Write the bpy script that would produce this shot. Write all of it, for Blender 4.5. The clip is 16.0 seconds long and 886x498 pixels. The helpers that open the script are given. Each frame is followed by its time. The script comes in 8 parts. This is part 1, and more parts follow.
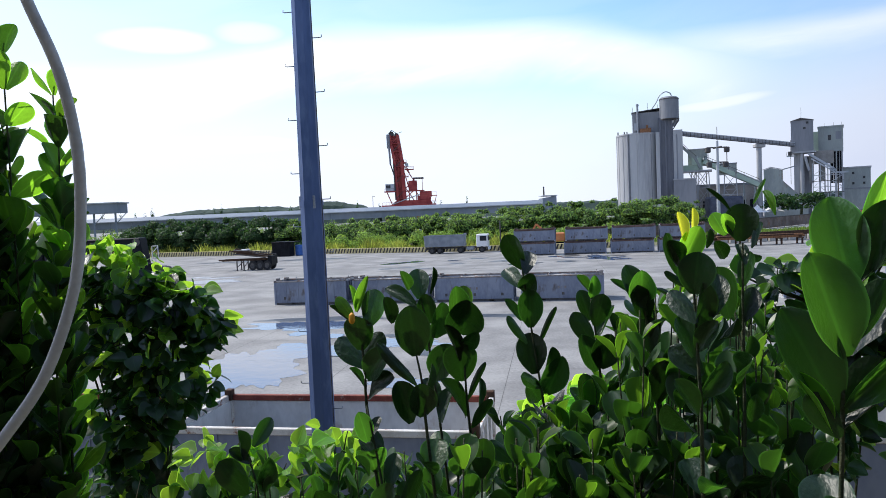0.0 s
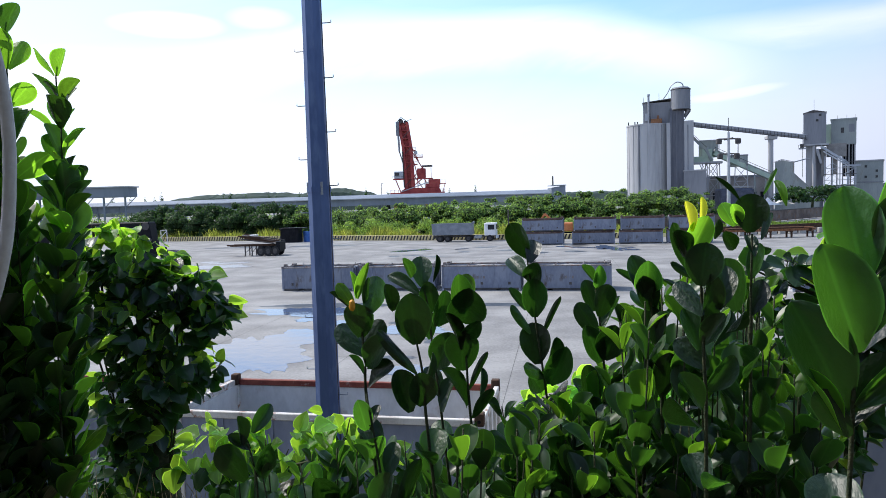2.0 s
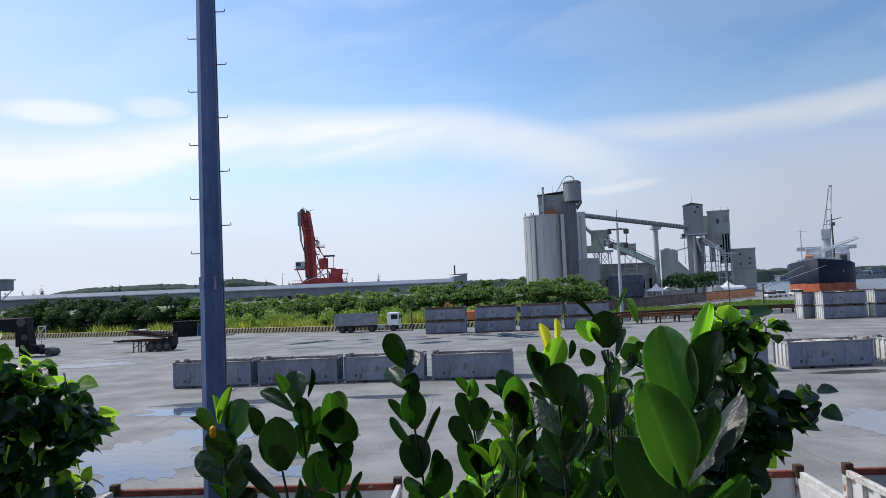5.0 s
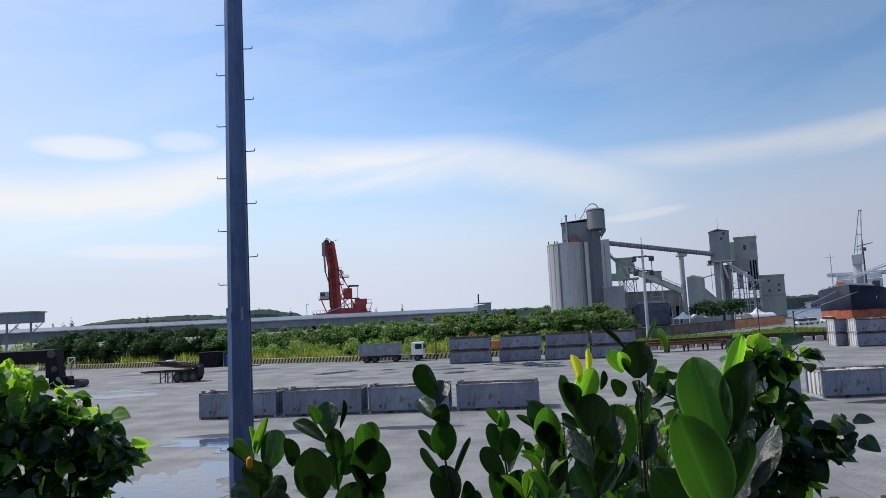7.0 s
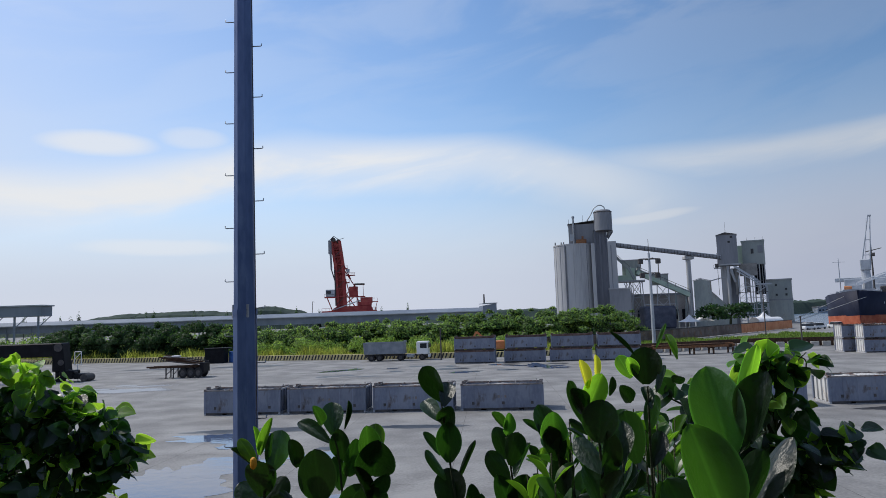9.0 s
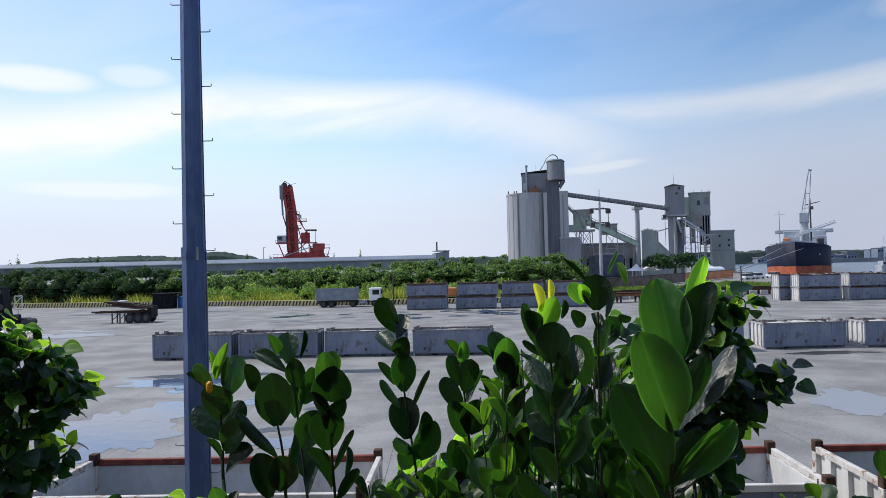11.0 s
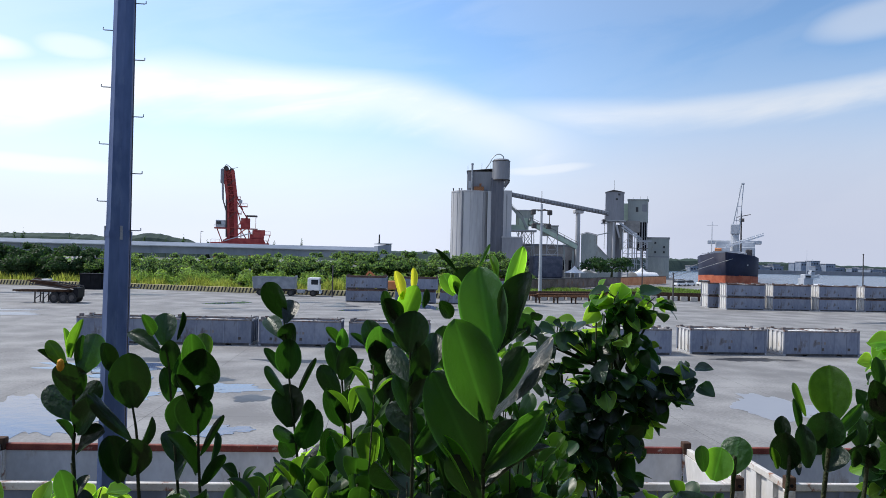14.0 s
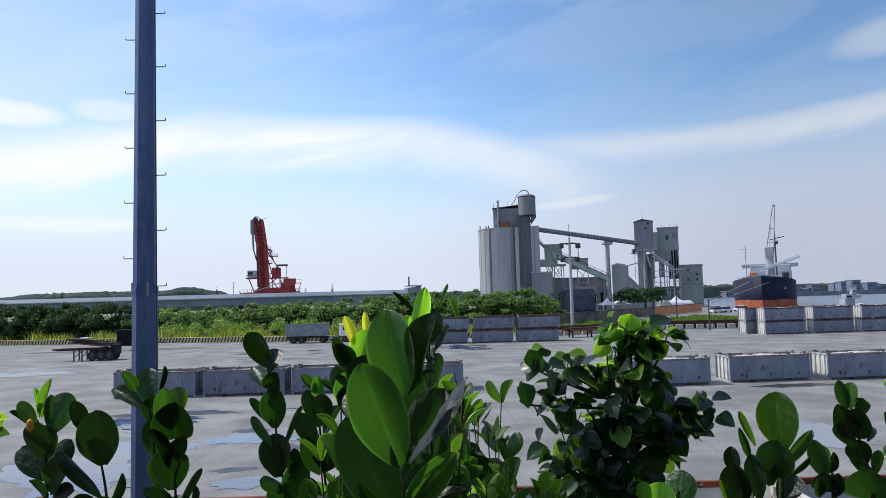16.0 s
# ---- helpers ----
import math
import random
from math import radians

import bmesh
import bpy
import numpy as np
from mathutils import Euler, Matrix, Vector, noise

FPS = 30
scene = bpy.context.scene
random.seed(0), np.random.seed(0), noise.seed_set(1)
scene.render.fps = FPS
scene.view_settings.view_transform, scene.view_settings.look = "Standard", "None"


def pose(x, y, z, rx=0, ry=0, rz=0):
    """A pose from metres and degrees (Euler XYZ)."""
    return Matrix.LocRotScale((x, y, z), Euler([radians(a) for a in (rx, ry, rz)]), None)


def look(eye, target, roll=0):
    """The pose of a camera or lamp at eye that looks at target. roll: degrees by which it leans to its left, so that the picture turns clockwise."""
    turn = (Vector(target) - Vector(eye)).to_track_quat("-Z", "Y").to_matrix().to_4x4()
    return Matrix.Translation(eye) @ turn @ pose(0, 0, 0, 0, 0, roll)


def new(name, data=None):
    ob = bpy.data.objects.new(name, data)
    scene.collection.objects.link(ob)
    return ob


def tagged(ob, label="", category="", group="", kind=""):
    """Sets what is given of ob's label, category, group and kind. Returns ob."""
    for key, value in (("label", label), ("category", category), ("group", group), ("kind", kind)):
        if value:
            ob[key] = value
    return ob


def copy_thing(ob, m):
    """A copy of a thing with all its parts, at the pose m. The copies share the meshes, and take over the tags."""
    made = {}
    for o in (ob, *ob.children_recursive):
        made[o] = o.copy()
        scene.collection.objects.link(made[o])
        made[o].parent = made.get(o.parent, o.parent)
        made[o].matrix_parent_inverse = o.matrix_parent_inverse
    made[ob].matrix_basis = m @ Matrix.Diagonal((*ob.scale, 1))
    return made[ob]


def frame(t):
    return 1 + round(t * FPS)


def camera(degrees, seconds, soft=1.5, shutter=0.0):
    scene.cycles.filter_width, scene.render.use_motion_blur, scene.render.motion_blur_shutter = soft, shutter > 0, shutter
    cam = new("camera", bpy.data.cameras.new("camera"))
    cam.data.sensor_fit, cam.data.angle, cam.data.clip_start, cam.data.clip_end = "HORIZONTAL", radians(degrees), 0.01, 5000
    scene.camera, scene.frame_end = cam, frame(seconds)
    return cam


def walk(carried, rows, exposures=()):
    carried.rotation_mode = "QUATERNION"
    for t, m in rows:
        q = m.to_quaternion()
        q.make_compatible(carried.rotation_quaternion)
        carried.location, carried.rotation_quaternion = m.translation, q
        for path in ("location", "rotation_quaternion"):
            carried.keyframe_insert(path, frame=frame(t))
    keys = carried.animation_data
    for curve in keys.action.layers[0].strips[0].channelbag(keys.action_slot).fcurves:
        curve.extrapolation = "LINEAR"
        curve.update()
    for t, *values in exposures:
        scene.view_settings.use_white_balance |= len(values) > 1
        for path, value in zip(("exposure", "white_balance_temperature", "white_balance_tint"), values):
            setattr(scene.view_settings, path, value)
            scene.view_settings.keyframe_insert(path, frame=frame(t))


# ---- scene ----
cam = camera(65.23, 16.0, soft=0.8)
# seconds, place of the eye, yaw, pitch, lean
ROWS = [
    (0, 0.0000, 0.0000, 6.8002, 0.000, -2.956, -2.502),
    (0.5, -0.0029, -0.0197, 6.8046, 9.136, -4.577, -3.188),
    (0.8, -0.0074, -0.0317, 6.8044, 10.663, -4.309, -2.543),
    (1, -0.0102, -0.0255, 6.8025, 10.069, -4.947, -2.055),
    (1.5, -0.0001, -0.0146, 6.7953, 6.079, -4.375, -1.090),
    (2, 0.0116, 0.0266, 6.7960, 0.682, -3.902, -1.733),
    (2.5, 0.0237, 0.0544, 6.8206, -0.969, -1.402, -2.374),
    (3, 0.0462, 0.0596, 6.8436, -4.025, 0.108, -2.383),
    (3.5, 0.0644, 0.0423, 6.8485, -6.243, 1.656, -2.472),
    (4, 0.0789, 0.0270, 6.8493, -7.117, 2.870, -2.380),
    (4.2, 0.0880, 0.0250, 6.8508, -7.608, 2.918, -2.381),
    (6.3, 0.0823, -0.0009, 6.8582, -6.454, 5.052, -2.784),
    (6.5, 0.0804, -0.0051, 6.8594, -5.994, 5.468, -2.977),
    (7, 0.0694, -0.0096, 6.8601, -5.721, 5.666, -2.789),
    (7.5, 0.0539, -0.0079, 6.8812, -3.738, 6.796, -0.826),
    (8, 0.0682, 0.0028, 6.8853, -3.894, 6.756, -0.616),
    (8.2, 0.0682, 0.0028, 6.8853, -4.805, 6.558, -1.392),
    (10.3, 0.0495, 0.0059, 6.8266, -5.102, 3.805, -2.234),
    (10.5, 0.0431, 0.0009, 6.8275, -5.403, 3.327, -1.847),
    (11, 0.0562, -0.0000, 6.8242, -8.948, 1.192, -1.433),
    (11.5, 0.0706, -0.0139, 6.8206, -11.334, 2.298, -0.517),
    (12, 0.0843, -0.0285, 6.8175, -10.620, 1.905, -0.466),
    (12.5, 0.1299, -0.0226, 6.8129, -12.563, 0.646, -1.273),
    (13, 0.1631, -0.0386, 6.8003, -12.282, 0.411, -0.364),
    (13.5, 0.1226, -0.0214, 6.8061, -15.419, -0.356, 0.678),
    (14, 0.2002, -0.0104, 6.8094, -13.679, 0.735, 1.333),
    (14.5, 0.2783, -0.0323, 6.8064, -10.861, 3.105, 0.464),
    (15, 0.3119, -0.0544, 6.8071, -10.963, 2.881, -0.157),
    (15.5, 0.3311, -0.0553, 6.8058, -11.973, 3.927, -0.480),
    (16, 0.3428, -0.0475, 6.8126, -11.268, 4.007, -1.633),
]
walk(cam, [(t, pose(x, y, z, 90 + p, 0, a) @ pose(0, 0, 0, 0, 0, r)) for t, x, y, z, a, p, r in ROWS],
     exposures=[(0, 0.26), (0.5, 0.42), (1.5, 0.45), (2.2, 0.28), (2.6, 0.12), (2.9, 0.0), (3.5, -0.03), (4.2, -0.08), (6.5, -0.25), (7.3, -0.36), (7.7, -0.50), (8.2, -0.52), (10.3, -0.15), (12, -0.08), (13.3, 0.06), (14.2, 0.06), (15, -0.1), (16, -0.12)])

# ---- world ----
SUN_AZ, SUN_EL = radians(-58), radians(50)  # clockwise from +y; the sun stands ahead and to the side
world = bpy.data.worlds.new("sky")
scene.world = world
world.use_nodes = True
wt = world.node_tree


def wmath(op, a, b=None, clamp=False):
    n = wt.nodes.new("ShaderNodeMath")
    n.operation, n.use_clamp = op, clamp
    for i, v in enumerate((a, b)):
        if v is None:
            continue
        if isinstance(v, (int, float)):
            n.inputs[i].default_value = v
        else:
            wt.links.new(v, n.inputs[i])
    return n.outputs[0]


def wramp(v, lo, hi, a=0.0, b=1.0):
    n = wt.nodes.new("ShaderNodeMapRange")
    n.interpolation_type = "SMOOTHSTEP"
    wt.links.new(v, n.inputs[0])
    for i, x in enumerate((lo, hi, a, b)):
        n.inputs[i + 1].default_value = x
    return n.outputs[0]


sky = wt.nodes.new("ShaderNodeTexSky")
sky.sky_type, sky.sun_disc = "NISHITA", False
sky.sun_elevation, sky.sun_rotation = SUN_EL, SUN_AZ
sky.air_density, sky.dust_density, sky.ozone_density = 1.0, 0.6, 1.6
geo = wt.nodes.new("ShaderNodeTexCoord")
sep = wt.nodes.new("ShaderNodeSeparateXYZ")
wt.links.new(geo.outputs["Generated"], sep.inputs[0])
az = wmath("ARCTAN2", sep.outputs[0], sep.outputs[1])
el = wmath("ARCSINE", sep.outputs[2])
vec = wt.nodes.new("ShaderNodeCombineXYZ")
wt.links.new(wmath("MULTIPLY", az, 3.2), vec.inputs[0])
wt.links.new(wmath("ADD", wmath("MULTIPLY", el, 11.0), wmath("MULTIPLY", az, -1.6)), vec.inputs[1])
nz = wt.nodes.new("ShaderNodeTexNoise")
nz.inputs["Scale"].default_value, nz.inputs["Detail"].default_value, nz.inputs["Roughness"].default_value = 1.0, 7.0, 0.55
nz.inputs["Distortion"].default_value = 0.5
wt.links.new(vec.outputs[0], nz.inputs[0])
wisps = wramp(nz.outputs[0], 0.41, 0.59)
# a long band of cirrus that bows up ahead and ends in a lobe; a second, thinner one climbs on from it
wander = wmath("MULTIPLY", wmath("SUBTRACT", nz.outputs[0], 0.5), 0.05)


def wband(centre, inner, outer):
    off = wmath("ABSOLUTE", wmath("ADD", wmath("SUBTRACT", el, centre), wander))
    return wramp(off, inner, outer, 1.0, 0.0)


def wpuff(a0, e0, ra, re, tilt=0.0):
    da = wmath("SUBTRACT", az, a0)
    u = wmath("DIVIDE", da, ra)
    v = wmath("DIVIDE", wmath("ADD", wmath("SUBTRACT", wmath("SUBTRACT", el, e0), wmath("MULTIPLY", da, tilt)), wmath("MULTIPLY", wander, 0.35)), re)
    r2 = wmath("ADD", wmath("MULTIPLY", u, u), wmath("MULTIPLY", v, v))
    return wramp(r2, 0.1, 1.0, 1.0, 0.0)


main_line = wmath("ADD", wramp(az, -0.45, -0.1, 0.165, 0.222), wramp(az, 0.12, 0.42, 0.0, -0.056))
main_band = wmath("MULTIPLY", wband(main_line, 0.004, 0.056), wramp(az, 0.30, 0.48, 1.0, 0.0))
thin_line = wmath("ADD", wramp(az, 0.15, 0.5, 0.206, 0.200), wramp(az, 0.5, 1.2, 0.0, 0.05))
thin_band = wmath("MULTIPLY", wband(thin_line, 0.002, 0.034), wramp(az, 0.16, 0.42, 0.0, 0.66))
band = wmath("MAXIMUM", main_band, thin_band)
soft_band = wmath("MULTIPLY", band, wmath("ADD", wmath("MULTIPLY", wisps, 0.42), 0.62))
for puff, k in ((wpuff(-0.375, 0.240, 0.085, 0.020), 0.75), (wpuff(-0.255, 0.254, 0.055, 0.018), 0.45), (wpuff(0.385, 0.130, 0.075, 0.008, 0.07), 0.5), (wpuff(0.80, 0.30, 0.10, 0.03, 0.1), 0.4), (wpuff(-0.30, 0.105, 0.12, 0.014), 0.5)):
    soft_band = wmath("MAXIMUM", soft_band, wmath("MULTIPLY", puff, k))
high = wmath("MULTIPLY", wramp(el, 0.2, 0.7, 0.05, 0.3), wisps)
haze = wmath("MULTIPLY", wramp(el, 0.0, 0.30, 1.0, 0.0), wramp(az, -0.6, 0.6, 1.0, 0.40))
glow = wmath("MULTIPLY", wramp(el, 0.1, 0.62, 1.0, 0.0), wramp(az, -0.9, 0.25, 1.0, 0.0))
SKY_LIGHT = 0.135
bg = wt.nodes["Background"]
bg.inputs[1].default_value = SKY_LIGHT
deep = wt.nodes.new("ShaderNodeHueSaturation")
deep.inputs["Hue"].default_value, deep.inputs["Saturation"].default_value, deep.inputs["Value"].default_value = 0.502, 1.16, 1.5
wt.links.new(sky.outputs[0], deep.inputs["Color"])


def wmix(fac, a, colour):
    n = wt.nodes.new("ShaderNodeMix")
    n.data_type = "RGBA"
    wt.links.new(fac, n.inputs[0])
    wt.links.new(a, n.inputs[6])
    n.inputs[7].default_value = (*colour, 1)
    return n.outputs[2]


low = wramp(el, 0.04, 0.26, 0.94, 0.0)
hazy = wmix(wmath("MAXIMUM", wmath("MAXIMUM", haze, glow), low, True), deep.outputs[0], (5.45, 5.95, 7.25))
cool = wmix(wmath("MULTIPLY", wramp(el, 0.0, 0.30, 0.95, 0.0), wramp(az, 0.15, 0.65, 0.0, 1.0)), hazy, (4.9, 5.35, 6.75))
cloudy = wmix(wmath("MAXIMUM", soft_band, high, True), cool, (7.6, 7.8, 8.1))
fall = wt.nodes.new("ShaderNodeHueSaturation")  # the sky dims away from the sun
wt.links.new(wramp(az, 0.0, 0.75, 1.04, 0.80), fall.inputs["Value"])
wt.links.new(cloudy, fall.inputs["Color"])
wt.links.new(fall.outputs[0], bg.inputs[0])

lamp = bpy.data.lights.new("sun", "SUN")
lamp.energy, lamp.angle, lamp.color = 3.7, radians(0.53), (1.0, 0.95, 0.87)
sun = new("sun", lamp)
sdir = Vector((math.sin(SUN_AZ) * math.cos(SUN_EL), math.cos(SUN_AZ) * math.cos(SUN_EL), math.sin(SUN_EL)))
sun.matrix_world = look(sdir * 200, (0, 0, 0))


# ---- materials ----
def mat(name, c1, c2, scale=1.0, rough=0.7, metal=0.0, bump=0.2, stretch=(1, 1, 1), fine=9.0, lo=0.38, hi=0.64,
        stain=None, stain_at=(0.58, 0.72), stain_scale=0.6, vary=0.0, spec=0.28):
    """Two colours mixed by a coarse and a fine noise in metres, an optional third as stains, and a fine relief."""
    m = bpy.data.materials.new(name)
    m.use_nodes = True
    t = m.node_tree
    b = t.nodes["Principled BSDF"]
    tc = t.nodes.new("ShaderNodeTexCoord")
    mp = t.nodes.new("ShaderNodeMapping")
    mp.inputs["Scale"].default_value = stretch
    t.links.new(tc.outputs["Object"], mp.inputs[0])
    n1, n2 = t.nodes.new("ShaderNodeTexNoise"), t.nodes.new("ShaderNodeTexNoise")
    for n, s, d in ((n1, scale, 5), (n2, scale * fine, 4)):
        n.inputs["Scale"].default_value, n.inputs["Detail"].default_value = s, d
        t.links.new(mp.outputs[0], n.inputs[0])
    add = t.nodes.new("ShaderNodeMath")
    add.operation = "MULTIPLY_ADD"
    t.links.new(n2.outputs[0], add.inputs[0])
    add.inputs[1].default_value = 0.45
    t.links.new(n1.outputs[0], add.inputs[2])
    mr = t.nodes.new("ShaderNodeMapRange")
    t.links.new(add.outputs[0], mr.inputs[0])
    mr.inputs[1].default_value, mr.inputs[2].default_value = lo + 0.225, hi + 0.225
    mix = t.nodes.new("ShaderNodeMix")
    mix.data_type = "RGBA"
    t.links.new(mr.outputs[0], mix.inputs[0])
    mix.inputs[6].default_value, mix.inputs[7].default_value = (*c1, 1), (*c2, 1)
    col = mix.outputs[2]
    if stain:
        n3 = t.nodes.new("ShaderNodeTexNoise")
        n3.inputs["Scale"].default_value, n3.inputs["Detail"].default_value, n3.inputs["Roughness"].default_value = stain_scale, 8, 0.65
        t.links.new(mp.outputs[0], n3.inputs[0])
        r3 = t.nodes.new("ShaderNodeMapRange")
        t.links.new(n3.outputs[0], r3.inputs[0])
        r3.inputs[1].default_value, r3.inputs[2].default_value = stain_at
        m3 = t.nodes.new("ShaderNodeMix")
        m3.data_type = "RGBA"
        t.links.new(r3.outputs[0], m3.inputs[0])
        t.links.new(col, m3.inputs[6])
        m3.inputs[7].default_value = (*stain, 1)
        col = m3.outputs[2]
    if vary:
        oi = t.nodes.new("ShaderNodeObjectInfo")
        hs = t.nodes.new("ShaderNodeHueSaturation")
        vr = t.nodes.new("ShaderNodeMapRange")
        t.links.new(oi.outputs["Random"], vr.inputs[0])
        vr.inputs[3].default_value, vr.inputs[4].default_value = 1 - vary, 1 + vary
        t.links.new(vr.outputs[0], hs.inputs["Value"])
        t.links.new(col, hs.inputs["Color"])
        col = hs.outputs[0]
    t.links.new(col, b.inputs["Base Color"])
    b.inputs["Roughness"].default_value, b.inputs["Metallic"].default_value = rough, metal
    b.inputs["Specular IOR Level"].default_value = spec
    if bump:
        bp = t.nodes.new("ShaderNodeBump")
        bp.inputs["Strength"].default_value, bp.inputs["Distance"].default_value = bump, 0.02
        t.links.new(add.outputs[0], bp.inputs["Height"])
        t.links.new(bp.outputs[0], b.inputs["Normal"])
    return m


def leaf_mat(name, top, light, rough=0.42, share=0.45, island=False, gloss=0.25):
    """A leaf: a waxy green face, through which the sun shines in a lighter green."""
    m = bpy.data.materials.new(name)
    m.use_nodes = True
    t = m.node_tree
    b = t.nodes["Principled BSDF"]
    if island:
        rnd = t.nodes.new("ShaderNodeNewGeometry").outputs["Random Per Island"]
    else:
        rnd = t.nodes.new("ShaderNodeObjectInfo").outputs["Random"]
    tc, nz2 = t.nodes.new("ShaderNodeTexCoord"), t.nodes.new("ShaderNodeTexNoise")
    nz2.inputs["Scale"].default_value, nz2.inputs["Detail"].default_value = 5.0, 5
    t.links.new(tc.outputs["Object"], nz2.inputs[0])
    val = t.nodes.new("ShaderNodeMapRange")
    t.links.new(rnd, val.inputs[0])
    val.inputs[3].default_value, val.inputs[4].default_value = 0.45, 1.85
    mul = t.nodes.new("ShaderNodeMath")
    mul.operation = "MULTIPLY_ADD"
    t.links.new(nz2.outputs[0], mul.inputs[0])
    mul.inputs[1].default_value = 0.5
    t.links.new(val.outputs[0], mul.inputs[2])
    sub = t.nodes.new("ShaderNodeMath")
    sub.operation = "SUBTRACT"
    t.links.new(mul.outputs[0], sub.inputs[0])
    sub.inputs[1].default_value = 0.25
    outs, val_out = [], sub.outputs[0]
    if not island:
        # the paler midrib, and the thin pale margin, brightened for sun caught on the blade's rim
        at = t.nodes.new("ShaderNodeAttribute")
        at.attribute_name = "rib"
        for lo, hi, a, c in ((0.03, 0.10, 1.3, 1.0), (0.90, 0.99, 1.0, 2.3)):
            rr = t.nodes.new("ShaderNodeMapRange")
            t.links.new(at.outputs["Fac"], rr.inputs[0])
            for i, x in enumerate((lo, hi, a, c)):
                rr.inputs[i + 1].default_value = x
            mm = t.nodes.new("ShaderNodeMath")
            mm.operation = "MULTIPLY"
            t.links.new(val_out, mm.inputs[0])
            t.links.new(rr.outputs[0], mm.inputs[1])
            val_out = mm.outputs[0]
    for c in (top, light):
        hs = t.nodes.new("ShaderNodeHueSaturation")
        hs.inputs["Color"].default_value = (*c, 1)
        t.links.new(val_out, hs.inputs["Value"])
        outs.append(hs.outputs[0])
    t.links.new(outs[0], b.inputs["Base Color"])
    b.inputs["Roughness"].default_value, b.inputs["Specular IOR Level"].default_value = rough, gloss
    bp = t.nodes.new("ShaderNodeBump")
    bp.inputs["Strength"].default_value, bp.inputs["Distance"].default_value = 0.25, 0.02
    t.links.new(nz2.outputs[0], bp.inputs["Height"])
    t.links.new(bp.outputs[0], b.inputs["Normal"])
    tr = t.nodes.new("ShaderNodeBsdfTranslucent")
    t.links.new(outs[1], tr.inputs[0])
    mx = t.nodes.new("ShaderNodeMixShader")
    mx.inputs[0].default_value = share
    t.links.new(b.outputs[0], mx.inputs[1])
    t.links.new(tr.outputs[0], mx.inputs[2])
    t.links.new(mx.outputs[0], t.nodes["Material Output"].inputs[0])
    return m


YARD = mat("yard_concrete", (0.19, 0.186, 0.182), (0.30, 0.295, 0.285), 0.28, 0.8, 0, 0.2, fine=26, stain=(0.155, 0.152, 0.148), stain_at=(0.52, 0.74), stain_scale=0.11)
DAMP_SHADE = mat("damp_and_shade_concrete", (0.03, 0.03, 0.031), (0.065, 0.064, 0.063), 0.6, 0.35, 0, 0.15, fine=14)
JOINT = mat("joint_dirt", (0.09, 0.088, 0.085), (0.16, 0.157, 0.15), 0.8, 0.9, 0, 0.2)
EARTH = mat("earth", (0.075, 0.072, 0.042), (0.14, 0.12, 0.07), 0.8, 0.95, 0, 0.5)
LAND = mat("waste_land", (0.10, 0.12, 0.05), (0.22, 0.20, 0.12), 0.03, 0.95, 0, 0.3)
BOXGREY = mat("grey_container_paint", (0.145, 0.168, 0.23), (0.215, 0.24, 0.30), 0.7, 0.62, 0, 0.25, stain=(0.09, 0.07, 0.06), stain_at=(0.56, 0.70), stain_scale=1.3, stretch=(1, 1, 0.45), vary=0.13)
BOXRAIL = mat("worn_rail_paint", (0.13, 0.115, 0.11), (0.26, 0.25, 0.25), 1.5, 0.7, 0, 0.3, stain=(0.16, 0.07, 0.045), stain_at=(0.52, 0.66), stain_scale=1.8, vary=0.1)
BOXDARK = mat("dark_steel", (0.05, 0.05, 0.055), (0.10, 0.09, 0.085), 2, 0.7, 0, 0.3)
BOXIN = mat("pale_inner_steel", (0.56, 0.55, 0.53), (0.68, 0.67, 0.65), 1.2, 0.6, 0, 0.25, stain=(0.36, 0.27, 0.20), stain_at=(0.58, 0.72), stain_scale=1.6, stretch=(1, 1, 0.5))
REDRAIL = mat("red_oxide_rail", (0.17, 0.038, 0.027), (0.25, 0.07, 0.045), 3, 0.65, 0, 0.3, stain=(0.42, 0.36, 0.31), stain_at=(0.60, 0.72), stain_scale=5)
RUST = mat("rust", (0.16, 0.07, 0.035), (0.28, 0.14, 0.07), 4, 0.85, 0, 0.5, stain=(0.35, 0.30, 0.26), stain_at=(0.6, 0.7), stain_scale=6)
STACKRAIL = mat("rusted_top_rail", (0.06, 0.035, 0.03), (0.13, 0.09, 0.08), 1.2, 0.75, 0, 0.3, stain=(0.24, 0.23, 0.23), stain_at=(0.6, 0.75), stain_scale=1.0, vary=0.2)
DARKRUST = mat("dark_rust", (0.045, 0.026, 0.018), (0.09, 0.05, 0.03), 3, 0.85, 0, 0.4)
CREAM = mat("flaking_cream_paint", (0.50, 0.47, 0.43), (0.64, 0.62, 0.58), 3, 0.65, 0, 0.3, stain=(0.24, 0.10, 0.05), stain_at=(0.55, 0.64), stain_scale=4)
BOXPALE = mat("pale_worn_rail", (0.33, 0.34, 0.36), (0.46, 0.46, 0.47), 1.6, 0.65, 0, 0.3, stain=(0.20, 0.13, 0.09), stain_at=(0.55, 0.66), stain_scale=2.2, vary=0.1)
GRAVEL = mat("pale_gravel", (0.42, 0.41, 0.39), (0.66, 0.65, 0.62), 6, 0.95, 0, 0.9, fine=5)
TARP = mat("dusty_tarpaulin", (0.30, 0.30, 0.29), (0.44, 0.42, 0.40), 2, 0.85, 0, 0.6, stain=(0.28, 0.17, 0.12), stain_scale=1.2)
GALV = mat("galvanised_pole", (0.062, 0.10, 0.215), (0.10, 0.15, 0.295), 1.4, 0.5, 0.25, 0.15, stretch=(1, 1, 0.25), stain=(0.14, 0.20, 0.34), stain_at=(0.55, 0.7), stain_scale=2.5)
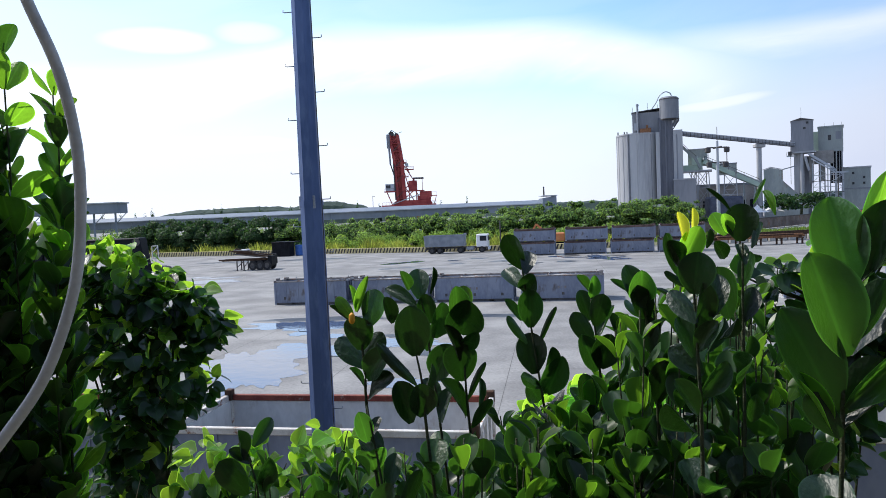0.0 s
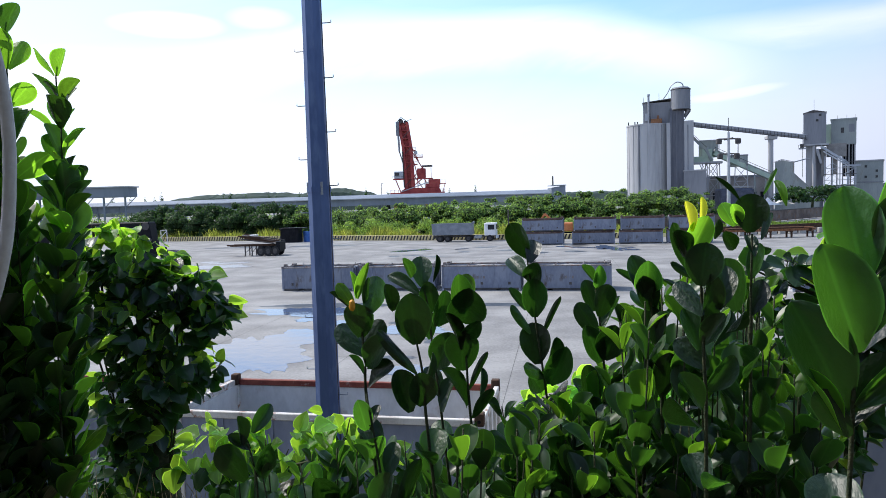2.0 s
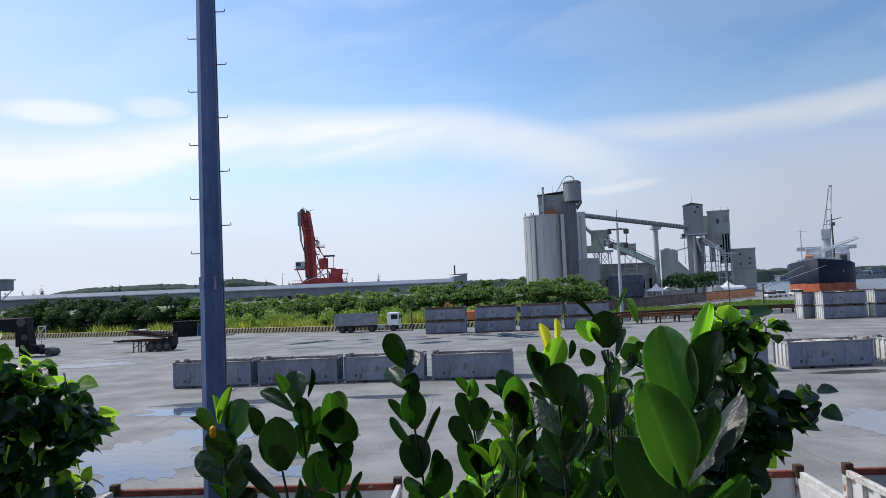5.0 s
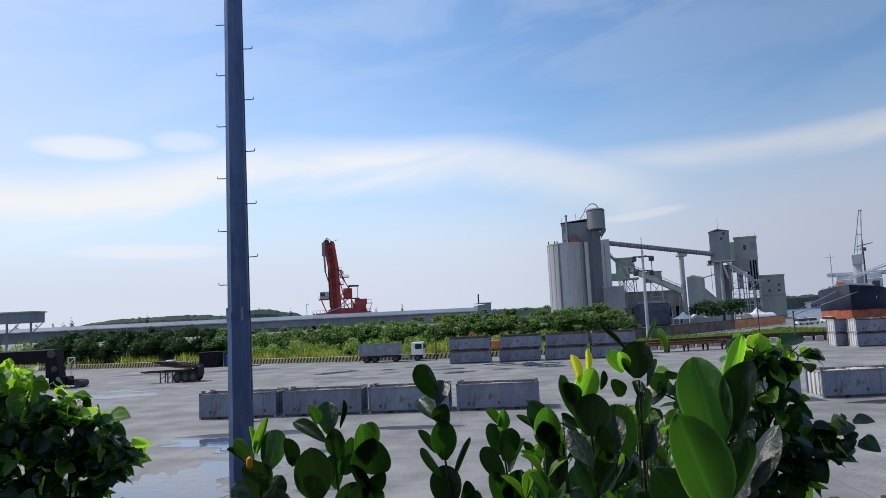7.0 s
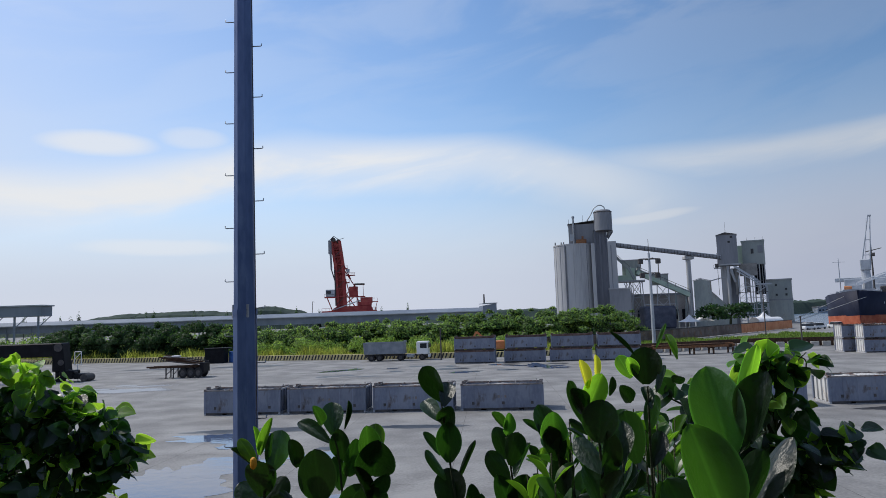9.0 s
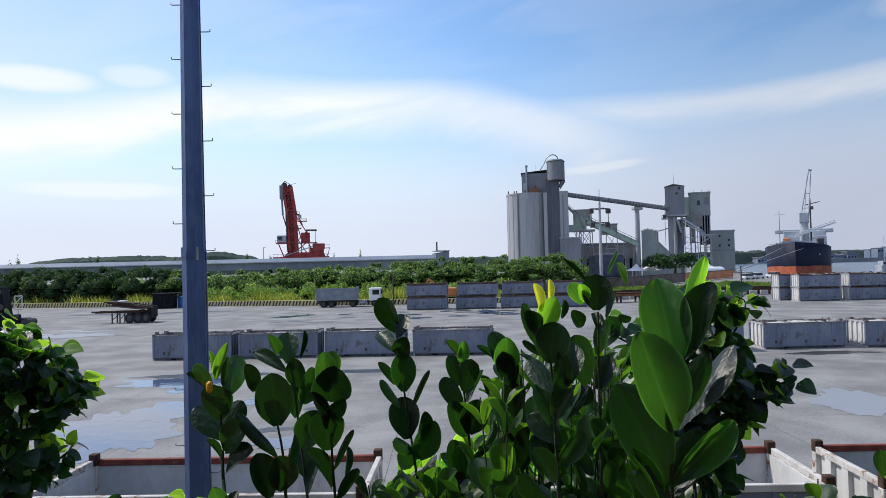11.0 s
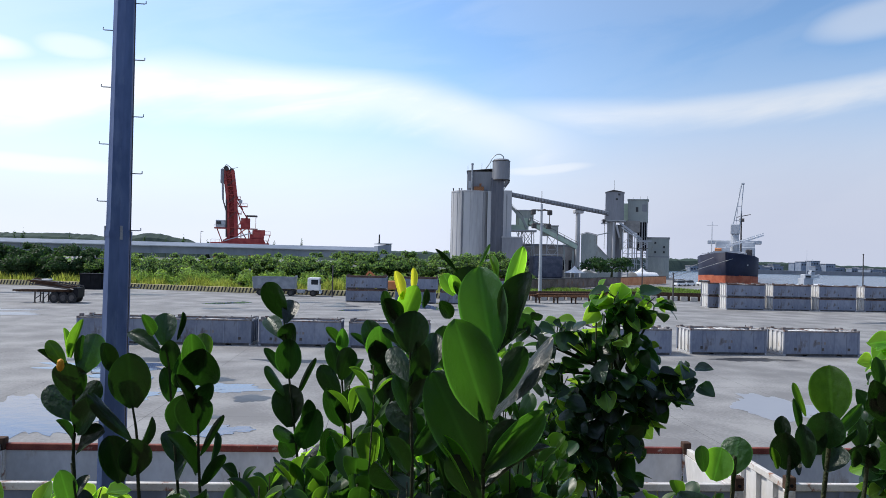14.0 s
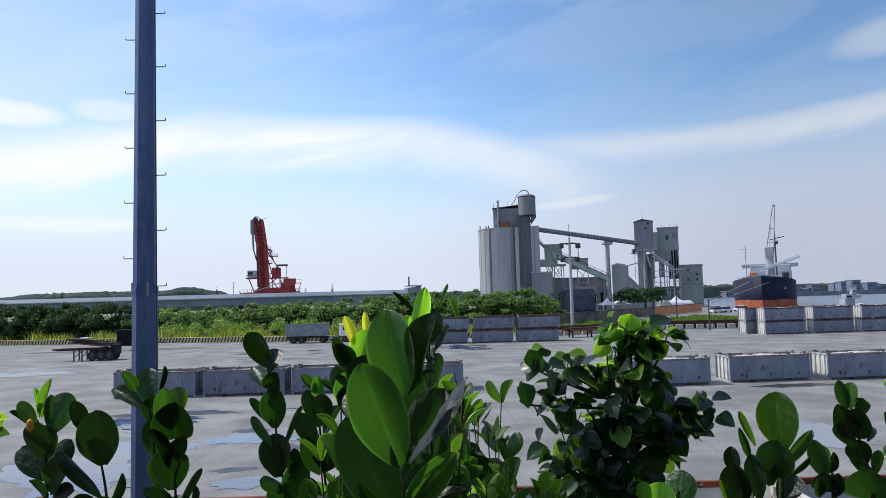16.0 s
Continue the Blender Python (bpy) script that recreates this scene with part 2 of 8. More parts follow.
STEEL = mat("plain_steel", (0.25, 0.27, 0.30), (0.36, 0.38, 0.40), 3, 0.45, 0.6, 0.2)
CONC = mat("silo_concrete", (0.36, 0.37, 0.39), (0.44, 0.445, 0.46), 0.12, 0.85, 0, 0.3, stretch=(1, 1, 0.12), stain=(0.27, 0.275, 0.29), stain_at=(0.50, 0.74), stain_scale=0.35)
CONCDARK = mat("dark_clad_concrete", (0.20, 0.21, 0.235), (0.25, 0.26, 0.285), 0.2, 0.8, 0, 0.3, stretch=(1, 1, 0.2))
TOWERDARK = mat("dark_tower_walls", (0.10, 0.11, 0.14), (0.145, 0.155, 0.185), 0.2, 0.7, 0, 0.2, stretch=(1, 1, 0.2))
CLAD = mat("green_grey_cladding", (0.27, 0.30, 0.295), (0.34, 0.37, 0.355), 0.3, 0.7, 0, 0.2, stretch=(1, 1, 0.3), stain=(0.24, 0.21, 0.18), stain_scale=0.4)
CONVEY = mat("pale_green_gallery", (0.35, 0.45, 0.37), (0.44, 0.53, 0.44), 0.3, 0.7, 0, 0.1)
SHEDM = mat("shed_blue_grey", (0.16, 0.195, 0.245), (0.22, 0.255, 0.31), 0.08, 0.6, 0, 0.1, stretch=(1, 1, 0.3))
CRANERED = mat("crane_red", (0.27, 0.035, 0.038), (0.40, 0.075, 0.065), 0.35, 0.6, 0, 0.2, stain=(0.26, 0.08, 0.05), stain_at=(0.58, 0.7), stain_scale=0.7)
TRUCKGREY = mat("truck_bed_grey", (0.19, 0.215, 0.25), (0.27, 0.295, 0.33), 1, 0.6, 0, 0.2)
WHITE = mat("white_paint", (0.70, 0.71, 0.72), (0.80, 0.80, 0.80), 1, 0.5, 0, 0.1)
GLASSD = mat("dark_glass", (0.02, 0.025, 0.03), (0.03, 0.035, 0.045), 1, 0.08, 0, 0)
RUBBER = mat("tyre_rubber", (0.02, 0.02, 0.022), (0.04, 0.04, 0.04), 6, 0.9, 0, 0.3)
BLACK = mat("black_machine_paint", (0.005, 0.006, 0.009), (0.011, 0.012, 0.016), 1, 0.55, 0, 0.2, spec=0.12)
BLUE = mat("blue_plastic", (0.04, 0.12, 0.40), (0.06, 0.17, 0.50), 2, 0.5, 0, 0.1)
YELLOW = mat("barrier_yellow", (0.50, 0.42, 0.20), (0.62, 0.54, 0.30), 2, 0.8, 0, 0.3)
STRIPE = mat("barrier_black", (0.035, 0.035, 0.035), (0.07, 0.07, 0.065), 2, 0.8, 0, 0.3)
BLOCKM = mat("block_concrete", (0.34, 0.33, 0.31), (0.48, 0.46, 0.43), 1, 0.9, 0, 0.4)
ORANGE = mat("orange_panel", (0.52, 0.18, 0.07), (0.62, 0.27, 0.12), 0.5, 0.6, 0, 0.1)
HOARDING = mat("rusty_hoarding", (0.115, 0.088, 0.075), (0.20, 0.165, 0.145), 0.5, 0.8, 0, 0.2, stain=(0.22, 0.10, 0.05), stain_at=(0.56, 0.68), stain_scale=0.9)
PANEL = mat("grey_panel", (0.19, 0.185, 0.175), (0.27, 0.26, 0.25), 0.4, 0.7, 0, 0.1)
HULL = mat("navy_hull", (0.008, 0.011, 0.03), (0.015, 0.02, 0.045), 0.15, 0.65, 0, 0.1, stretch=(1, 1, 0.3))
BOOT = mat("red_boot_topping", (0.42, 0.10, 0.05), (0.55, 0.17, 0.09), 0.3, 0.7, 0, 0.2)
SHIPGREY = mat("ship_grey", (0.34, 0.37, 0.41), (0.45, 0.475, 0.51), 0.3, 0.6, 0, 0.1)
TOWN = mat("far_walls", (0.17, 0.21, 0.28), (0.30, 0.34, 0.40), 0.03, 0.9, 0, 0)
FARGREEN = mat("far_woods", (0.022, 0.042, 0.036), (0.045, 0.07, 0.052), 0.05, 0.95, 0, 0)
SCRUB_SHADE = mat("scrub_core_shade", (0.022, 0.042, 0.014), (0.045, 0.075, 0.024), 1.2, 0.95, 0, 0.8)
BARK = mat("stem_bark", (0.03, 0.045, 0.02), (0.065, 0.07, 0.035), 30, 0.8, 0, 0.5)
TWIG = mat("dry_twigs", (0.30, 0.24, 0.14), (0.46, 0.39, 0.24), 20, 0.9, 0, 0.3)
# the phone's glossy face has its blue in the base colour
PHONE_FACE = mat("phone_face_blue", (0.10, 0.20, 0.46), (0.13, 0.24, 0.52), 3, 0.12, 0, 0, spec=0.6)
CASE = mat("red_phone_case", (0.30, 0.075, 0.05), (0.42, 0.10, 0.06), 20, 0.3, 0, 0.1)
TRIBLACK = mat("tripod_black", (0.004, 0.004, 0.012), (0.009, 0.009, 0.020), 60, 0.45, 0, 0.1, spec=0.15)
SILVER = mat("brushed_aluminium", (0.62, 0.62, 0.64), (0.74, 0.74, 0.75), 80, 0.28, 0.9, 0.1, stretch=(1, 1, 0.1))
CABLEM = mat("pale_cable", (0.52, 0.50, 0.47), (0.62, 0.60, 0.57), 60, 0.5, 0, 0.1)
FLOWER = mat("orange_bud", (0.75, 0.30, 0.02), (0.85, 0.42, 0.04), 60, 0.5, 0, 0.2)
LEAF_G = leaf_mat("leaf_deep_green", (0.007, 0.020, 0.008), (0.026, 0.095, 0.007), 0.40, 0.24, gloss=0.55)
LEAF_M = leaf_mat("leaf_mid_green", (0.018, 0.052, 0.017), (0.068, 0.21, 0.014), 0.42, 0.36, gloss=0.7)
LEAF_B = leaf_mat("leaf_bright_green", (0.045, 0.12, 0.02), (0.22, 0.50, 0.025), 0.44, 0.55, gloss=0.45)
LEAF_Y = leaf_mat("leaf_yellowing", (0.30, 0.30, 0.03), (0.62, 0.62, 0.04), 0.45, 0.55, gloss=0.4)
# the climbers' shaded and sunlit leaves as two colours
VINE_SHADE = leaf_mat("vine_shaded_green", (0.007, 0.022, 0.008), (0.030, 0.11, 0.010), 0.34, 0.30, gloss=0.5)
VINE_LIT = leaf_mat("vine_lit_green", (0.07, 0.17, 0.028), (0.36, 0.62, 0.04), 0.45, 0.55, gloss=0.45)
HEDGE = leaf_mat("mangrove_leaves", (0.021, 0.052, 0.019), (0.055, 0.13, 0.022), 0.55, 0.35, island=True)
SCRUB_B = leaf_mat("scrub_leaves", (0.10, 0.18, 0.055), (0.27, 0.42, 0.07), 0.55, 0.42, island=True)
SCRUB_L = leaf_mat("pale_scrub_leaves", (0.14, 0.23, 0.06), (0.32, 0.47, 0.07), 0.55, 0.45, island=True)
VERGE = leaf_mat("verge_grass", (0.10, 0.17, 0.035), (0.24, 0.34, 0.05), 0.6, 0.4, island=True)
GRASS = leaf_mat("tall_grass", (0.20, 0.25, 0.05), (0.42, 0.46, 0.07), 0.6, 0.4, island=True)


def water_mat(name, c, rough, scale, strength):
    m = bpy.data.materials.new(name)
    m.use_nodes = True
    t = m.node_tree
    b = t.nodes["Principled BSDF"]
    b.inputs["Base Color"].default_value, b.inputs["Roughness"].default_value = (*c, 1), rough
    n, bp, tc = t.nodes.new("ShaderNodeTexNoise"), t.nodes.new("ShaderNodeBump"), t.nodes.new("ShaderNodeTexCoord")
    t.links.new(tc.outputs["Object"], n.inputs[0])
    n.inputs["Scale"].default_value, n.inputs["Detail"].default_value = scale, 4
    bp.inputs["Strength"].default_value, bp.inputs["Distance"].default_value = strength, 0.1
    t.links.new(n.outputs[0], bp.inputs["Height"])
    t.links.new(bp.outputs[0], b.inputs["Normal"])
    return m


SEA = water_mat("harbour_water", (0.045, 0.085, 0.13), 0.22, 0.5, 0.25)
PUDDLE = water_mat("rain_puddle", (0.06, 0.095, 0.175), 0.05, 1.5, 0.06)


FILM = water_mat("thin_water_film", (0.27, 0.275, 0.295), 0.30, 1.5, 0.1)


# ---- building helpers ----
def box(bm, x0, x1, y0, y1, z0, z1):
    vs = [bm.verts.new((x, y, z)) for z in (z0, z1) for x, y in ((x0, y0), (x1, y0), (x1, y1), (x0, y1))]
    for f in ((3, 2, 1, 0), (4, 5, 6, 7), (0, 1, 5, 4), (1, 2, 6, 5), (2, 3, 7, 6), (3, 0, 4, 7)):
        bm.faces.new([vs[i] for i in f])
    return vs


def rod(bm, p0, p1, r0, r1=None, seg=8, caps=True):
    """A round or angular bar from p0 to p1."""
    r1 = r0 if r1 is None else r1
    p0, p1 = Vector(p0), Vector(p1)
    q = (p1 - p0).to_track_quat("Z", "Y")
    rings = []
    for p, r in ((p0, r0), (p1, r1)):
        rings.append([bm.verts.new(p + q @ Vector((r * math.cos(a), r * math.sin(a), 0))) for a in (2 * math.pi * (i + 0.5) / seg for i in range(seg))])
    for i in range(seg):
        j = (i + 1) % seg
        bm.faces.new((rings[0][i], rings[0][j], rings[1][j], rings[1][i]))
    if caps:
        bm.faces.new(rings[0][::-1])
        bm.faces.new(rings[1])


def tube(bm, pts, r0, r1, seg=7):
    """A bent stem through pts, tapering from r0 to r1."""
    pts = [Vector(p) for p in pts]
    n, rings = len(pts), []
    for i, p in enumerate(pts):
        d = pts[min(i + 1, n - 1)] - pts[max(i - 1, 0)]
        q = d.to_track_quat("Z", "Y")
        r = r0 + (r1 - r0) * i / (n - 1)
        rings.append([bm.verts.new(p + q @ Vector((r * math.cos(a), r * math.sin(a), 0))) for a in (2 * math.pi * k / seg for k in range(seg))])
    for a, b in zip(rings, rings[1:]):
        for i in range(seg):
            j = (i + 1) % seg
            f = bm.faces.new((a[i], a[j], b[j], b[i]))
            f.smooth = True
    bm.faces.new(rings[0][::-1])
    bm.faces.new(rings[-1])


def bend(pts, n=5):
    """Points of a smooth line through pts."""
    pts = [Vector(p) for p in pts]
    ext = [2 * pts[0] - pts[1], *pts, 2 * pts[-1] - pts[-2]]
    out = []
    for a, b, c, d in zip(ext, ext[1:], ext[2:], ext[3:]):
        for k in range(n):
            t = k / n
            out.append(0.5 * (2 * b + (c - a) * t + (2 * a - 5 * b + 4 * c - d) * t * t + (3 * b - a - 3 * c + d) * t ** 3))
    return out + [pts[-1]]


def part(name, bm, material, parent, label="", bevel=0.0):
    """Links a bmesh as one mesh object under a thing or a part."""
    if bevel:
        bmesh.ops.bevel(bm, geom=bm.edges[:], offset=bevel, segments=1, affect="EDGES", clamp_overlap=True)
    me = bpy.data.meshes.new(name)
    bm.normal_update()
    bm.to_mesh(me)
    bm.free()
    me.materials.append(material)
    ob = new(name, me)
    ob.parent = parent
    if label:
        ob["label"] = label
    return ob


def thing(name, m, label, category, group="", kind=""):
    ob = new(name)
    ob.empty_display_size = 0.2
    ob.matrix_world = m
    return tagged(ob, label, category, group, kind)


def boxes(*rows):
    bm = bmesh.new()
    for r in rows:
        box(bm, *r)
    return bm


def rods(*rows):
    bm = bmesh.new()
    for r in rows:
        rod(bm, *r)
    return bm


def mesh_from(name, verts, faces, material, smooth=False):
    me = bpy.data.meshes.new(name)
    me.from_pydata(verts, [], faces)
    me.materials.append(material)
    if smooth:
        me.polygons.foreach_set("use_smooth", [True] * len(me.polygons))
    me.update()
    return new(name, me)


# ---- ground, water, bank ----
ground = mesh_from("ground", [(-900, -250, 0), (900, -250, 0), (900, 30, 0), (140, 203, 0), (178, 285, 0), (300, 560, 0), (300, 1500, 0), (-900, 1500, 0)],
                   [(0, 1, 2, 3), (0, 3, 4, 7), (4, 5, 6, 7)], YARD)
tagged(ground, "pale grey weathered concrete yard with damp stains", "ground", kind="structure")
far_ground = mesh_from("ground", [(-4500, -3000, -0.05), (-890, -3000, -0.05), (-890, 4500, -0.05), (-4500, 4500, -0.05)], [(0, 1, 2, 3)], LAND)
tagged(far_ground, "flat scrubby land reaching to the horizon", "ground", kind="structure")
sea = mesh_from("water", [(-900, -3000, -2.2), (4500, -3000, -2.2), (4500, 4500, -2.2), (-900, 4500, -2.2)], [(0, 1, 2, 3)], SEA)
tagged(sea, "calm blue-grey harbour water with small ripples", "water", kind="structure")
quay = mesh_from("quay_wall", [(900, 30, 0), (140, 203, 0), (178, 285, 0), (300, 560, 0), (300, 1500, 0),
                               (900, 30, -4), (140, 203, -4), (178, 285, -4), (300, 560, -4), (300, 1500, -4)],
                 [(0, 1, 6, 5), (1, 2, 7, 6), (2, 3, 8, 7), (3, 4, 9, 8)], BLOCKM)
tagged(quay, "grey concrete quay wall above the water", "quay", kind="structure")
scrub = mesh_from("ground_cover", [(-900, 152, 0.03), (-60, 150, 0.03), (-28, 137, 0.03), (-3, 124, 0.03), (12, 119, 0.03), (44, 111, 0.03), (64, 116, 0.03), (76, 110.5, 0.03), (118, 138, 0.03), (60, 150, 0.03), (50, 175, 0.03), (30, 240, 0.03), (-900, 240, 0.03)],
                  [tuple(range(13))], LAND)
tagged(scrub, "rough grassy soil behind the yard barrier", "verge", kind="structure")
bm = bmesh.new()
prof = [(-14, 0.0), (-14, 5.3), (3.0, 5.25), (4.6, 4.3), (6.4, 2.6), (9.2, 0.0)]
cols = [[bm.verts.new((x, y, z + (0.12 * noise.noise(Vector((x, y, 3.0))) if 0 < i < 5 else 0))) for i, (y, z) in enumerate(prof)] for x in range(-30, 31, 2)]
for a, b in zip(cols, cols[1:]):
    for i in range(5):
        bm.faces.new((a[i], b[i], b[i + 1], a[i + 1]))
for c, w in ((cols[0], 1), (cols[-1], -1)):
    bm.faces.new(c[::w])
me = bpy.data.meshes.new("bank")
bm.to_mesh(me)
bm.free()
me.materials.append(EARTH)
tagged(new("bank", me), "raised earth bank on which the shrubs grow", "bank", kind="structure")


def puddle(x, y, rx, ry, turn, seed, material, label, z=0.006):
    """A flat patch with a ragged outline."""
    rng, pts = random.Random(seed), []
    for i in range(72):
        a = 2 * math.pi * i / 72
        r = 1 + 0.55 * noise.noise(Vector((math.cos(a) * 1.3 + seed * 7, math.sin(a) * 1.3, 0))) + 0.30 * noise.noise(Vector((math.cos(a) * 4 + seed, math.sin(a) * 4, 5))) + 0.12 * noise.noise(Vector((math.cos(a) * 11, math.sin(a) * 11, seed)))
        px, py = rx * r * math.cos(a), ry * r * math.sin(a)
        c, s = math.cos(turn), math.sin(turn)
        pts.append((x + px * c - py * s, y + px * s + py * c, z))
    ob = mesh_from("puddle", [(x, y, z), *pts], [(0, i + 1, (i + 1) % 72 + 1) for i in range(72)], material)
    return tagged(ob, label, "puddle", "puddles on the yard", "structure")


WET, STAIN_SHADE = "shallow rain puddle mirroring the sky on concrete", "dark patch, damp stain and painted shadow, on the pale concrete"
puddle(-9.2, 31.5, 2.2, 4.6, 0.25, 1, PUDDLE, WET, 0.010)
puddle(-7.6, 35.5, 2.6, 2.2, 0.4, 14, PUDDLE, WET, 0.012)
puddle(-9.0, 44.0, 3.4, 1.9, -0.2, 2, PUDDLE, WET, 0.010)
puddle(-2.5, 36.5, 2.6, 1.2, -0.2, 15, PUDDLE, WET, 0.010)
puddle(-28.5, 80.5, 4.6, 2.0, 0.1, 3, FILM, WET, 0.010)
puddle(-34.5, 78.0, 4.0, 1.6, 0.1, 13, FILM, WET, 0.011)
puddle(24.0, 28.8, 1.9, 2.6, -0.4, 4, FILM, WET, 0.010)
puddle(21.0, 93.0, 1.2, 5.0, 0.0, 5, PUDDLE, WET, 0.011)
puddle(-22.0, 116.0, 7.0, 2.0, 0.0, 10, DAMP_SHADE, STAIN_SHADE, 0.007)
puddle(-35.0, 118.0, 6.0, 1.8, 0.0, 21, DAMP_SHADE, STAIN_SHADE, 0.007)
# this dark patch is a painted cast shadow in front of the gravel container
puddle(33.5, 43.2, 2.8, 0.9, -0.1, 11, DAMP_SHADE, STAIN_SHADE, 0.007)
puddle(-8.0, 46.5, 4.5, 0.9, -0.15, 12, DAMP_SHADE, STAIN_SHADE, 0.006)
puddle(2.5, 45.0, 3.0, 0.7, -0.25, 16, DAMP_SHADE, STAIN_SHADE, 0.006)
puddle(86.0, 66.0, 7.0, 1.4, 0.0, 17, DAMP_SHADE, STAIN_SHADE, 0.007)
puddle(75.0, 70.0, 5.0, 1.2, 0.0, 18, DAMP_SHADE, STAIN_SHADE, 0.007)
spread = random.Random(77)
for k in range(34):
    wet = k % 3 == 0
    x, y = spread.uniform(-8, 27), spread.uniform(86, 101)
    puddle(x, y, spread.uniform(0.7, 2.4), spread.uniform(0.4, 1.3), spread.uniform(-0.3, 0.3), 40 + k, PUDDLE if wet else DAMP_SHADE, WET if wet else STAIN_SHADE, 0.011 + 0.0002 * k if wet else 0.006 + 0.0001 * k)
for k in range(10):
    puddle(spread.uniform(-42, -24), spread.uniform(74, 88), spread.uniform(1.2, 3.0), spread.uniform(0.5, 1.1), spread.uniform(-0.2, 0.2), 90 + k, FILM, WET, 0.0125 + 0.0002 * k)
for k in range(9):
    puddle(spread.uniform(-12, 2), spread.uniform(24, 42), spread.uniform(0.4, 1.3), spread.uniform(0.3, 0.9), spread.uniform(-0.4, 0.4), 110 + k, DAMP_SHADE if k % 2 else PUDDLE, STAIN_SHADE if k % 2 else WET, 0.008 + 0.0002 * k if k % 2 else 0.0145 + 0.0002 * k)
# joints between the cast slabs: narrow dark grooves filled with dirt
bm = bmesh.new()
c12, s12 = math.cos(radians(-9)), math.sin(radians(-9))
for k in range(-5, 12):
    for a, b in (((-60 + k * 0, 22 + k * 7.5), (110, 22 + k * 7.5)),):
        p, q = Vector((a[0] * c12 - a[1] * s12, a[0] * s12 + a[1] * c12, 0)), Vector((b[0] * c12 - b[1] * s12, b[0] * s12 + b[1] * c12, 0))
        d = (q - p).normalized()
        n = Vector((-d.y, d.x, 0)) * 0.011
        bm.faces.new([bm.verts.new(v + Vector((0, 0, 0.004))) for v in (p - n, q - n, q + n, p + n)])
for k in range(-7, 14):
    x0 = -2 + k * 7.5
    p, q = Vector((x0 * c12 - 14 * s12, x0 * s12 + 14 * c12, 0)), Vector((x0 * c12 - 104 * s12, x0 * s12 + 104 * c12, 0))
    n = Vector((c12, s12, 0)) * 0.011
    bm.faces.new([bm.verts.new(v + Vector((0, 0, 0.005))) for v in (p - n, p + n, q + n, q - n)])
me = bpy.data.meshes.new("slab_joints")
bm.to_mesh(me)
bm.free()
me.materials.append(JOINT)
tagged(new("slab_joints", me), "dark dirt-filled joints between concrete slabs", "joints", kind="structure")

# unseen wall added behind the eye to keep sky light off the leaves
shade_wall = mesh_from("wall_south", [(x, y, z) for z in (5.2, 12.0) for x, y in ((-30, -3.6), (30, -3.6), (30, -3.2), (-30, -3.2))],
                      [(3, 2, 1, 0), (4, 5, 6, 7), (0, 1, 5, 4), (1, 2, 6, 5), (2, 3, 7, 6), (3, 0, 4, 7)], mat("shade_wall_dark", (0.05, 0.05, 0.048), (0.08, 0.079, 0.075), 0.6, 0.9))
tagged(shade_wall, "plain dark wall, unseen, added to keep light off the leaves", "wall", kind="structure")

# ---- mast beside the near containers ----
def mast(x, y):
    """A tapered octagonal steel mast with bent climbing rungs on both sides."""
    m = thing("mast", pose(x, y, 0, 0, 0, -6.8), "tall blue-grey octagonal steel mast with climbing rungs", "mast")
    part("base_plate", boxes((-0.32, 0.32, -0.32, 0.32, 0.0, 0.04)), STEEL, m, "", 0.008)
    part("lower_shaft", rods(((0, 0, 0.04), (0, 0, 7.08), 0.222, 0.196, 8)), GALV, m)
    part("upper_shaft", rods(((0, 0, 7.08), (0, 0, 19.0), 0.186, 0.118, 8)), GALV, m)
    part("joint_ring", rods(((0, 0, 7.03), (0, 0, 7.12), 0.206, 0.206, 8)), GALV, m, "welded joint ring")
    for a in (60, 180, 300):
        part("lug", rods(((0.20 * math.cos(radians(a)), 0.20 * math.sin(radians(a)), 6.98), (0.20 * math.cos(radians(a)), 0.20 * math.sin(radians(a)), 7.2), 0.022)), STEEL, m)
    for k in range(-13, 24):
        z = 7.134 + 0.4605 * k
        side = 1 if k % 2 == 0 else -1
        r = 0.196 if z < 7.08 else 0.186 - 0.0057 * (z - 7.08)
        tip = 0.342 - 0.005 * (z - 7.13)
        bm = bmesh.new()
        tube(bm, [(side * (r - 0.03), 0, z), (side * (tip - 0.02), 0, z), (side * tip, 0, z + 0.008), (side * tip, 0, z + 0.045)], 0.009, 0.009, 6)
        part("rung", bm, STEEL, m)
    bm = bmesh.new()
    tube(bm, [(0.215, -0.04, 0.1), (0.205, -0.05, 4.0), (0.2, -0.05, 7.0), (0.165, -0.04, 12.0), (0.13, -0.04, 18.5)], 0.008, 0.008, 5)
    part("earth_wire", bm, BOXDARK, m)
    return m


mast(-2.248, 12.068)

# ---- open-top containers ----
LEN, WID = 6.06, 2.44


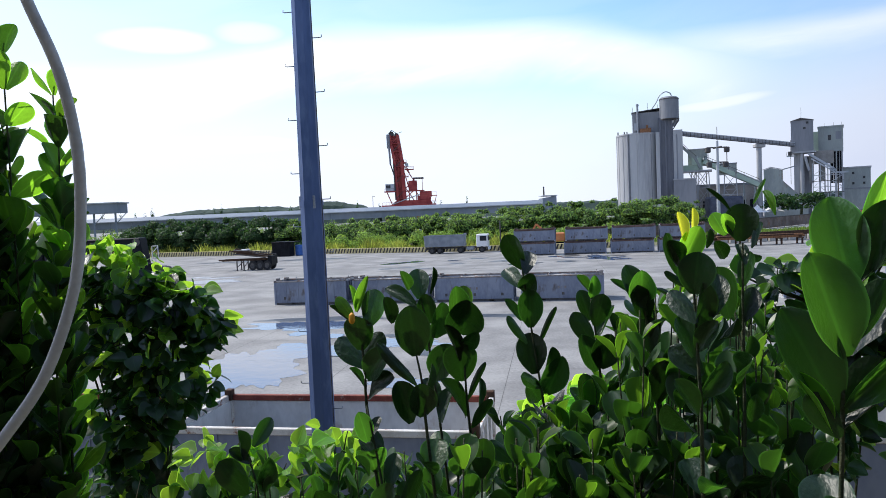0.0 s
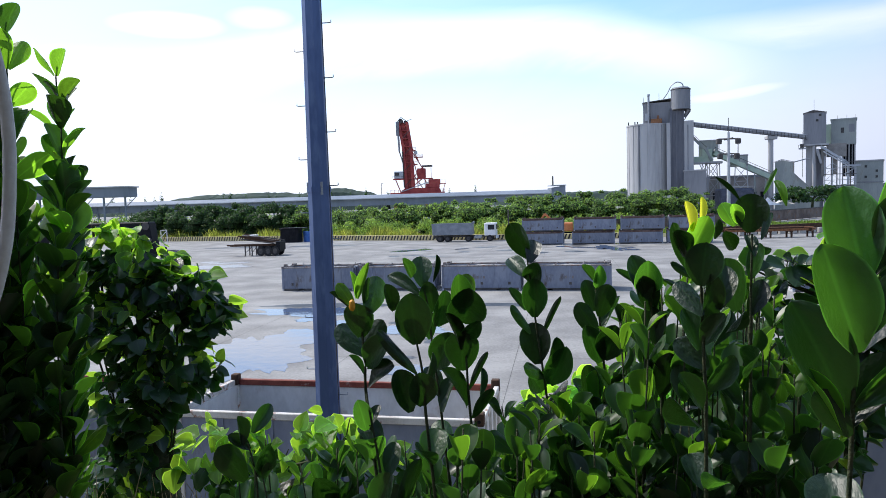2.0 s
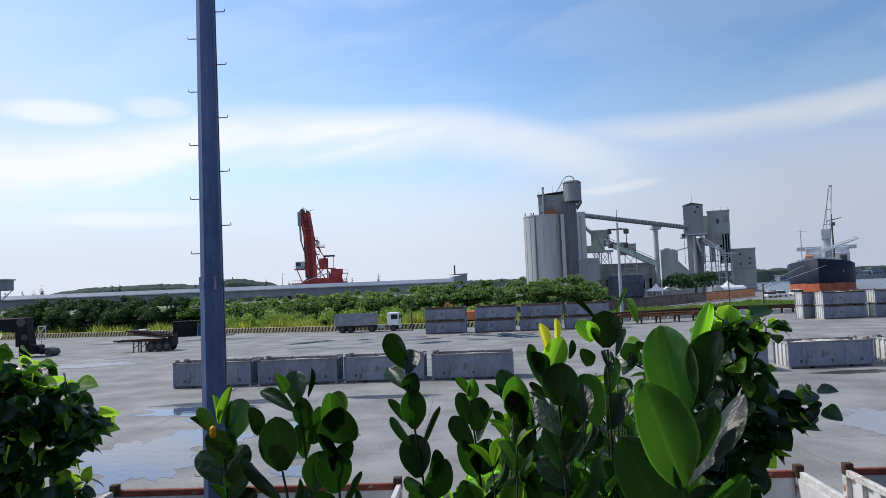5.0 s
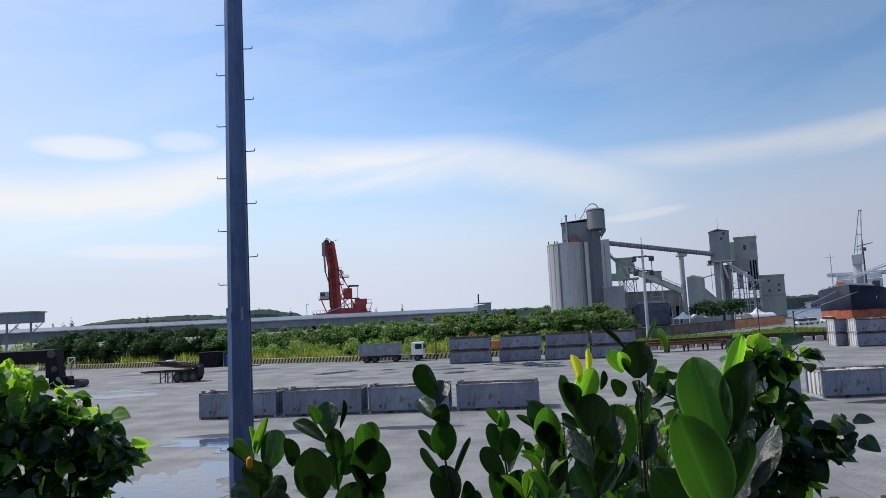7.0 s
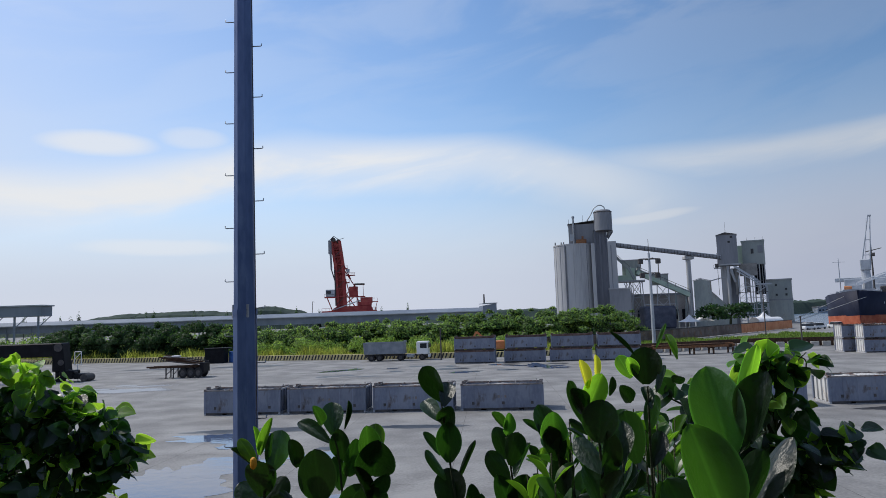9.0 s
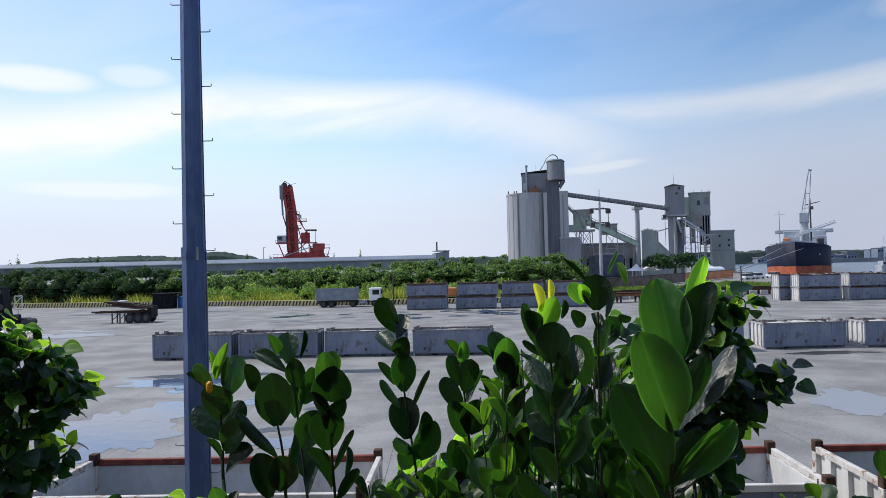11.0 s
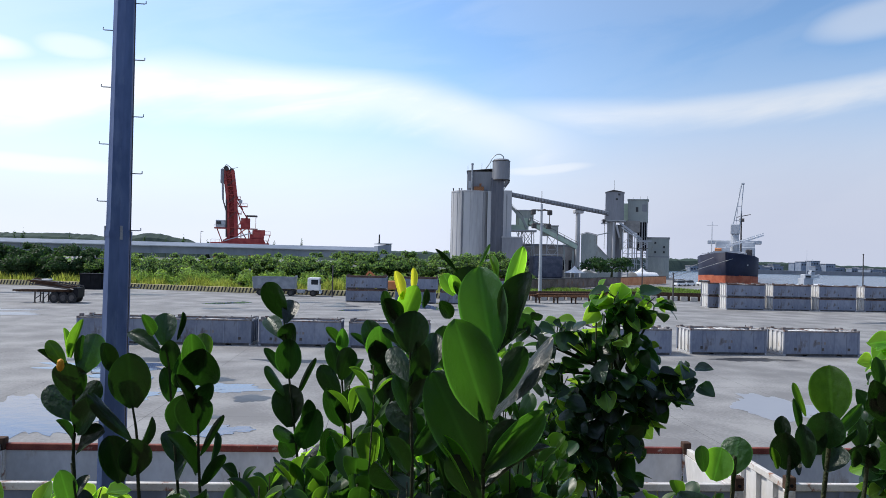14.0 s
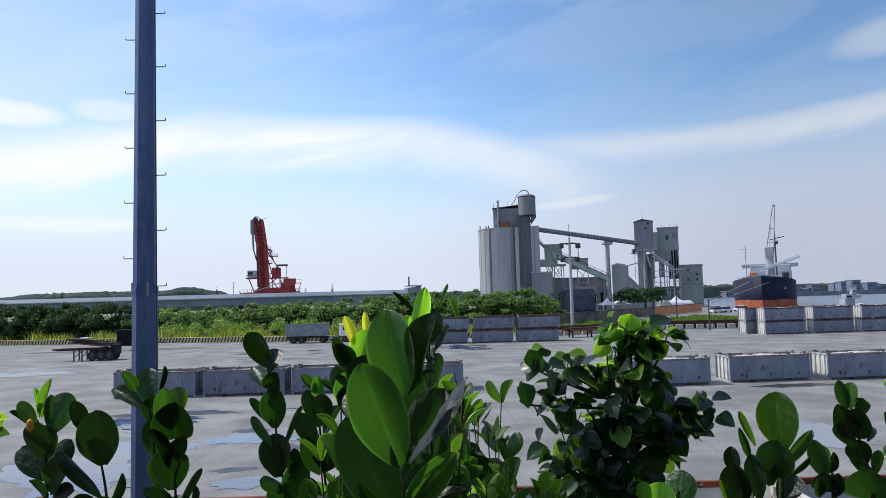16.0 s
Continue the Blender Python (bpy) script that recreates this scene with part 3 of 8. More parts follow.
def container(m, high, load, outer, rail, inner, label, group, top=0.13, cap=None, marked=False):
    """An open-top steel container, its corner at the origin, its long side along x: frame, ribbed walls, load."""
    c = thing("open_top_container", m, label, "container", group)
    h, p = high, 0.16
    cap = cap or rail
    rng = random.Random(len(label) + int(high * 10))
    part("floor_panel", boxes((0.05, LEN - 0.05, 0.05, WID - 0.05, 0.10, 0.20)), BOXDARK, c)
    for y0, y1, s in ((0.0, 0.10, 1), (WID - 0.10, WID, -1)):
        part("bottom_rail", boxes((p, 1.45, y0, y1, 0.0, 0.17), (1.85, 4.2, y0, y1, 0.0, 0.17), (4.6, LEN - p, y0, y1, 0.0, 0.17), (1.45, 4.6, y0 + 0.02, y1 - 0.02, 0.13, 0.17)), BOXDARK if high < 2.5 else cap, c)
        part("top_rail", boxes((p, LEN - p, y0, y1, h - top, h)), rail if s < 0 or high < 2.5 else cap, c, "", 0.012)
        yo = 0.035 if s > 0 else WID - 0.065
        part("side_wall", boxes((p, LEN - p, yo, yo + 0.03, 0.17, h - top)), inner if high > 2.5 and s < 0 else outer, c)
        for k in range(1, 6):
            x = LEN * k / 6
            ya = 0.010 if s > 0 else WID - 0.035
            part("rib", boxes((x - 0.04, x + 0.04, ya, ya + 0.025, 0.17, h - top)), outer, c)
        for x in (0.9, 3.1, 5.2):
            # small lashing plates low on the wall
            ya = 0.0 if s > 0 else WID - 0.035
            part("lashing_plate", boxes((x - 0.09, x + 0.09, ya, ya + 0.033, 0.42, 0.62)), BOXDARK, c)
    for x0, x1, s in ((0.0, 0.10, 1), (LEN - 0.10, LEN, -1)):
        part("end_rail", boxes((x0, x1, p, WID - p, h - 0.13, h)), cap, c, "", 0.01)
        part("end_sill", boxes((x0, x1, p, WID - p, 0.0, 0.17)), cap, c)
        xo = 0.10 if s > 0 else LEN - 0.13
        part("end_wall", boxes((xo, xo + 0.03, p, WID - p, 0.17, h - 0.13)), inner, c)
        xa = 0.01 if s > 0 else LEN - 0.10
        for k in range(1, 4):
            y = WID * k / 4
            part("end_post", boxes((xa, xa + 0.09, y - 0.11, y + 0.11, 0.17, h - 0.13)), inner, c)
    for x in (0, LEN - p):
        for y in (0, WID - p):
            post = part("corner_post", boxes((x, x + p, y, y + p, 0.12, h - 0.12)), outer if high < 2.5 else cap, c, "", 0.012)
            up = 0.04 if high < 2.5 else 0.10
            part("casting", boxes((x - 0.005, x + p + 0.005, y - 0.005, y + p + 0.005, h - 0.12, h + 0.02 + up)), DARKRUST if high > 2.5 else rail, post, "", 0.015)
            part("casting", boxes((x - 0.005, x + p + 0.005, y - 0.005, y + p + 0.005, 0.0, 0.12)), cap, post, "", 0.015)
            part("casting_hole", rods(((x + p / 2, y - 0.012, h - 0.03), (x + p / 2, y + p + 0.012, h - 0.03), 0.032, 0.032, 8)), BLACK, post)
    if load:
        bm = bmesh.new()
        nx, ny = 30, 14
        lift = 0.34 if load == "gravel" else 0.26
        g = [[bm.verts.new((0.14 + (LEN - 0.28) * i / nx, 0.12 + (WID - 0.24) * j / ny,
                            h - 0.34 + lift * max(0, math.sin(math.pi * j / ny)) ** 0.8 * max(0.0, math.sin(math.pi * i / nx)) ** 0.5 + 0.07 * noise.noise(Vector((i * 0.8, j * 0.8, high + len(label)))) + 0.05 * noise.noise(Vector((i * 2.1, j * 2.1, 3)))))
              for j in range(ny + 1)] for i in range(nx + 1)]
        for i in range(nx):
            for j in range(ny):
                bm.faces.new((g[i][j], g[i + 1][j], g[i + 1][j + 1], g[i][j + 1]))
        part("load", bm, GRAVEL if load == "gravel" else TARP, c, "pale heaped gravel" if load == "gravel" else "dusty grey rubble")
        for x in (0.35, LEN - 0.5):
            part("clamp", rods(((x, 0.2, h + 0.02), (x, WID - 0.2, h + 0.04), 0.028, 0.028, 6), ((x, 0.25, h - 0.1), (x, 0.25, h + 0.13), 0.03, 0.03, 6), ((x, WID - 0.25, h - 0.1), (x, WID - 0.25, h + 0.15), 0.03, 0.03, 6)), rail, c)
        for x in (0.06, LEN - 0.30):
            for y in (0.30, WID - 0.55):
                part("latch_block", boxes((x, x + 0.26, y, y + 0.24, h, h + rng.uniform(0.10, 0.24))), rail, c, "", 0.02)
        for x in (2.0, 4.0):
            part("roof_bow", rods(((x, 0.06, h + 0.01), (x + 0.05, WID - 0.06, h + 0.02), 0.03, 0.03, 6)), rail, c)
    if marked:
        for k in range(3):
            part("marking_bar", boxes((2.72 + 0.24 * k, 2.86 + 0.24 * k, 0.026, 0.0345, 0.88, 1.08)), BOXRAIL, c, "dark bar of a painted mark")
    return c


ROW, STACKED, NEAR = "containers in the middle of the yard", "stacked containers at the far side", "tall containers below the bank"
tarped = container(pose(-13.74, 55.55, 0, 0, 0, -11), 1.9, "tarp", BOXGREY, BOXRAIL, BOXGREY, "low grey open-top container filled with pale rubble", ROW, 0.10, BOXPALE, True)
for k in range(1, 4):
    copy_thing(tarped, pose(-13.74 + 6.48 * k, 55.55 - 1.26 * k - (0.25 if k == 3 else 0), 0, 0, 0, -11 - (1.5 if k == 3 else 0)))
filled = container(pose(30.75, 46.2, 0, 0, 0, -8), 1.9, "gravel", BOXGREY, BOXRAIL, BOXIN, "low grey open-top container heaped with pale gravel", ROW, 0.10, BOXPALE, True)
copy_thing(filled, pose(37.8, 44.75, 0, 0, 0, -8.5))
copy_thing(filled, pose(23.0, 46.75, 0, 0, 0, -8))
stackbox = container(pose(10.6, 103.0, 0, 0, 0, -13), 1.9, "tarp", BOXGREY, STACKRAIL, BOXGREY, "grey container with rusty top rails, stacked two high", STACKED, 0.26, BOXPALE)
for k in range(4):
    for z in (0, 1.97):
        if not k and not z:
            continue
        st = copy_thing(stackbox, pose(10.6 + 6.45 * k + (0.7 if k else 0) + (0.25 if z and k else 0), 103.0 - 1.6 * k, z, 0, 0, -13))
        tagged(st, "grey container with rusty top rails, stacked two high", group=STACKED)
openbox = container(pose(66.8, 91.6, 0, 0, 0, -8), 1.9, "gravel", BOXGREY, STACKRAIL, BOXIN, "weathered grey open-top container, stacked two high", STACKED, 0.16, BOXPALE)
for k in range(5):
    for z in (0, 1.97):
        if not k and not z:
            continue
        st = copy_thing(openbox, pose(66.8 + 7.35 * k, 91.6 - 1.08 * k, z, 0, 0, -8))
        tagged(st, "weathered grey open-top container, stacked two high", group=STACKED)
for k in range(2):
    for z in (0, 1.97):
        st = copy_thing(openbox, pose(65.9 + 8.2 * k, 94.9 - 1.2 * k, z, 0, 0, -8))
        tagged(st, "weathered grey open-top container, stacked two high", group=STACKED)
tall = container(pose(-5.46, 13.10, 0, 0, 0, -10.8), 2.94, "", BOXGREY, REDRAIL, BOXIN, "tall empty open-top container with flaking red top rail", NEAR, 0.13, CREAM)
for x, y, a in ((-12.1, 14.35, -10.8), (2.39, 11.75, -10.8), (9.14, 10.5, -10.8)):
    copy_thing(tall, pose(x, y, 0, 0, 0, a))


# ---- vehicles and loose things in the yard ----
def wheel(parent, x, y, r, w):
    t = part("tyre", rods(((x, y - w / 2, r), (x, y + w / 2, r), r, r, 18)), RUBBER, parent)
    part("rim", rods(((x, y - w / 2 - 0.012, r), (x, y + w / 2 + 0.012, r), r * 0.55, r * 0.55, 12)), BOXDARK, t)


def tipper(m):
    t = thing("tipper_truck", m, "grey four-axle tipper truck with a white cab", "truck")
    part("chassis", boxes((-5.4, 5.0, -0.45, 0.45, 0.75, 1.05), (-5.5, -5.35, -1.15, 1.15, 0.55, 0.75)), BOXDARK, t)
    bm = bmesh.new()
    vs = box(bm, -5.5, 1.3, -1.22, 1.22, 1.15, 3.0)
    for v in vs:
        if v.co.z > 2 and v.co.x < 0:
            v.co.x -= 0.12
    bed = part("bed", bm, TRUCKGREY, t, "", 0.03)
    for k in range(8):
        for y in (-1.25, 1.20):
            part("rib", boxes((-5.3 + k * 0.9, -5.2 + k * 0.9, y, y + 0.05, 1.2, 2.9)), TRUCKGREY, bed)
    part("rim_rail", boxes((-5.65, 1.35, -1.28, -1.18, 2.95, 3.08), (-5.65, 1.35, 1.18, 1.28, 2.95, 3.08), (1.2, 1.38, -1.2, 1.2, 2.95, 3.3)), TRUCKGREY, bed)
    cab = part("cab", boxes((3.3, 5.25, -1.2, 1.2, 0.95, 3.05)), WHITE, t, "white steel cab", 0.09)
    part("windscreen", boxes((5.24, 5.27, -1.0, 1.0, 1.95, 2.8)), GLASSD, cab)
    for y in (-1.215, 1.185):
        part("side_window", boxes((3.9, 5.0, y, y + 0.03, 1.95, 2.75)), GLASSD, cab)
        part("mirror", boxes((5.3, 5.42, y * 1.15 - 0.1, y * 1.15 + 0.1, 2.0, 2.7)), BOXDARK, cab)
    part("bumper", boxes((5.2, 5.45, -1.2, 1.2, 0.45, 0.95)), WHITE, t, "", 0.05)
    part("fuel_tank", boxes((1.6, 2.9, -1.15, -0.6, 0.5, 1.0)), STEEL, t, "", 0.06)
    for x in (-4.3, -2.95, 0.6, 4.2):
        for y in (-1.05, 1.05):
            wheel(t, x, y, 0.52, 0.34)
    return t


tipper(pose(2.55, 117.0, 0, 0, 0, -10))


def trailer(m):
    t = thing("skeletal_trailer", m, "rusty skeletal trailer loaded with loose beams", "trailer")
    part("frame", boxes((-5.4, 3.2, -0.6, -0.42, 1.45, 1.75), (-5.4, 3.2, 0.42, 0.6, 1.45, 1.75), (-5.3, -5.1, -1.1, 1.1, 1.5, 1.7), (-2.2, -2.0, -1.1, 1.1, 1.5, 1.7), (2.6, 2.8, -1.1, 1.1, 1.5, 1.7)), DARKRUST, t)
    for x in (-2.6, -1.3):
        for y in (-0.8, 0.8):
            part("landing_leg", boxes((x, x + 0.16, y - 0.08, y + 0.08, 0.06, 1.5), (x - 0.12, x + 0.28, y - 0.18, y + 0.18, 0.0, 0.06)), BOXDARK, t)
    part("leg_brace", rods(((-2.5, -0.8, 0.5), (-1.2, -0.8, 1.4), 0.06, 0.06, 5), ((-1.2, -0.8, 0.5), (-0.3, -0.8, 1.4), 0.06, 0.06, 5)), BOXDARK, t)
    part("bogie", boxes((0.0, 4.0, -0.8, 0.8, 0.6, 1.45), (3.6, 4.3, -1.15, 1.15, 0.8, 2.1)), BLACK, t, "dark axle bogie")
    rng = random.Random(4)
    for k in range(16):
        y = -1.0 + 0.13 * k
        x0, z0 = -2.6 + rng.uniform(-1.0, 1.0), 2.75 + rng.uniform(-0.25, 0.35)
        x1 = 3.6 + rng.uniform(-0.9, 0.6)
        part("beam", rods(((x0, y, z0), (x1, y + rng.uniform(-0.3, 0.3), 1.95 + rng.uniform(-0.1, 0.3)), 0.10, 0.10, 4)), DARKRUST if k % 3 else BOXDARK, t)
    for k in range(5):
        part("beam", rods(((-3.2 + rng.uniform(-0.6, 0.6), -0.9 + 0.4 * k, 3.05 + rng.uniform(-0.1, 0.2)), (0.4 + rng.uniform(-0.8, 0.5), -0.7 + 0.35 * k, 2.75), 0.12, 0.12, 4)), TARP if k % 2 else DARKRUST, t)
    part("folded_sheet", boxes((-1.7, -0.5, -0.6, 0.5, 3.0, 3.2)), WHITE, t, "pale folded sheet", 0.04)
    part("drawbar", boxes((-6.4, -2.4, -0.14, 0.14, 1.5, 1.72)), DARKRUST, t)
    for x in (0.6, 2.0, 3.35):
        for y in (-1.0, 1.0):
            wheel(t, x, y, 0.72, 0.40)
    return t


trailer(pose(-26.9, 97.3, 0, 0, 0, -6) @ Matrix.Diagonal((0.76, 1.0, 0.93, 1)))


def crane_truck(m):
    t = thing("mobile_crane", m, "black mobile crane truck with a lowered lattice boom", "crane")
    part("boom", boxes((-20.0, 4.6, -0.9, 0.9, 3.4, 5.2)), BLACK, t, "", 0.12)
    bm = bmesh.new()
    for v in box(bm, 4.4, 6.2, -1.0, 1.0, 1.4, 5.2):
        if v.co.z > 4 and v.co.x > 5:
            v.co.x -= 0.5
    part("boom_head", bm, BLACK, t, "", 0.1)
    part("head_sheave", rods(((5.2, -1.1, 4.6), (5.2, 1.1, 4.6), 0.55, 0.55, 12), ((5.6, -1.1, 2.6), (5.6, 1.1, 2.6), 0.4, 0.4, 10)), BOXDARK, t)
    for z in (2.9, 3.2):
        part("side_rail", rods(((-1.0, -1.0, z), (4.4, -1.0, z), 0.05, 0.05, 5)), YELLOW, t, "faded yellow side rail")
    part("carrier", boxes((-20.0, -6.0, -1.25, 1.25, 0.9, 1.7)), BLACK, t, "", 0.05)
    part("house", boxes((-16.0, -8.5, -1.4, 1.4, 1.7, 3.9)), BLACK, t, "", 0.1)
    cab = part("cab", boxes((-8.4, -6.2, -1.25, 0.4, 1.6, 3.5)), BLACK, t, "", 0.1)
    part("window", boxes((-8.2, -6.4, -1.28, -1.24, 2.3, 3.3)), GLASSD, cab)
    part("nose", boxes((5.4, 7.2, -1.1, 1.1, 0.4, 1.5), (7.2, 8.6, -1.0, 1.0, 0.35, 1.05)), BLACK, t, "", 0.12)
    part("nose_gear", rods(((6.4, -0.6, 1.5), (7.6, -0.6, 1.2), 0.2, 0.2, 6), ((5.8, 0.3, 1.5), (5.8, 0.3, 2.0), 0.3, 0.3, 8)), BOXDARK, t)
    part("roller", rods(((8.7, -1.1, 0.5), (8.7, 1.1, 0.5), 0.5, 0.5, 14)), BOXDARK, t)
    part("ladder", rods(((6.3, 1.2, 2.1), (6.3, 1.2, 3.9), 0.06), ((7.2, 1.2, 2.1), (7.2, 1.2, 3.9), 0.06), ((6.3, 1.2, 3.9), (7.2, 1.2, 3.9), 0.06), ((6.3, 1.2, 2.9), (7.2, 1.2, 3.8), 0.05), ((6.7, 1.2, 0.0), (6.7, 1.2, 2.2), 0.06), ((6.3, 1.2, 2.15), (7.2, 1.2, 2.15), 0.06)), WHITE, t, "white tube ladder")
    for x in (-18.5, -17.0, -9.5, -7.6):
        for y in (-1.0, 1.0):
            wheel(t, x, y, 0.62, 0.4)
    part("boom_rest", boxes((4.7, 5.5, -0.7, 0.7, 0.0, 1.45)), BLACK, t, "", 0.05)
    return t


crane_truck(pose(-48.3, 99.0, 0, 0, 0, -4))


def van(m, paint, label):
    t = thing("parked_van", m, label, "vehicle", "vehicles parked about the harbour")
    bm = bmesh.new()
    vs = box(bm, -2.3, 2.2, -0.85, 0.85, 0.35, 1.05)
    body = part("body", bm, paint, t, "", 0.12)
    bm = bmesh.new()
    vs = box(bm, -2.1, 1.4, -0.78, 0.78, 1.05, 1.75)
    for v in vs:
        if v.co.z > 1.5:
            v.co.x = v.co.x * 0.82 - 0.1
            v.co.y *= 0.88
    part("cabin", bm, GLASSD, body, "dark glazed cabin")
    part("roof", boxes((-1.8, 1.0, -0.66, 0.66, 1.75, 1.82)), paint, body, "", 0.03)
    for x in (-1.45, 1.4):
        for y in (-0.75, 0.75):
            wheel(t, x, y, 0.32, 0.2)
    return t


van(pose(-56.5, 88.0, 0, 0, 0, 80), mat("van_red", (0.30, 0.04, 0.05), (0.42, 0.07, 0.08), 1, 0.4, 0, 0.05), "red van parked beside the mobile crane")
van1 = van(pose(118, 184, 0, 0, 0, 20), WHITE, "white van parked on the quay")
for x, y, a in ((126, 196, 10), (130, 190, 100), (123, 187, 20)):
    copy_thing(van1, pose(x, y, 0, 0, 0, a))


def skip(m):
    t = thing("waste_skip", m, "dark steel waste box standing before the scrub", "skip")
    part("body", boxes((-1.8, 1.8, -1.1, 1.1, 0.0, 2.6)), BLACK, t, "", 0.05)
    part("lip", boxes((-1.9, 2.9, -1.2, 1.2, 2.6, 2.75)), BLACK, t, "", 0.03)
    for k in range(5):
        part("rib", boxes((-1.6 + 0.75 * k, -1.5 + 0.75 * k, -1.16, -1.1, 0.1, 2.6)), BLACK, t)


skip(pose(-30.2, 131.0, 0, 0, 0, -10))
drum = thing("barrel", pose(-27.4, 131.8, 0), "blue plastic barrel beside the waste box", "barrel")
part("body", rods(((0, 0, 0), (0, 0, 1.9), 0.75, 0.75, 16)), BLUE, drum, "", 0.04)
part("lid", rods(((0, 0, 1.9), (0, 0, 1.98), 0.7, 0.7, 16)), BLUE, drum)


# ---- barriers ----
def barrier(m):
    b = thing("striped_barrier", m, "low concrete barrier with faded yellow and black stripes", "barrier", "striped barriers along the yard edge")
    part("body", boxes((-0.96, 0.96, -0.2, 0.2, 0.0, 0.95)), YELLOW, b, "", 0.03)
    for k in range(3):
        bm = bmesh.new()
        x = -0.75 + 0.62 * k
        vs = [bm.verts.new(v) for v in ((x - 0.22, -0.215, 0.06), (x + 0.06, -0.215, 0.06), (x + 0.36, -0.215, 0.89), (x + 0.08, -0.215, 0.89), (x - 0.22, -0.19, 0.06), (x + 0.06, -0.19, 0.06), (x + 0.36, -0.19, 0.89), (x + 0.08, -0.19, 0.89))]
        for f in ((0, 1, 2, 3), (0, 4, 5, 1), (1, 5, 6, 2), (2, 6, 7, 3), (3, 7, 4, 0)):
            bm.faces.new([vs[i] for i in f])
        part("stripe", bm, STRIPE, b)
    return b


def along(pts, step):
    pts = [Vector(p) for p in pts]
    left = 0.0
    for a, b in zip(pts, pts[1:]):
        d = b - a
        n = d.length
        s = left
        while s < n:
            p = a + d * (s / n)
            yield p.x, p.y, math.degrees(math.atan2(d.y, d.x))
            s += step
        left = s - n


first = None
for x, y, a in along([(-96, 158), (-62, 150), (-28, 135.5), (-3.3, 123), (16, 116), (30, 112)], 2.0):
    if first is None:
        first = barrier(pose(x, y, 0, 0, 0, a))
    else:
        copy_thing(first, pose(x, y, 0, 0, 0, a))


def block(m):
    b = thing("concrete_block", m, "pale cast concrete block at the yard edge", "block", "concrete blocks along the verge")
    part("body", boxes((-0.62, 0.62, -0.3, 0.3, 0.0, 0.85)), BLOCKM, b, "", 0.05)
    for x in (-0.42, 0.14):
        part("panel", boxes((x, x + 0.28, -0.33, -0.29, 0.22, 0.62)), BLOCKM, b, "", 0.02)


b0 = None
for x, y, a in along([(36, 108.5), (50, 111.0), (64, 113.5), (76, 108.8)], 1.75):
    if b0 is None:
        block(pose(x, y, 0, 0, 0, a))
        b0 = [o for o in scene.objects if o.name == "concrete_block"][0]
    else:
        copy_thing(b0, pose(x, y, 0, 0, 0, a))
low = thing("retaining_wall", pose(0, 0, 0), "dark low retaining wall along the grass verge", "wall", kind="structure")
for a, b in (((36, 110.3), (64, 115.4)), ((64, 115.4), (77, 110.6))):
    d = Vector(b) - Vector(a)
    bm = boxes((0, d.length, 0, 0.4, 0, 1.45))
    bm.transform(pose(a[0], a[1], 0, 0, 0, math.degrees(math.atan2(d.y, d.x))))
    part("wall", bm, DARKRUST, low)


def beam_pile(m, long):
    """Rusty rails and girders lying crosswise on low trestles."""
    t = thing("girder_pile", m, "pile of dark rusty girders on low steel trestles", "girders")
    rng = random.Random(19)
    for k in range(5):
        x = 0.6 + (long - 1.2) * k / 4
        part("trestle", boxes((x - 0.12, x + 0.12, -0.9, -0.75, 0, 0.85), (x - 0.12, x + 0.12, 0.75, 0.9, 0, 0.85), (x - 0.14, x + 0.14, -1.0, 1.0, 0.85, 1.0)), DARKRUST, t)
    for k in range(7):
        y, z = -0.85 + 0.28 * k, 1.0 + 0.02 * (k % 2)
        x0, x1 = rng.uniform(-0.6, 0.8), long - rng.uniform(-0.6, 1.6)
        part("girder", boxes((x0, x1, y, y + 0.2, z, z + 0.05), (x0, x1, y + 0.08, y + 0.12, z + 0.05, z + 0.28), (x0, x1, y, y + 0.2, z + 0.28, z + 0.33)), DARKRUST if k % 3 else RUST, t)
    for k in range(4):
        x0, x1 = rng.uniform(0, 2), long - rng.uniform(0, 3)
        part("pipe", rods(((x0, -0.6 + 0.35 * k, 1.46), (x1, -0.5 + 0.32 * k, 1.47), 0.11, 0.11, 8)), RUST if k % 2 else DARKRUST, t)
    return t


beam_pile(pose(40.4, 103.3, 0, 0, 0, -2.1), 13.3)


def street_post(x, y, h, label):
    p = thing("post", pose(x, y, 0), label, "post")
    part("shaft", rods(((0, 0, 0), (0, 0, h), 0.14, 0.10, 8)), BOXDARK, p)
    part("cap", rods(((0, 0, h), (0, 0, h + 0.2), 0.18, 0.12, 8)), BOXDARK, p)


street_post(67.5, 107.2, 5.0, "thin dark post at the verge")
street_post(86.0, 150.0, 10.5, "dark lamp post beside the site hoarding")
street_post(120.0, 120.0, 9.5, "dark post beyond the stacked containers")
street_post(9.5, 113.5, 5.0, "thin dark post behind the tipper truck")


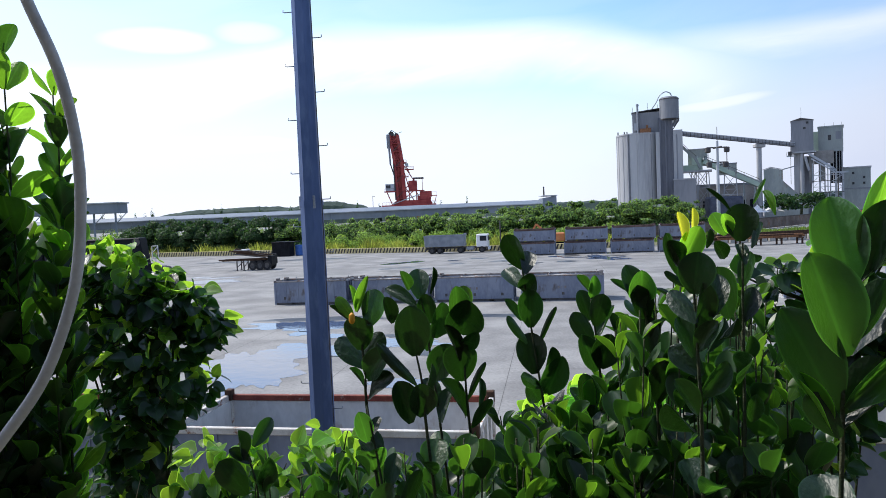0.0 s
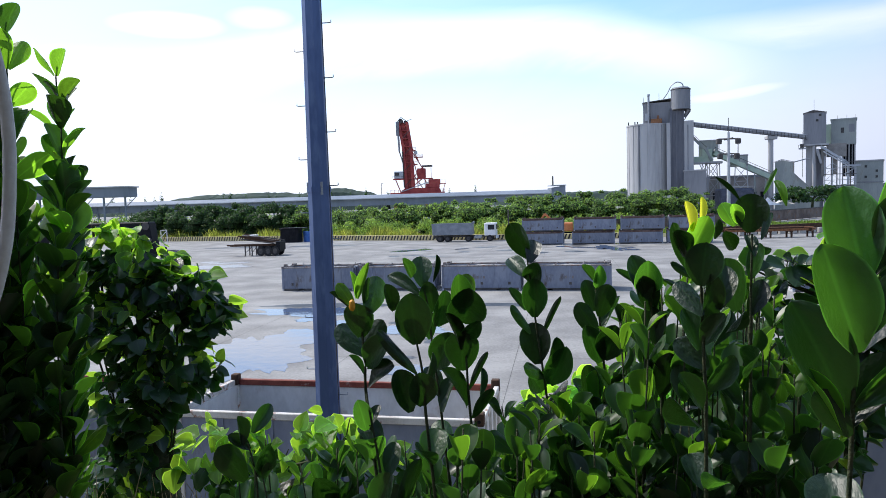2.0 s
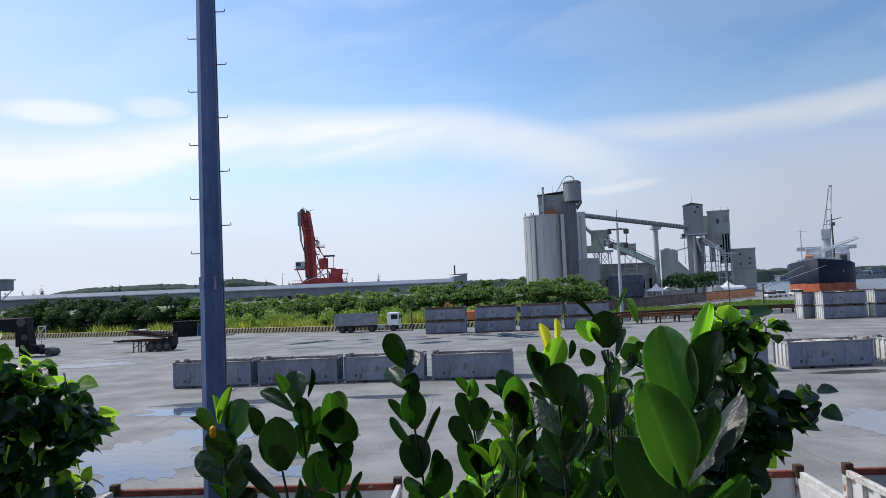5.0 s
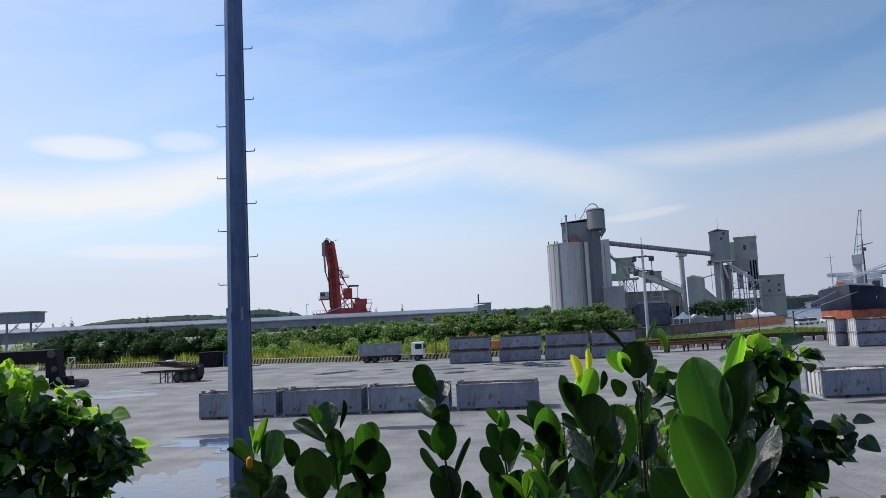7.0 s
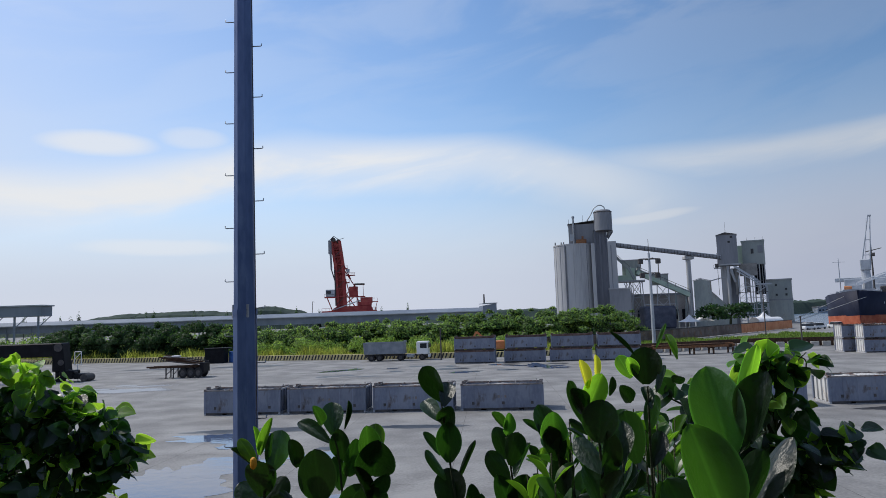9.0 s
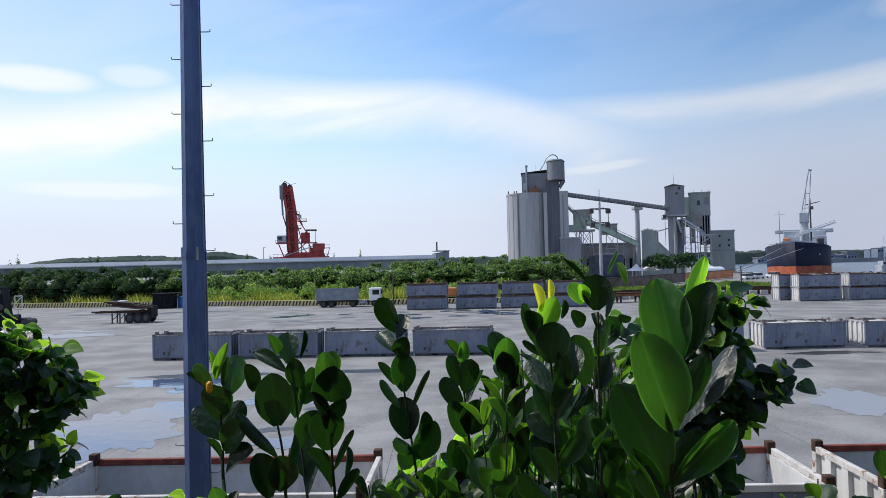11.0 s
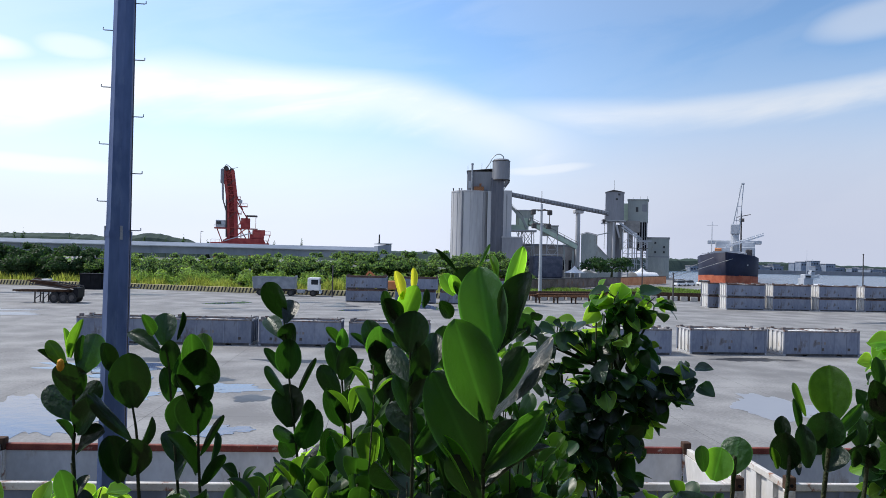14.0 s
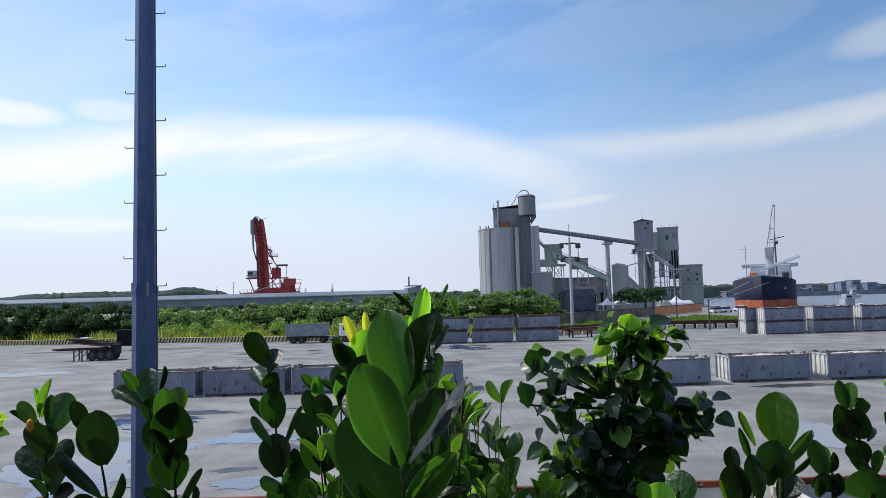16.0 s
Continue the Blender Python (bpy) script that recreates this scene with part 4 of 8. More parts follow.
def high_mast(x, y, h):
    p = thing("floodlight_mast", pose(x, y, 0), "slender grey mast with a ring of floodlights", "street lamp")
    part("shaft", rods(((0, 0, 0), (0, 0, h), 0.34, 0.2, 10)), SHIPGREY, p)
    part("base", boxes((-0.7, 0.7, -0.7, 0.7, 0, 0.6)), BLOCKM, p, "", 0.05)
    part("crossarm", rods(((-1.7, 0, h - 1.1), (1.7, 0, h - 1.1), 0.12), ((0, -1.7, h - 1.1), (0, 1.7, h - 1.1), 0.12)), BOXDARK, p)
    part("crossarm", rods(((-1.5, 0, h - 3.6), (1.5, 0, h - 3.6), 0.12)), BOXDARK, p)
    part("finial", rods(((0, 0, h), (0, 0, h + 2.4), 0.05)), BOXDARK, p)
    for x0, z in ((-1.6, h - 1.4), (1.6, h - 1.4), (-1.4, h - 3.9), (1.4, h - 3.9)):
        part("floodlight", boxes((x0 - 0.4, x0 + 0.4, -0.35, 0.35, z - 0.55, z + 0.35)), BOXDARK, p, "", 0.1)
    for x0 in (-1.6, 1.6):
        part("bracket", rods(((x0, 0, h - 3.6), (x0, 0, h - 1.1), 0.07)), BOXDARK, p)


high_mast(47.2, 118.0, 17.0)

# ---- site hoarding and orange digger ----
hoard = thing("site_hoarding", pose(0, 0, 0), "long hoarding of grey and orange steel panels", "fence")
for i, (x, y, a) in enumerate(along([(24, 123), (62, 148), (122, 200)], 4.0)):
    orange = i in (6, 7) or i > 21
    bm = boxes((0.03, 3.97, -0.06, 0.06, 0.15, 2.45))
    bm.transform(pose(x, y, 0, 0, 0, a))
    pn = part("panel", bm, ORANGE if orange else HOARDING, hoard, "faded orange panel" if orange else "")
    bm = boxes((-0.08, 0.08, 0.08, 0.25, 0.0, 2.55))
    bm.transform(pose(x, y, 0, 0, 0, a))
    part("post", bm, BOXDARK, hoard)
    bm = boxes((0.0, 4.0, -0.12, 0.08, 2.45, 2.65))
    bm.transform(pose(x, y, 0, 0, 0, a))
    part("top_rail", bm, BOXDARK, pn)


def digger(m):
    d = thing("excavator", m, "orange tracked excavator behind the container stacks", "excavator")
    part("house", boxes((-1.6, 1.2, -1.2, 1.2, 1.1, 2.6)), ORANGE, d, "", 0.15)
    cab = part("cab", boxes((0.1, 1.5, -1.2, -0.1, 1.3, 3.3)), ORANGE, d, "", 0.1)
    part("window", boxes((0.25, 1.53, -1.22, -0.2, 2.1, 3.1)), GLASSD, cab)
    for y in (-1.2, 0.7):
        part("track", boxes((-1.9, 1.9, y, y + 0.5, 0.0, 0.95)), BLACK, d, "", 0.25)
    part("boom", rods(((0.9, 0.4, 2.0), (3.2, 0.4, 4.2), 0.3, 0.25, 4), ((3.2, 0.4, 4.2), (4.6, 0.4, 2.0), 0.25, 0.18, 4)), ORANGE, d)
    part("bucket", boxes((4.2, 5.0, -0.1, 0.9, 1.2, 2.0)), BOXDARK, d, "", 0.1)


digger(pose(19.5, 119.5, 0.0, 0, 0, 170))

# ---- long conveyor shed, tower, gallery ----
shed = thing("conveyor_shed", pose(0, 250, 0), "long low blue-grey steel conveyor shed", "shed")
bm = bmesh.new()
box(bm, -420, 36.5, 0, 12, 6.2, 8.6)
part("wall", bm, SHEDM, shed)
bm = bmesh.new()
vs = [bm.verts.new(v) for v in ((-421, -0.6, 8.6), (36.4, -0.6, 8.6), (36.4, 4, 10.1), (-421, 4, 10.1), (-421, 12.6, 8.6), (36.4, 12.6, 8.6))]
for f in ((0, 1, 2, 3), (3, 2, 5, 4), (1, 5, 2), (0, 3, 4), (0, 4, 5, 1)):
    bm.faces.new([vs[i] for i in f])
part("roof", bm, SHEDM, shed, "pale ribbed metal roof")
part("gutter", boxes((-421, 36.4, -0.85, -0.55, 8.55, 8.85)), SHIPGREY, shed)
for k in range(56):
    part("column", boxes((-416 + k * 8, -415.5 + k * 8, 0.3, 1.0, 0, 6.2)), SHEDM, shed)
    part("pilaster", boxes((-416 + k * 8, -415.6 + k * 8, -0.25, 0, 6.2, 8.55)), SHEDM, shed)
endh = thing("pump_house", pose(0, 249, 0), "small grey house at the end of the conveyor shed", "building")
bm = bmesh.new()
vs = box(bm, 36.5, 41.5, 0, 10, 0, 11.3)
for v in vs:
    if v.co.z > 5 and v.co.x < 37:
        v.co.z = 10.6
part("wall", bm, SHEDM, endh)
part("roof", boxes((36.5, 41.8, -0.3, 10.3, 11.3, 11.6)), SHIPGREY, endh)
part("flue", rods(((37.3, 2, 11.5), (37.3, 2, 14.8), 0.3, 0.25, 8)), BOXDARK, endh)
gal = thing("raised_gallery", pose(0, 230, 0), "blue-grey raised conveyor gallery on posts", "gallery")
part("body", boxes((-190, -107, 0, 7, 11.6, 14.8)), SHEDM, gal)
part("roof", boxes((-190.5, -106.5, -0.5, 7.5, 14.8, 15.2)), SHIPGREY, gal)
part("window_strip", boxes((-180, -120, -0.1, 0.02, 12.6, 13.6)), CONCDARK, gal)
for k in range(12):
    part("post", boxes((-188 + k * 7.2, -187.5 + k * 7.2, 1, 1.5, 0, 11.6)), SHEDM, gal)
    part("brace", rods(((-187.7 + k * 7.2, 1.2, 8), (-184 + k * 7.2, 1.2, 11.6), 0.15, 0.15, 4)), SHEDM, gal)
plant = thing("process_building", pose(-205, 200, 0), "pale grey concrete process building with roof rail", "building")
part("wall", boxes((-60, 21, 0, 30, 0, 20.5), (-60, 16, 0, 30, 20.5, 26.5)), CONC, plant)
for k in range(4):
    part("window", boxes((3 + k * 5.5, 5.5 + k * 5.5, -0.15, 0.05, 14, 16)), GLASSD, plant)
part("stair", rods(((20, -0.6, 9), (27.5, -0.6, 19), 0.5, 0.5, 4), ((20, -0.6, 10.2), (27.5, -0.6, 20.2), 0.1, 0.1, 4)), CONCDARK, plant)
for k in range(18):
    part("rail_post", boxes((-30 + k * 2.8, -29.85 + k * 2.8, 0.1, 0.25, 26.5, 27.6)), BOXDARK, plant)
part("handrail", boxes((-30, 19.9, 0.1, 0.22, 27.5, 27.65)), BOXDARK, plant)


# ---- red ship unloader ----
def unloader(m):
    u = thing("ship_unloader", m, "weathered red ship unloader with its boom raised", "crane")
    for x in (-9.0, 6.0):
        for y in (-3.5, 1.8):
            part("portal_leg", boxes((x, x + 2.0, y, y + 1.8, 0, 8.6)), CRANERED, u)
    part("portal_beam", boxes((-10.0, 9.5, -4.0, 4.0, 8.6, 10.6)), CRANERED, u)
    part("deck", boxes((-10.4, 15.2, -4.6, 4.6, 10.6, 11.6)), CRANERED, u, "", 0.1)
    bm = bmesh.new()
    vs = box(bm, -6.0, 13.4, -3.4, 3.4, 11.6, 13.6)
    for v in vs:
        if v.co.z > 13:
            v.co.x = -3.6 if v.co.x < 0 else 12.6
    part("slewing_base", bm, CRANERED, u)
    # the raised boom: two flanges with a recessed web, leaning back at the head
    def leaning(x0, x1, y0, y1, z0, z1, t0, t1):
        b2 = bmesh.new()
        for v in box(b2, x0, x1, y0, y1, z0, z1):
            if v.co.z > (z0 + z1) / 2:
                v.co.x = t0 if abs(v.co.x - x0) < 1e-6 else t1
        return b2
    part("boom_web", leaning(-3.4, 0.6, -0.6, 0.6, 13.6, 33.0, -4.2, -0.2), CRANERED, u)
    part("boom_web", leaning(-4.2, -0.2, -0.6, 0.6, 33.0, 44.6, -5.8, -1.6), CRANERED, u)
    for s0, s1, t0, t1 in ((-3.6, -2.2, -4.5, -3.2), (-0.4, 1.2, -1.0, 0.5)):
        part("boom_flange", leaning(s0, s1, -2.0, 2.0, 13.6, 33.0, t0, t1), CRANERED, u)
    for s0, s1, t0, t1 in ((-4.5, -3.2, -6.2, -5.0), (-1.0, 0.5, -2.4, -1.1)):
        part("boom_flange", leaning(s0, s1, -2.0, 2.0, 33.0, 44.6, t0, t1), CRANERED, u)
    for k in range(8):
        z = 14.5 + 3.7 * k
        xl = -3.2 - max(0, z - 30) * 0.12
        part("diaphragm", boxes((xl, xl + 3.4, -1.9, 1.9, z, z + 0.4)), CRANERED, u)
        part("bracing", rods(((xl, -1.9, z + 0.4), (xl + 3.2, -1.9, z + 3.6), 0.18, 0.18, 4)), CRANERED if k % 2 else BOXDARK, u)
    part("fall_pipe", rods(((-6.1, -2.2, 44.0), (-5.6, -2.2, 31.0), 0.55, 0.45, 8)), CONCDARK, u, "dark hanging fall pipe")
    part("shield", boxes((-6.9, -5.4, -2.4, 2.4, 38.6, 44.8)), CONCDARK, u, "dark weather shield")
    part("head_sheave", rods(((-4.6, -1.6, 45.2), (-4.6, 1.6, 45.2), 1.1, 1.1, 12), ((-2.4, -1.6, 44.6), (-2.4, 1.6, 44.6), 0.8, 0.8, 12)), BOXDARK, u)
    part("head_frame", rods(((-6.4, -2, 44.6), (-4.4, -2, 46.8), 0.2, 0.2, 4), ((-4.4, -2, 46.8), (-1.2, -2, 44.6), 0.2, 0.2, 4), ((-2.0, -2, 45.0), (0.6, -2, 45.9), 0.12, 0.12, 4)), BOXDARK, u)
    part("hose", rods(((-4.2, -2.3, 31.0), (-3.8, -2.3, 14.0), 0.28, 0.28, 6), ((-5.6, -2.2, 31.0), (-4.2, -2.3, 26.0), 0.28, 0.28, 6)), BOXDARK, u)
    cab = part("operator_cab", boxes((-8.4, -4.2, -3.4, 0, 18.2, 21.6)), SHIPGREY, u, "grey operator cab", 0.15)
    part("window", boxes((-8.1, -6.0, -3.47, -3.4, 19.6, 21.0)), GLASSD, cab)
    part("cab_floor", boxes((-9.0, -3.0, -3.8, 0.4, 17.7, 18.2)), CRANERED, cab)
    part("cab_rail", rods(((-9.0, -3.8, 19.3), (-4.4, -3.8, 19.3), 0.07, 0.07, 4), ((-9.0, -3.8, 18.2), (-9.0, -3.8, 19.3), 0.07, 0.07, 4)), BOXDARK, cab)
    part("cab_strut", rods(((-7.8, -2.0, 17.7), (-5.6, -2.0, 12.0), 0.25, 0.25, 5)), CRANERED, u)
    part("stay", rods(((-5.2, -3.6, 12.0), (7.6, -3.6, 16.2), 0.22, 0.22, 5)), SHIPGREY, u, "pale diagonal stay")
    for a, b in (((0.4, -2, 30.5), (5.6, -2, 22.0)), ((0.2, -2, 33.0), (3.2, -2, 26.4)), ((0.8, -2, 26.5), (3.0, -2, 18.0)), ((0.8, -2, 19.0), (5.2, -2, 23.4)), ((1.0, -2, 15.0), (5.0, -2, 18.2)), ((4.8, -2, 13.6), (1.0, -2, 19.5)), ((8.0, -2, 13.6), (5.6, -2, 18.2)), ((2.6, -2, 18.2), (2.6, -2, 13.6)), ((6.0, -2, 18.2), (6.0, -2, 13.6))):
        part("strut", rods((a, b, 0.24, 0.24, 5)), CRANERED, u)
    part("winch_house", boxes((2.4, 6.4, -2.2, 2.2, 18.2, 22.8)), CRANERED, u, "", 0.12)
    part("winch_floor", boxes((0.4, 9.8, -2.8, 2.8, 17.8, 18.2)), CRANERED, u)
    for z, x0, x1 in ((31.2, 0.2, 2.0), (28.0, 1.0, 5.2), (24.6, 0.8, 2.6)):
        pf = part("platform", boxes((x0, x1, -2.6, 1.5, z, z + 0.3)), CRANERED, u)
        part("railing", rods(((x0, -2.6, z + 1.4), (x1, -2.6, z + 1.4), 0.08, 0.08, 4), ((x0, -2.6, z + 0.8), (x1, -2.6, z + 0.8), 0.06, 0.06, 4), ((x1, -2.6, z), (x1, -2.6, z + 1.4), 0.08, 0.08, 4), ((x0, -2.6, z), (x0, -2.6, z + 1.4), 0.08, 0.08, 4)), CRANERED, pf)
    part("lamp_box", boxes((1.4, 2.8, -2.6, -1.6, 29.4, 31.0)), SHIPGREY, u)
    shelter = part("shelter_roof", boxes((4.8, 9.6, -2.6, 2.6, 23.6, 24.2)), BOXDARK, u)
    for x in (5.2, 8.9):
        part("post", boxes((x, x + 0.22, -2.5, -2.3, 18.2, 23.6)), CRANERED, shelter)
    part("counterweight", boxes((6.4, 12.8, -2.6, 2.6, 13.6, 15.6)), CRANERED, u, "", 0.12)
    part("machine_house", boxes((7.6, 13.2, -2.4, 2.4, 15.0, 17.6)), CRANERED, u, "", 0.12)
    for k in range(15):
        x = -10.2 + 1.8 * k
        if x > -4.5 and x < 11:
            continue
        part("rail_post", boxes((x, x + 0.14, -4.6, -4.5, 11.6, 12.9)), CRANERED, u)
    part("handrail", rods(((-10.2, -4.55, 12.85), (-5.0, -4.55, 12.85), 0.07, 0.07, 4), ((11.2, -4.55, 12.85), (15.2, -4.55, 12.85), 0.07, 0.07, 4), ((13.0, -4.55, 17.0), (15.6, -4.55, 17.0), 0.07, 0.07, 4), ((15.6, -4.55, 15.2), (15.6, -4.55, 17.0), 0.07, 0.07, 4)), CRANERED, u)
    part("stair", rods(((13.2, -3.0, 15.4), (15.8, -3.0, 15.4), 0.25, 0.25, 4), ((15.4, -3.0, 15.4), (14.4, -3.0, 11.6), 0.2, 0.2, 4)), CRANERED, u)
    part("lamp_arm", rods(((-14.5, -4, 0), (-14.5, -4, 16.2), 0.12), ((-14.5, -4, 16.2), (-13.4, -4, 16.0), 0.1)), BOXDARK, u)
    return u


unloader(pose(-17.4, 330, 0))

# ---- silo plant ----
def facing(cx, cy):
    """The turn of a building about the middle of its front, square to the yard's far corner."""
    a = math.atan2(cx, cy)
    return pose(cx, cy, 0, 0, 0, -math.degrees(a)) @ Matrix.Diagonal((math.cos(a), 1, 1, 1)) @ pose(-cx, -cy, 0)


silo = thing("silo_block", facing(76, 252) @ pose(0, 252, 0), "tall weathered concrete silo block with a dark service tower", "silo")
big = part("silo", rods(((71.9, 8.0, 0), (71.9, 8.0, 32.3), 8.0, 8.0, 64)), CONC, silo, "large round concrete silo")
part("rim", rods(((71.9, 8.0, 32.3), (71.9, 8.0, 32.8), 8.15, 8.15, 64)), CONC, big)
for k in range(9):
    # shallow ribs down the shell, and darker run-off streaks between some of them
    a = radians(-172 + 20 * k)
    x, y = 71.9 + 8.0 * math.cos(a), 8.0 + 8.0 * math.sin(a)
    part("shell_rib", rods(((x, y, 0.2), (x, y, 32.2), 0.13, 0.13, 5)), CONC if k % 3 else CONCDARK, big)
part("down_pipe", rods(((68.4, 0.5, 0.5), (68.4, 0.5, 32.5), 0.26, 0.26, 8)), CONCDARK, silo)
part("service_tower", boxes((80.0, 84.9, 1.4, 8, 0, 37.2)), TOWERDARK, silo, "service tower darker than the silo")
for x in (80.3, 82.2, 84.6):
    part("tower_column", boxes((x - 0.28, x + 0.28, 0.9, 1.4, 0, 36.8)), TOWERDARK, silo)
part("tower_flank", boxes((78.6, 80.0, 0.6, 6, 0, 32.6)), CONC, silo)
part("right_cell", boxes((84.9, 88.2, 0.6, 8, 0, 33.0)), CONC, silo)
part("cell_slot", boxes((86.0, 86.3, 0.45, 0.6, 15, 31.5)), CONCDARK, silo)
part("head_house", boxes((70.2, 82.0, 3.6, 12, 32.6, 40.4)), CONCDARK, silo, "dark clad head house")
bm = bmesh.new()
for v in box(bm, 69.9, 82.2, 3.3, 12.3, 40.4, 40.7):
    v.co.z += 0.09 * (v.co.x - 70)
part("head_roof", bm, BOXDARK, silo)
part("upper_tower", boxes((79.8, 84.9, 1.8, 8, 37.2, 37.8)), TOWERDARK, silo)
tank = part("top_tank", rods(((83.75, 3.2, 37.2), (83.75, 3.2, 44.4), 3.5, 3.5, 32)), CONCDARK, silo, "round tank on the tower top")
part("tank_lid", rods(((83.75, 3.2, 44.4), (83.75, 3.2, 45.1), 3.6, 2.9, 32)), CONCDARK, tank)
part("tank_ring", rods(((83.75, 3.2, 37.0), (83.75, 3.2, 37.3), 3.62, 3.62, 32), ((83.75, 3.2, 44.2), (83.75, 3.2, 44.5), 3.62, 3.62, 32)), BOXDARK, tank)
part("spout", rods(((86.4, 2.4, 37.0), (85.2, 2.4, 34.4), 1.1, 0.5, 10)), CONCDARK, tank)
part("spout_brace", rods(((87.2, 1.6, 36.9), (85.0, 1.6, 33.4), 0.14, 0.14, 5)), BOXDARK, tank)
bm = bmesh.new()
tube(bm, bend([(77.6, 2.5, 41.4), (79.2, 2.2, 43.6), (80.4, 2.2, 45.8), (82.4, 2.2, 47.0), (84.2, 2.2, 46.4), (84.8, 2.5, 45.0)]), 0.20, 0.20, 6)
part("vent_pipe", bm, STEEL, tank)
part("flue", rods(((72.2, 2.9, 32.6), (72.2, 2.9, 42.8), 0.42, 0.42, 10), ((72.2, 2.9, 42.9), (72.2, 2.9, 43.5), 0.62, 0.5, 10)), STEEL, silo)
part("filter_unit", boxes((73.0, 77.0, 1.6, 3.4, 32.8, 34.4), (75.2, 76.0, 1.6, 2.6, 34.4, 35.6)), RUST, silo, "rusty roof machinery")
part("filter_hood", boxes((70.8, 72.0, 2.6, 3.6, 34.0, 36.6)), SHIPGREY, silo)
for x in (64.6, 67.0, 68.0):
    part("roof_vent", rods(((x, 7, 32.7), (x, 7, 34.2), 0.25, 0.25, 6)), BOXDARK, silo)
for x, z in ((70.4, 42.6), (76.0, 43.8), (79.6, 43.0)):
    part("aerial", rods(((x, 4, 40.4), (x, 4, z), 0.07, 0.05, 5)), BOXDARK, silo)
part("low_annex", boxes((84.6, 92.4, -2.4, 6, 0, 15.0)), CONCDARK, silo)
part("annex_roof", boxes((84.4, 92.6, -2.6, 6.2, 15.0, 15.4)), CONC, silo)
for x, z in ((78.4, 4.4), (80.6, 4.2), (84.0, 7.4)):
    part("lamp_box", boxes((x, x + 0.6, -2.9, -2.5, z, z + 0.6)), WHITE, silo)

gallery = thing("conveyor_bridge", pose(0, 0, 0), "inclined enclosed conveyor bridge between silo and head house", "conveyor")
part("gallery", rods(((85.5, 254, 32.2), (136.0, 267, 27.0), 0.62, 0.62, 4)), CONCDARK, gallery)
part("gallery_roof", rods(((85.5, 254, 33.0), (136.0, 267, 27.8), 0.42, 0.42, 4)), CONC, gallery)
for s, r in ((-0.75, 0.16), (0.15, 0.1), (0.85, 0.16)):
    part("chord", rods(((85.5, 252.9, 32.2 + s), (136.0, 265.9, 27.0 + s), r, r, 4)), BOXDARK if s < 0 else SHIPGREY, gallery)
for k in range(34):
    f0 = (k + 0.5) / 34
    x, y, z = 85.5 + 50.5 * f0, 252.8 + 13 * f0, 32.2 - 5.2 * f0
    part("post", boxes((x - 0.08, x + 0.08, y, y + 0.1, z - 0.7, z + 0.8)), BOXDARK, gallery)
part("pier", rods(((121.4, 264, 0), (121.4, 264, 26.6), 1.05, 0.95, 14)), CONC, gallery, "round concrete pier")
part("pier_cap", boxes((119.6, 123.4, 262.5, 265.5, 26.4, 27.9)), CONC, gallery, "", 0.3)


def trestle(parent, x0, x1, y, h, n, material):
    w = (x1 - x0)
    for x, dx in ((x0, w * 0.12), (x1, -w * 0.12)):
        part("leg", rods(((x, y, 0), (x + dx, y, h), 0.28, 0.24, 4)), material, parent)
    for k in range(n):
        z0, z1 = h * k / n, h * (k + 1) / n
        a, b = w * 0.12 * k / n, w * 0.12 * (k + 1) / n
        part("brace", rods(((x0 + a, y, z0), (x1 - b, y, z1), 0.15, 0.15, 4), ((x1 - a, y, z0), (x0 + b, y, z1), 0.15, 0.15, 4), ((x0 + b, y, z1), (x1 - b, y, z1), 0.15, 0.15, 4)), material, parent)


transfer = thing("transfer_house", facing(96, 258), "green-grey clad transfer house on steel trestles", "building")
part("body", boxes((92.2, 99.4, 259, 266, 20.4, 26.2)), CLAD, transfer)
part("roof", boxes((91.9, 99.7, 258.7, 266.3, 26.2, 26.6)), CONC, transfer)
part("chute", rods(((88.6, 257.4, 29.2), (95.2, 257.4, 22.6), 0.75, 0.75, 4), ((94.8, 257.4, 23.4), (97.0, 257.4, 19.0), 1.0, 0.7, 6)), CLAD, transfer)
part("chute_rail", rods(((88.6, 256.4, 30.4), (95.2, 256.4, 23.8), 0.09, 0.09, 4)), BOXDARK, transfer)
part("hood", boxes((89.6, 97.6, 257.2, 261, 18.6, 20.6), (93.6, 97.2, 256.8, 259, 20.4, 23.2)), CONVEY, transfer)
part("floor", boxes((89.2, 101.0, 256.8, 266, 18.0, 18.6)), CONC, transfer)
trestle(transfer, 93.2, 95.6, 258, 18.0, 4, CONC)
trestle(transfer, 95.6, 100.4, 258, 18.0, 3, CONC)
trestle(transfer, 94.0, 99.6, 264, 18.0, 3, CLAD)
part("stair", rods(((95.0, 256.6, 11.5), (92.6, 256.6, 17.8), 0.2, 0.2, 4), ((92.6, 256.6, 6.0), (95.0, 256.6, 11.5), 0.2, 0.2, 4)), CONC, transfer)
part("far_house", boxes((103.4, 110.2, 262, 268, 16.6, 20.4)), CLAD, transfer)
part("far_roof", boxes((103.2, 110.4, 261.7, 268.3, 20.4, 20.8)), CONCDARK, transfer)
trestle(transfer, 105.0, 110.6, 262, 16.6, 3, CONC)

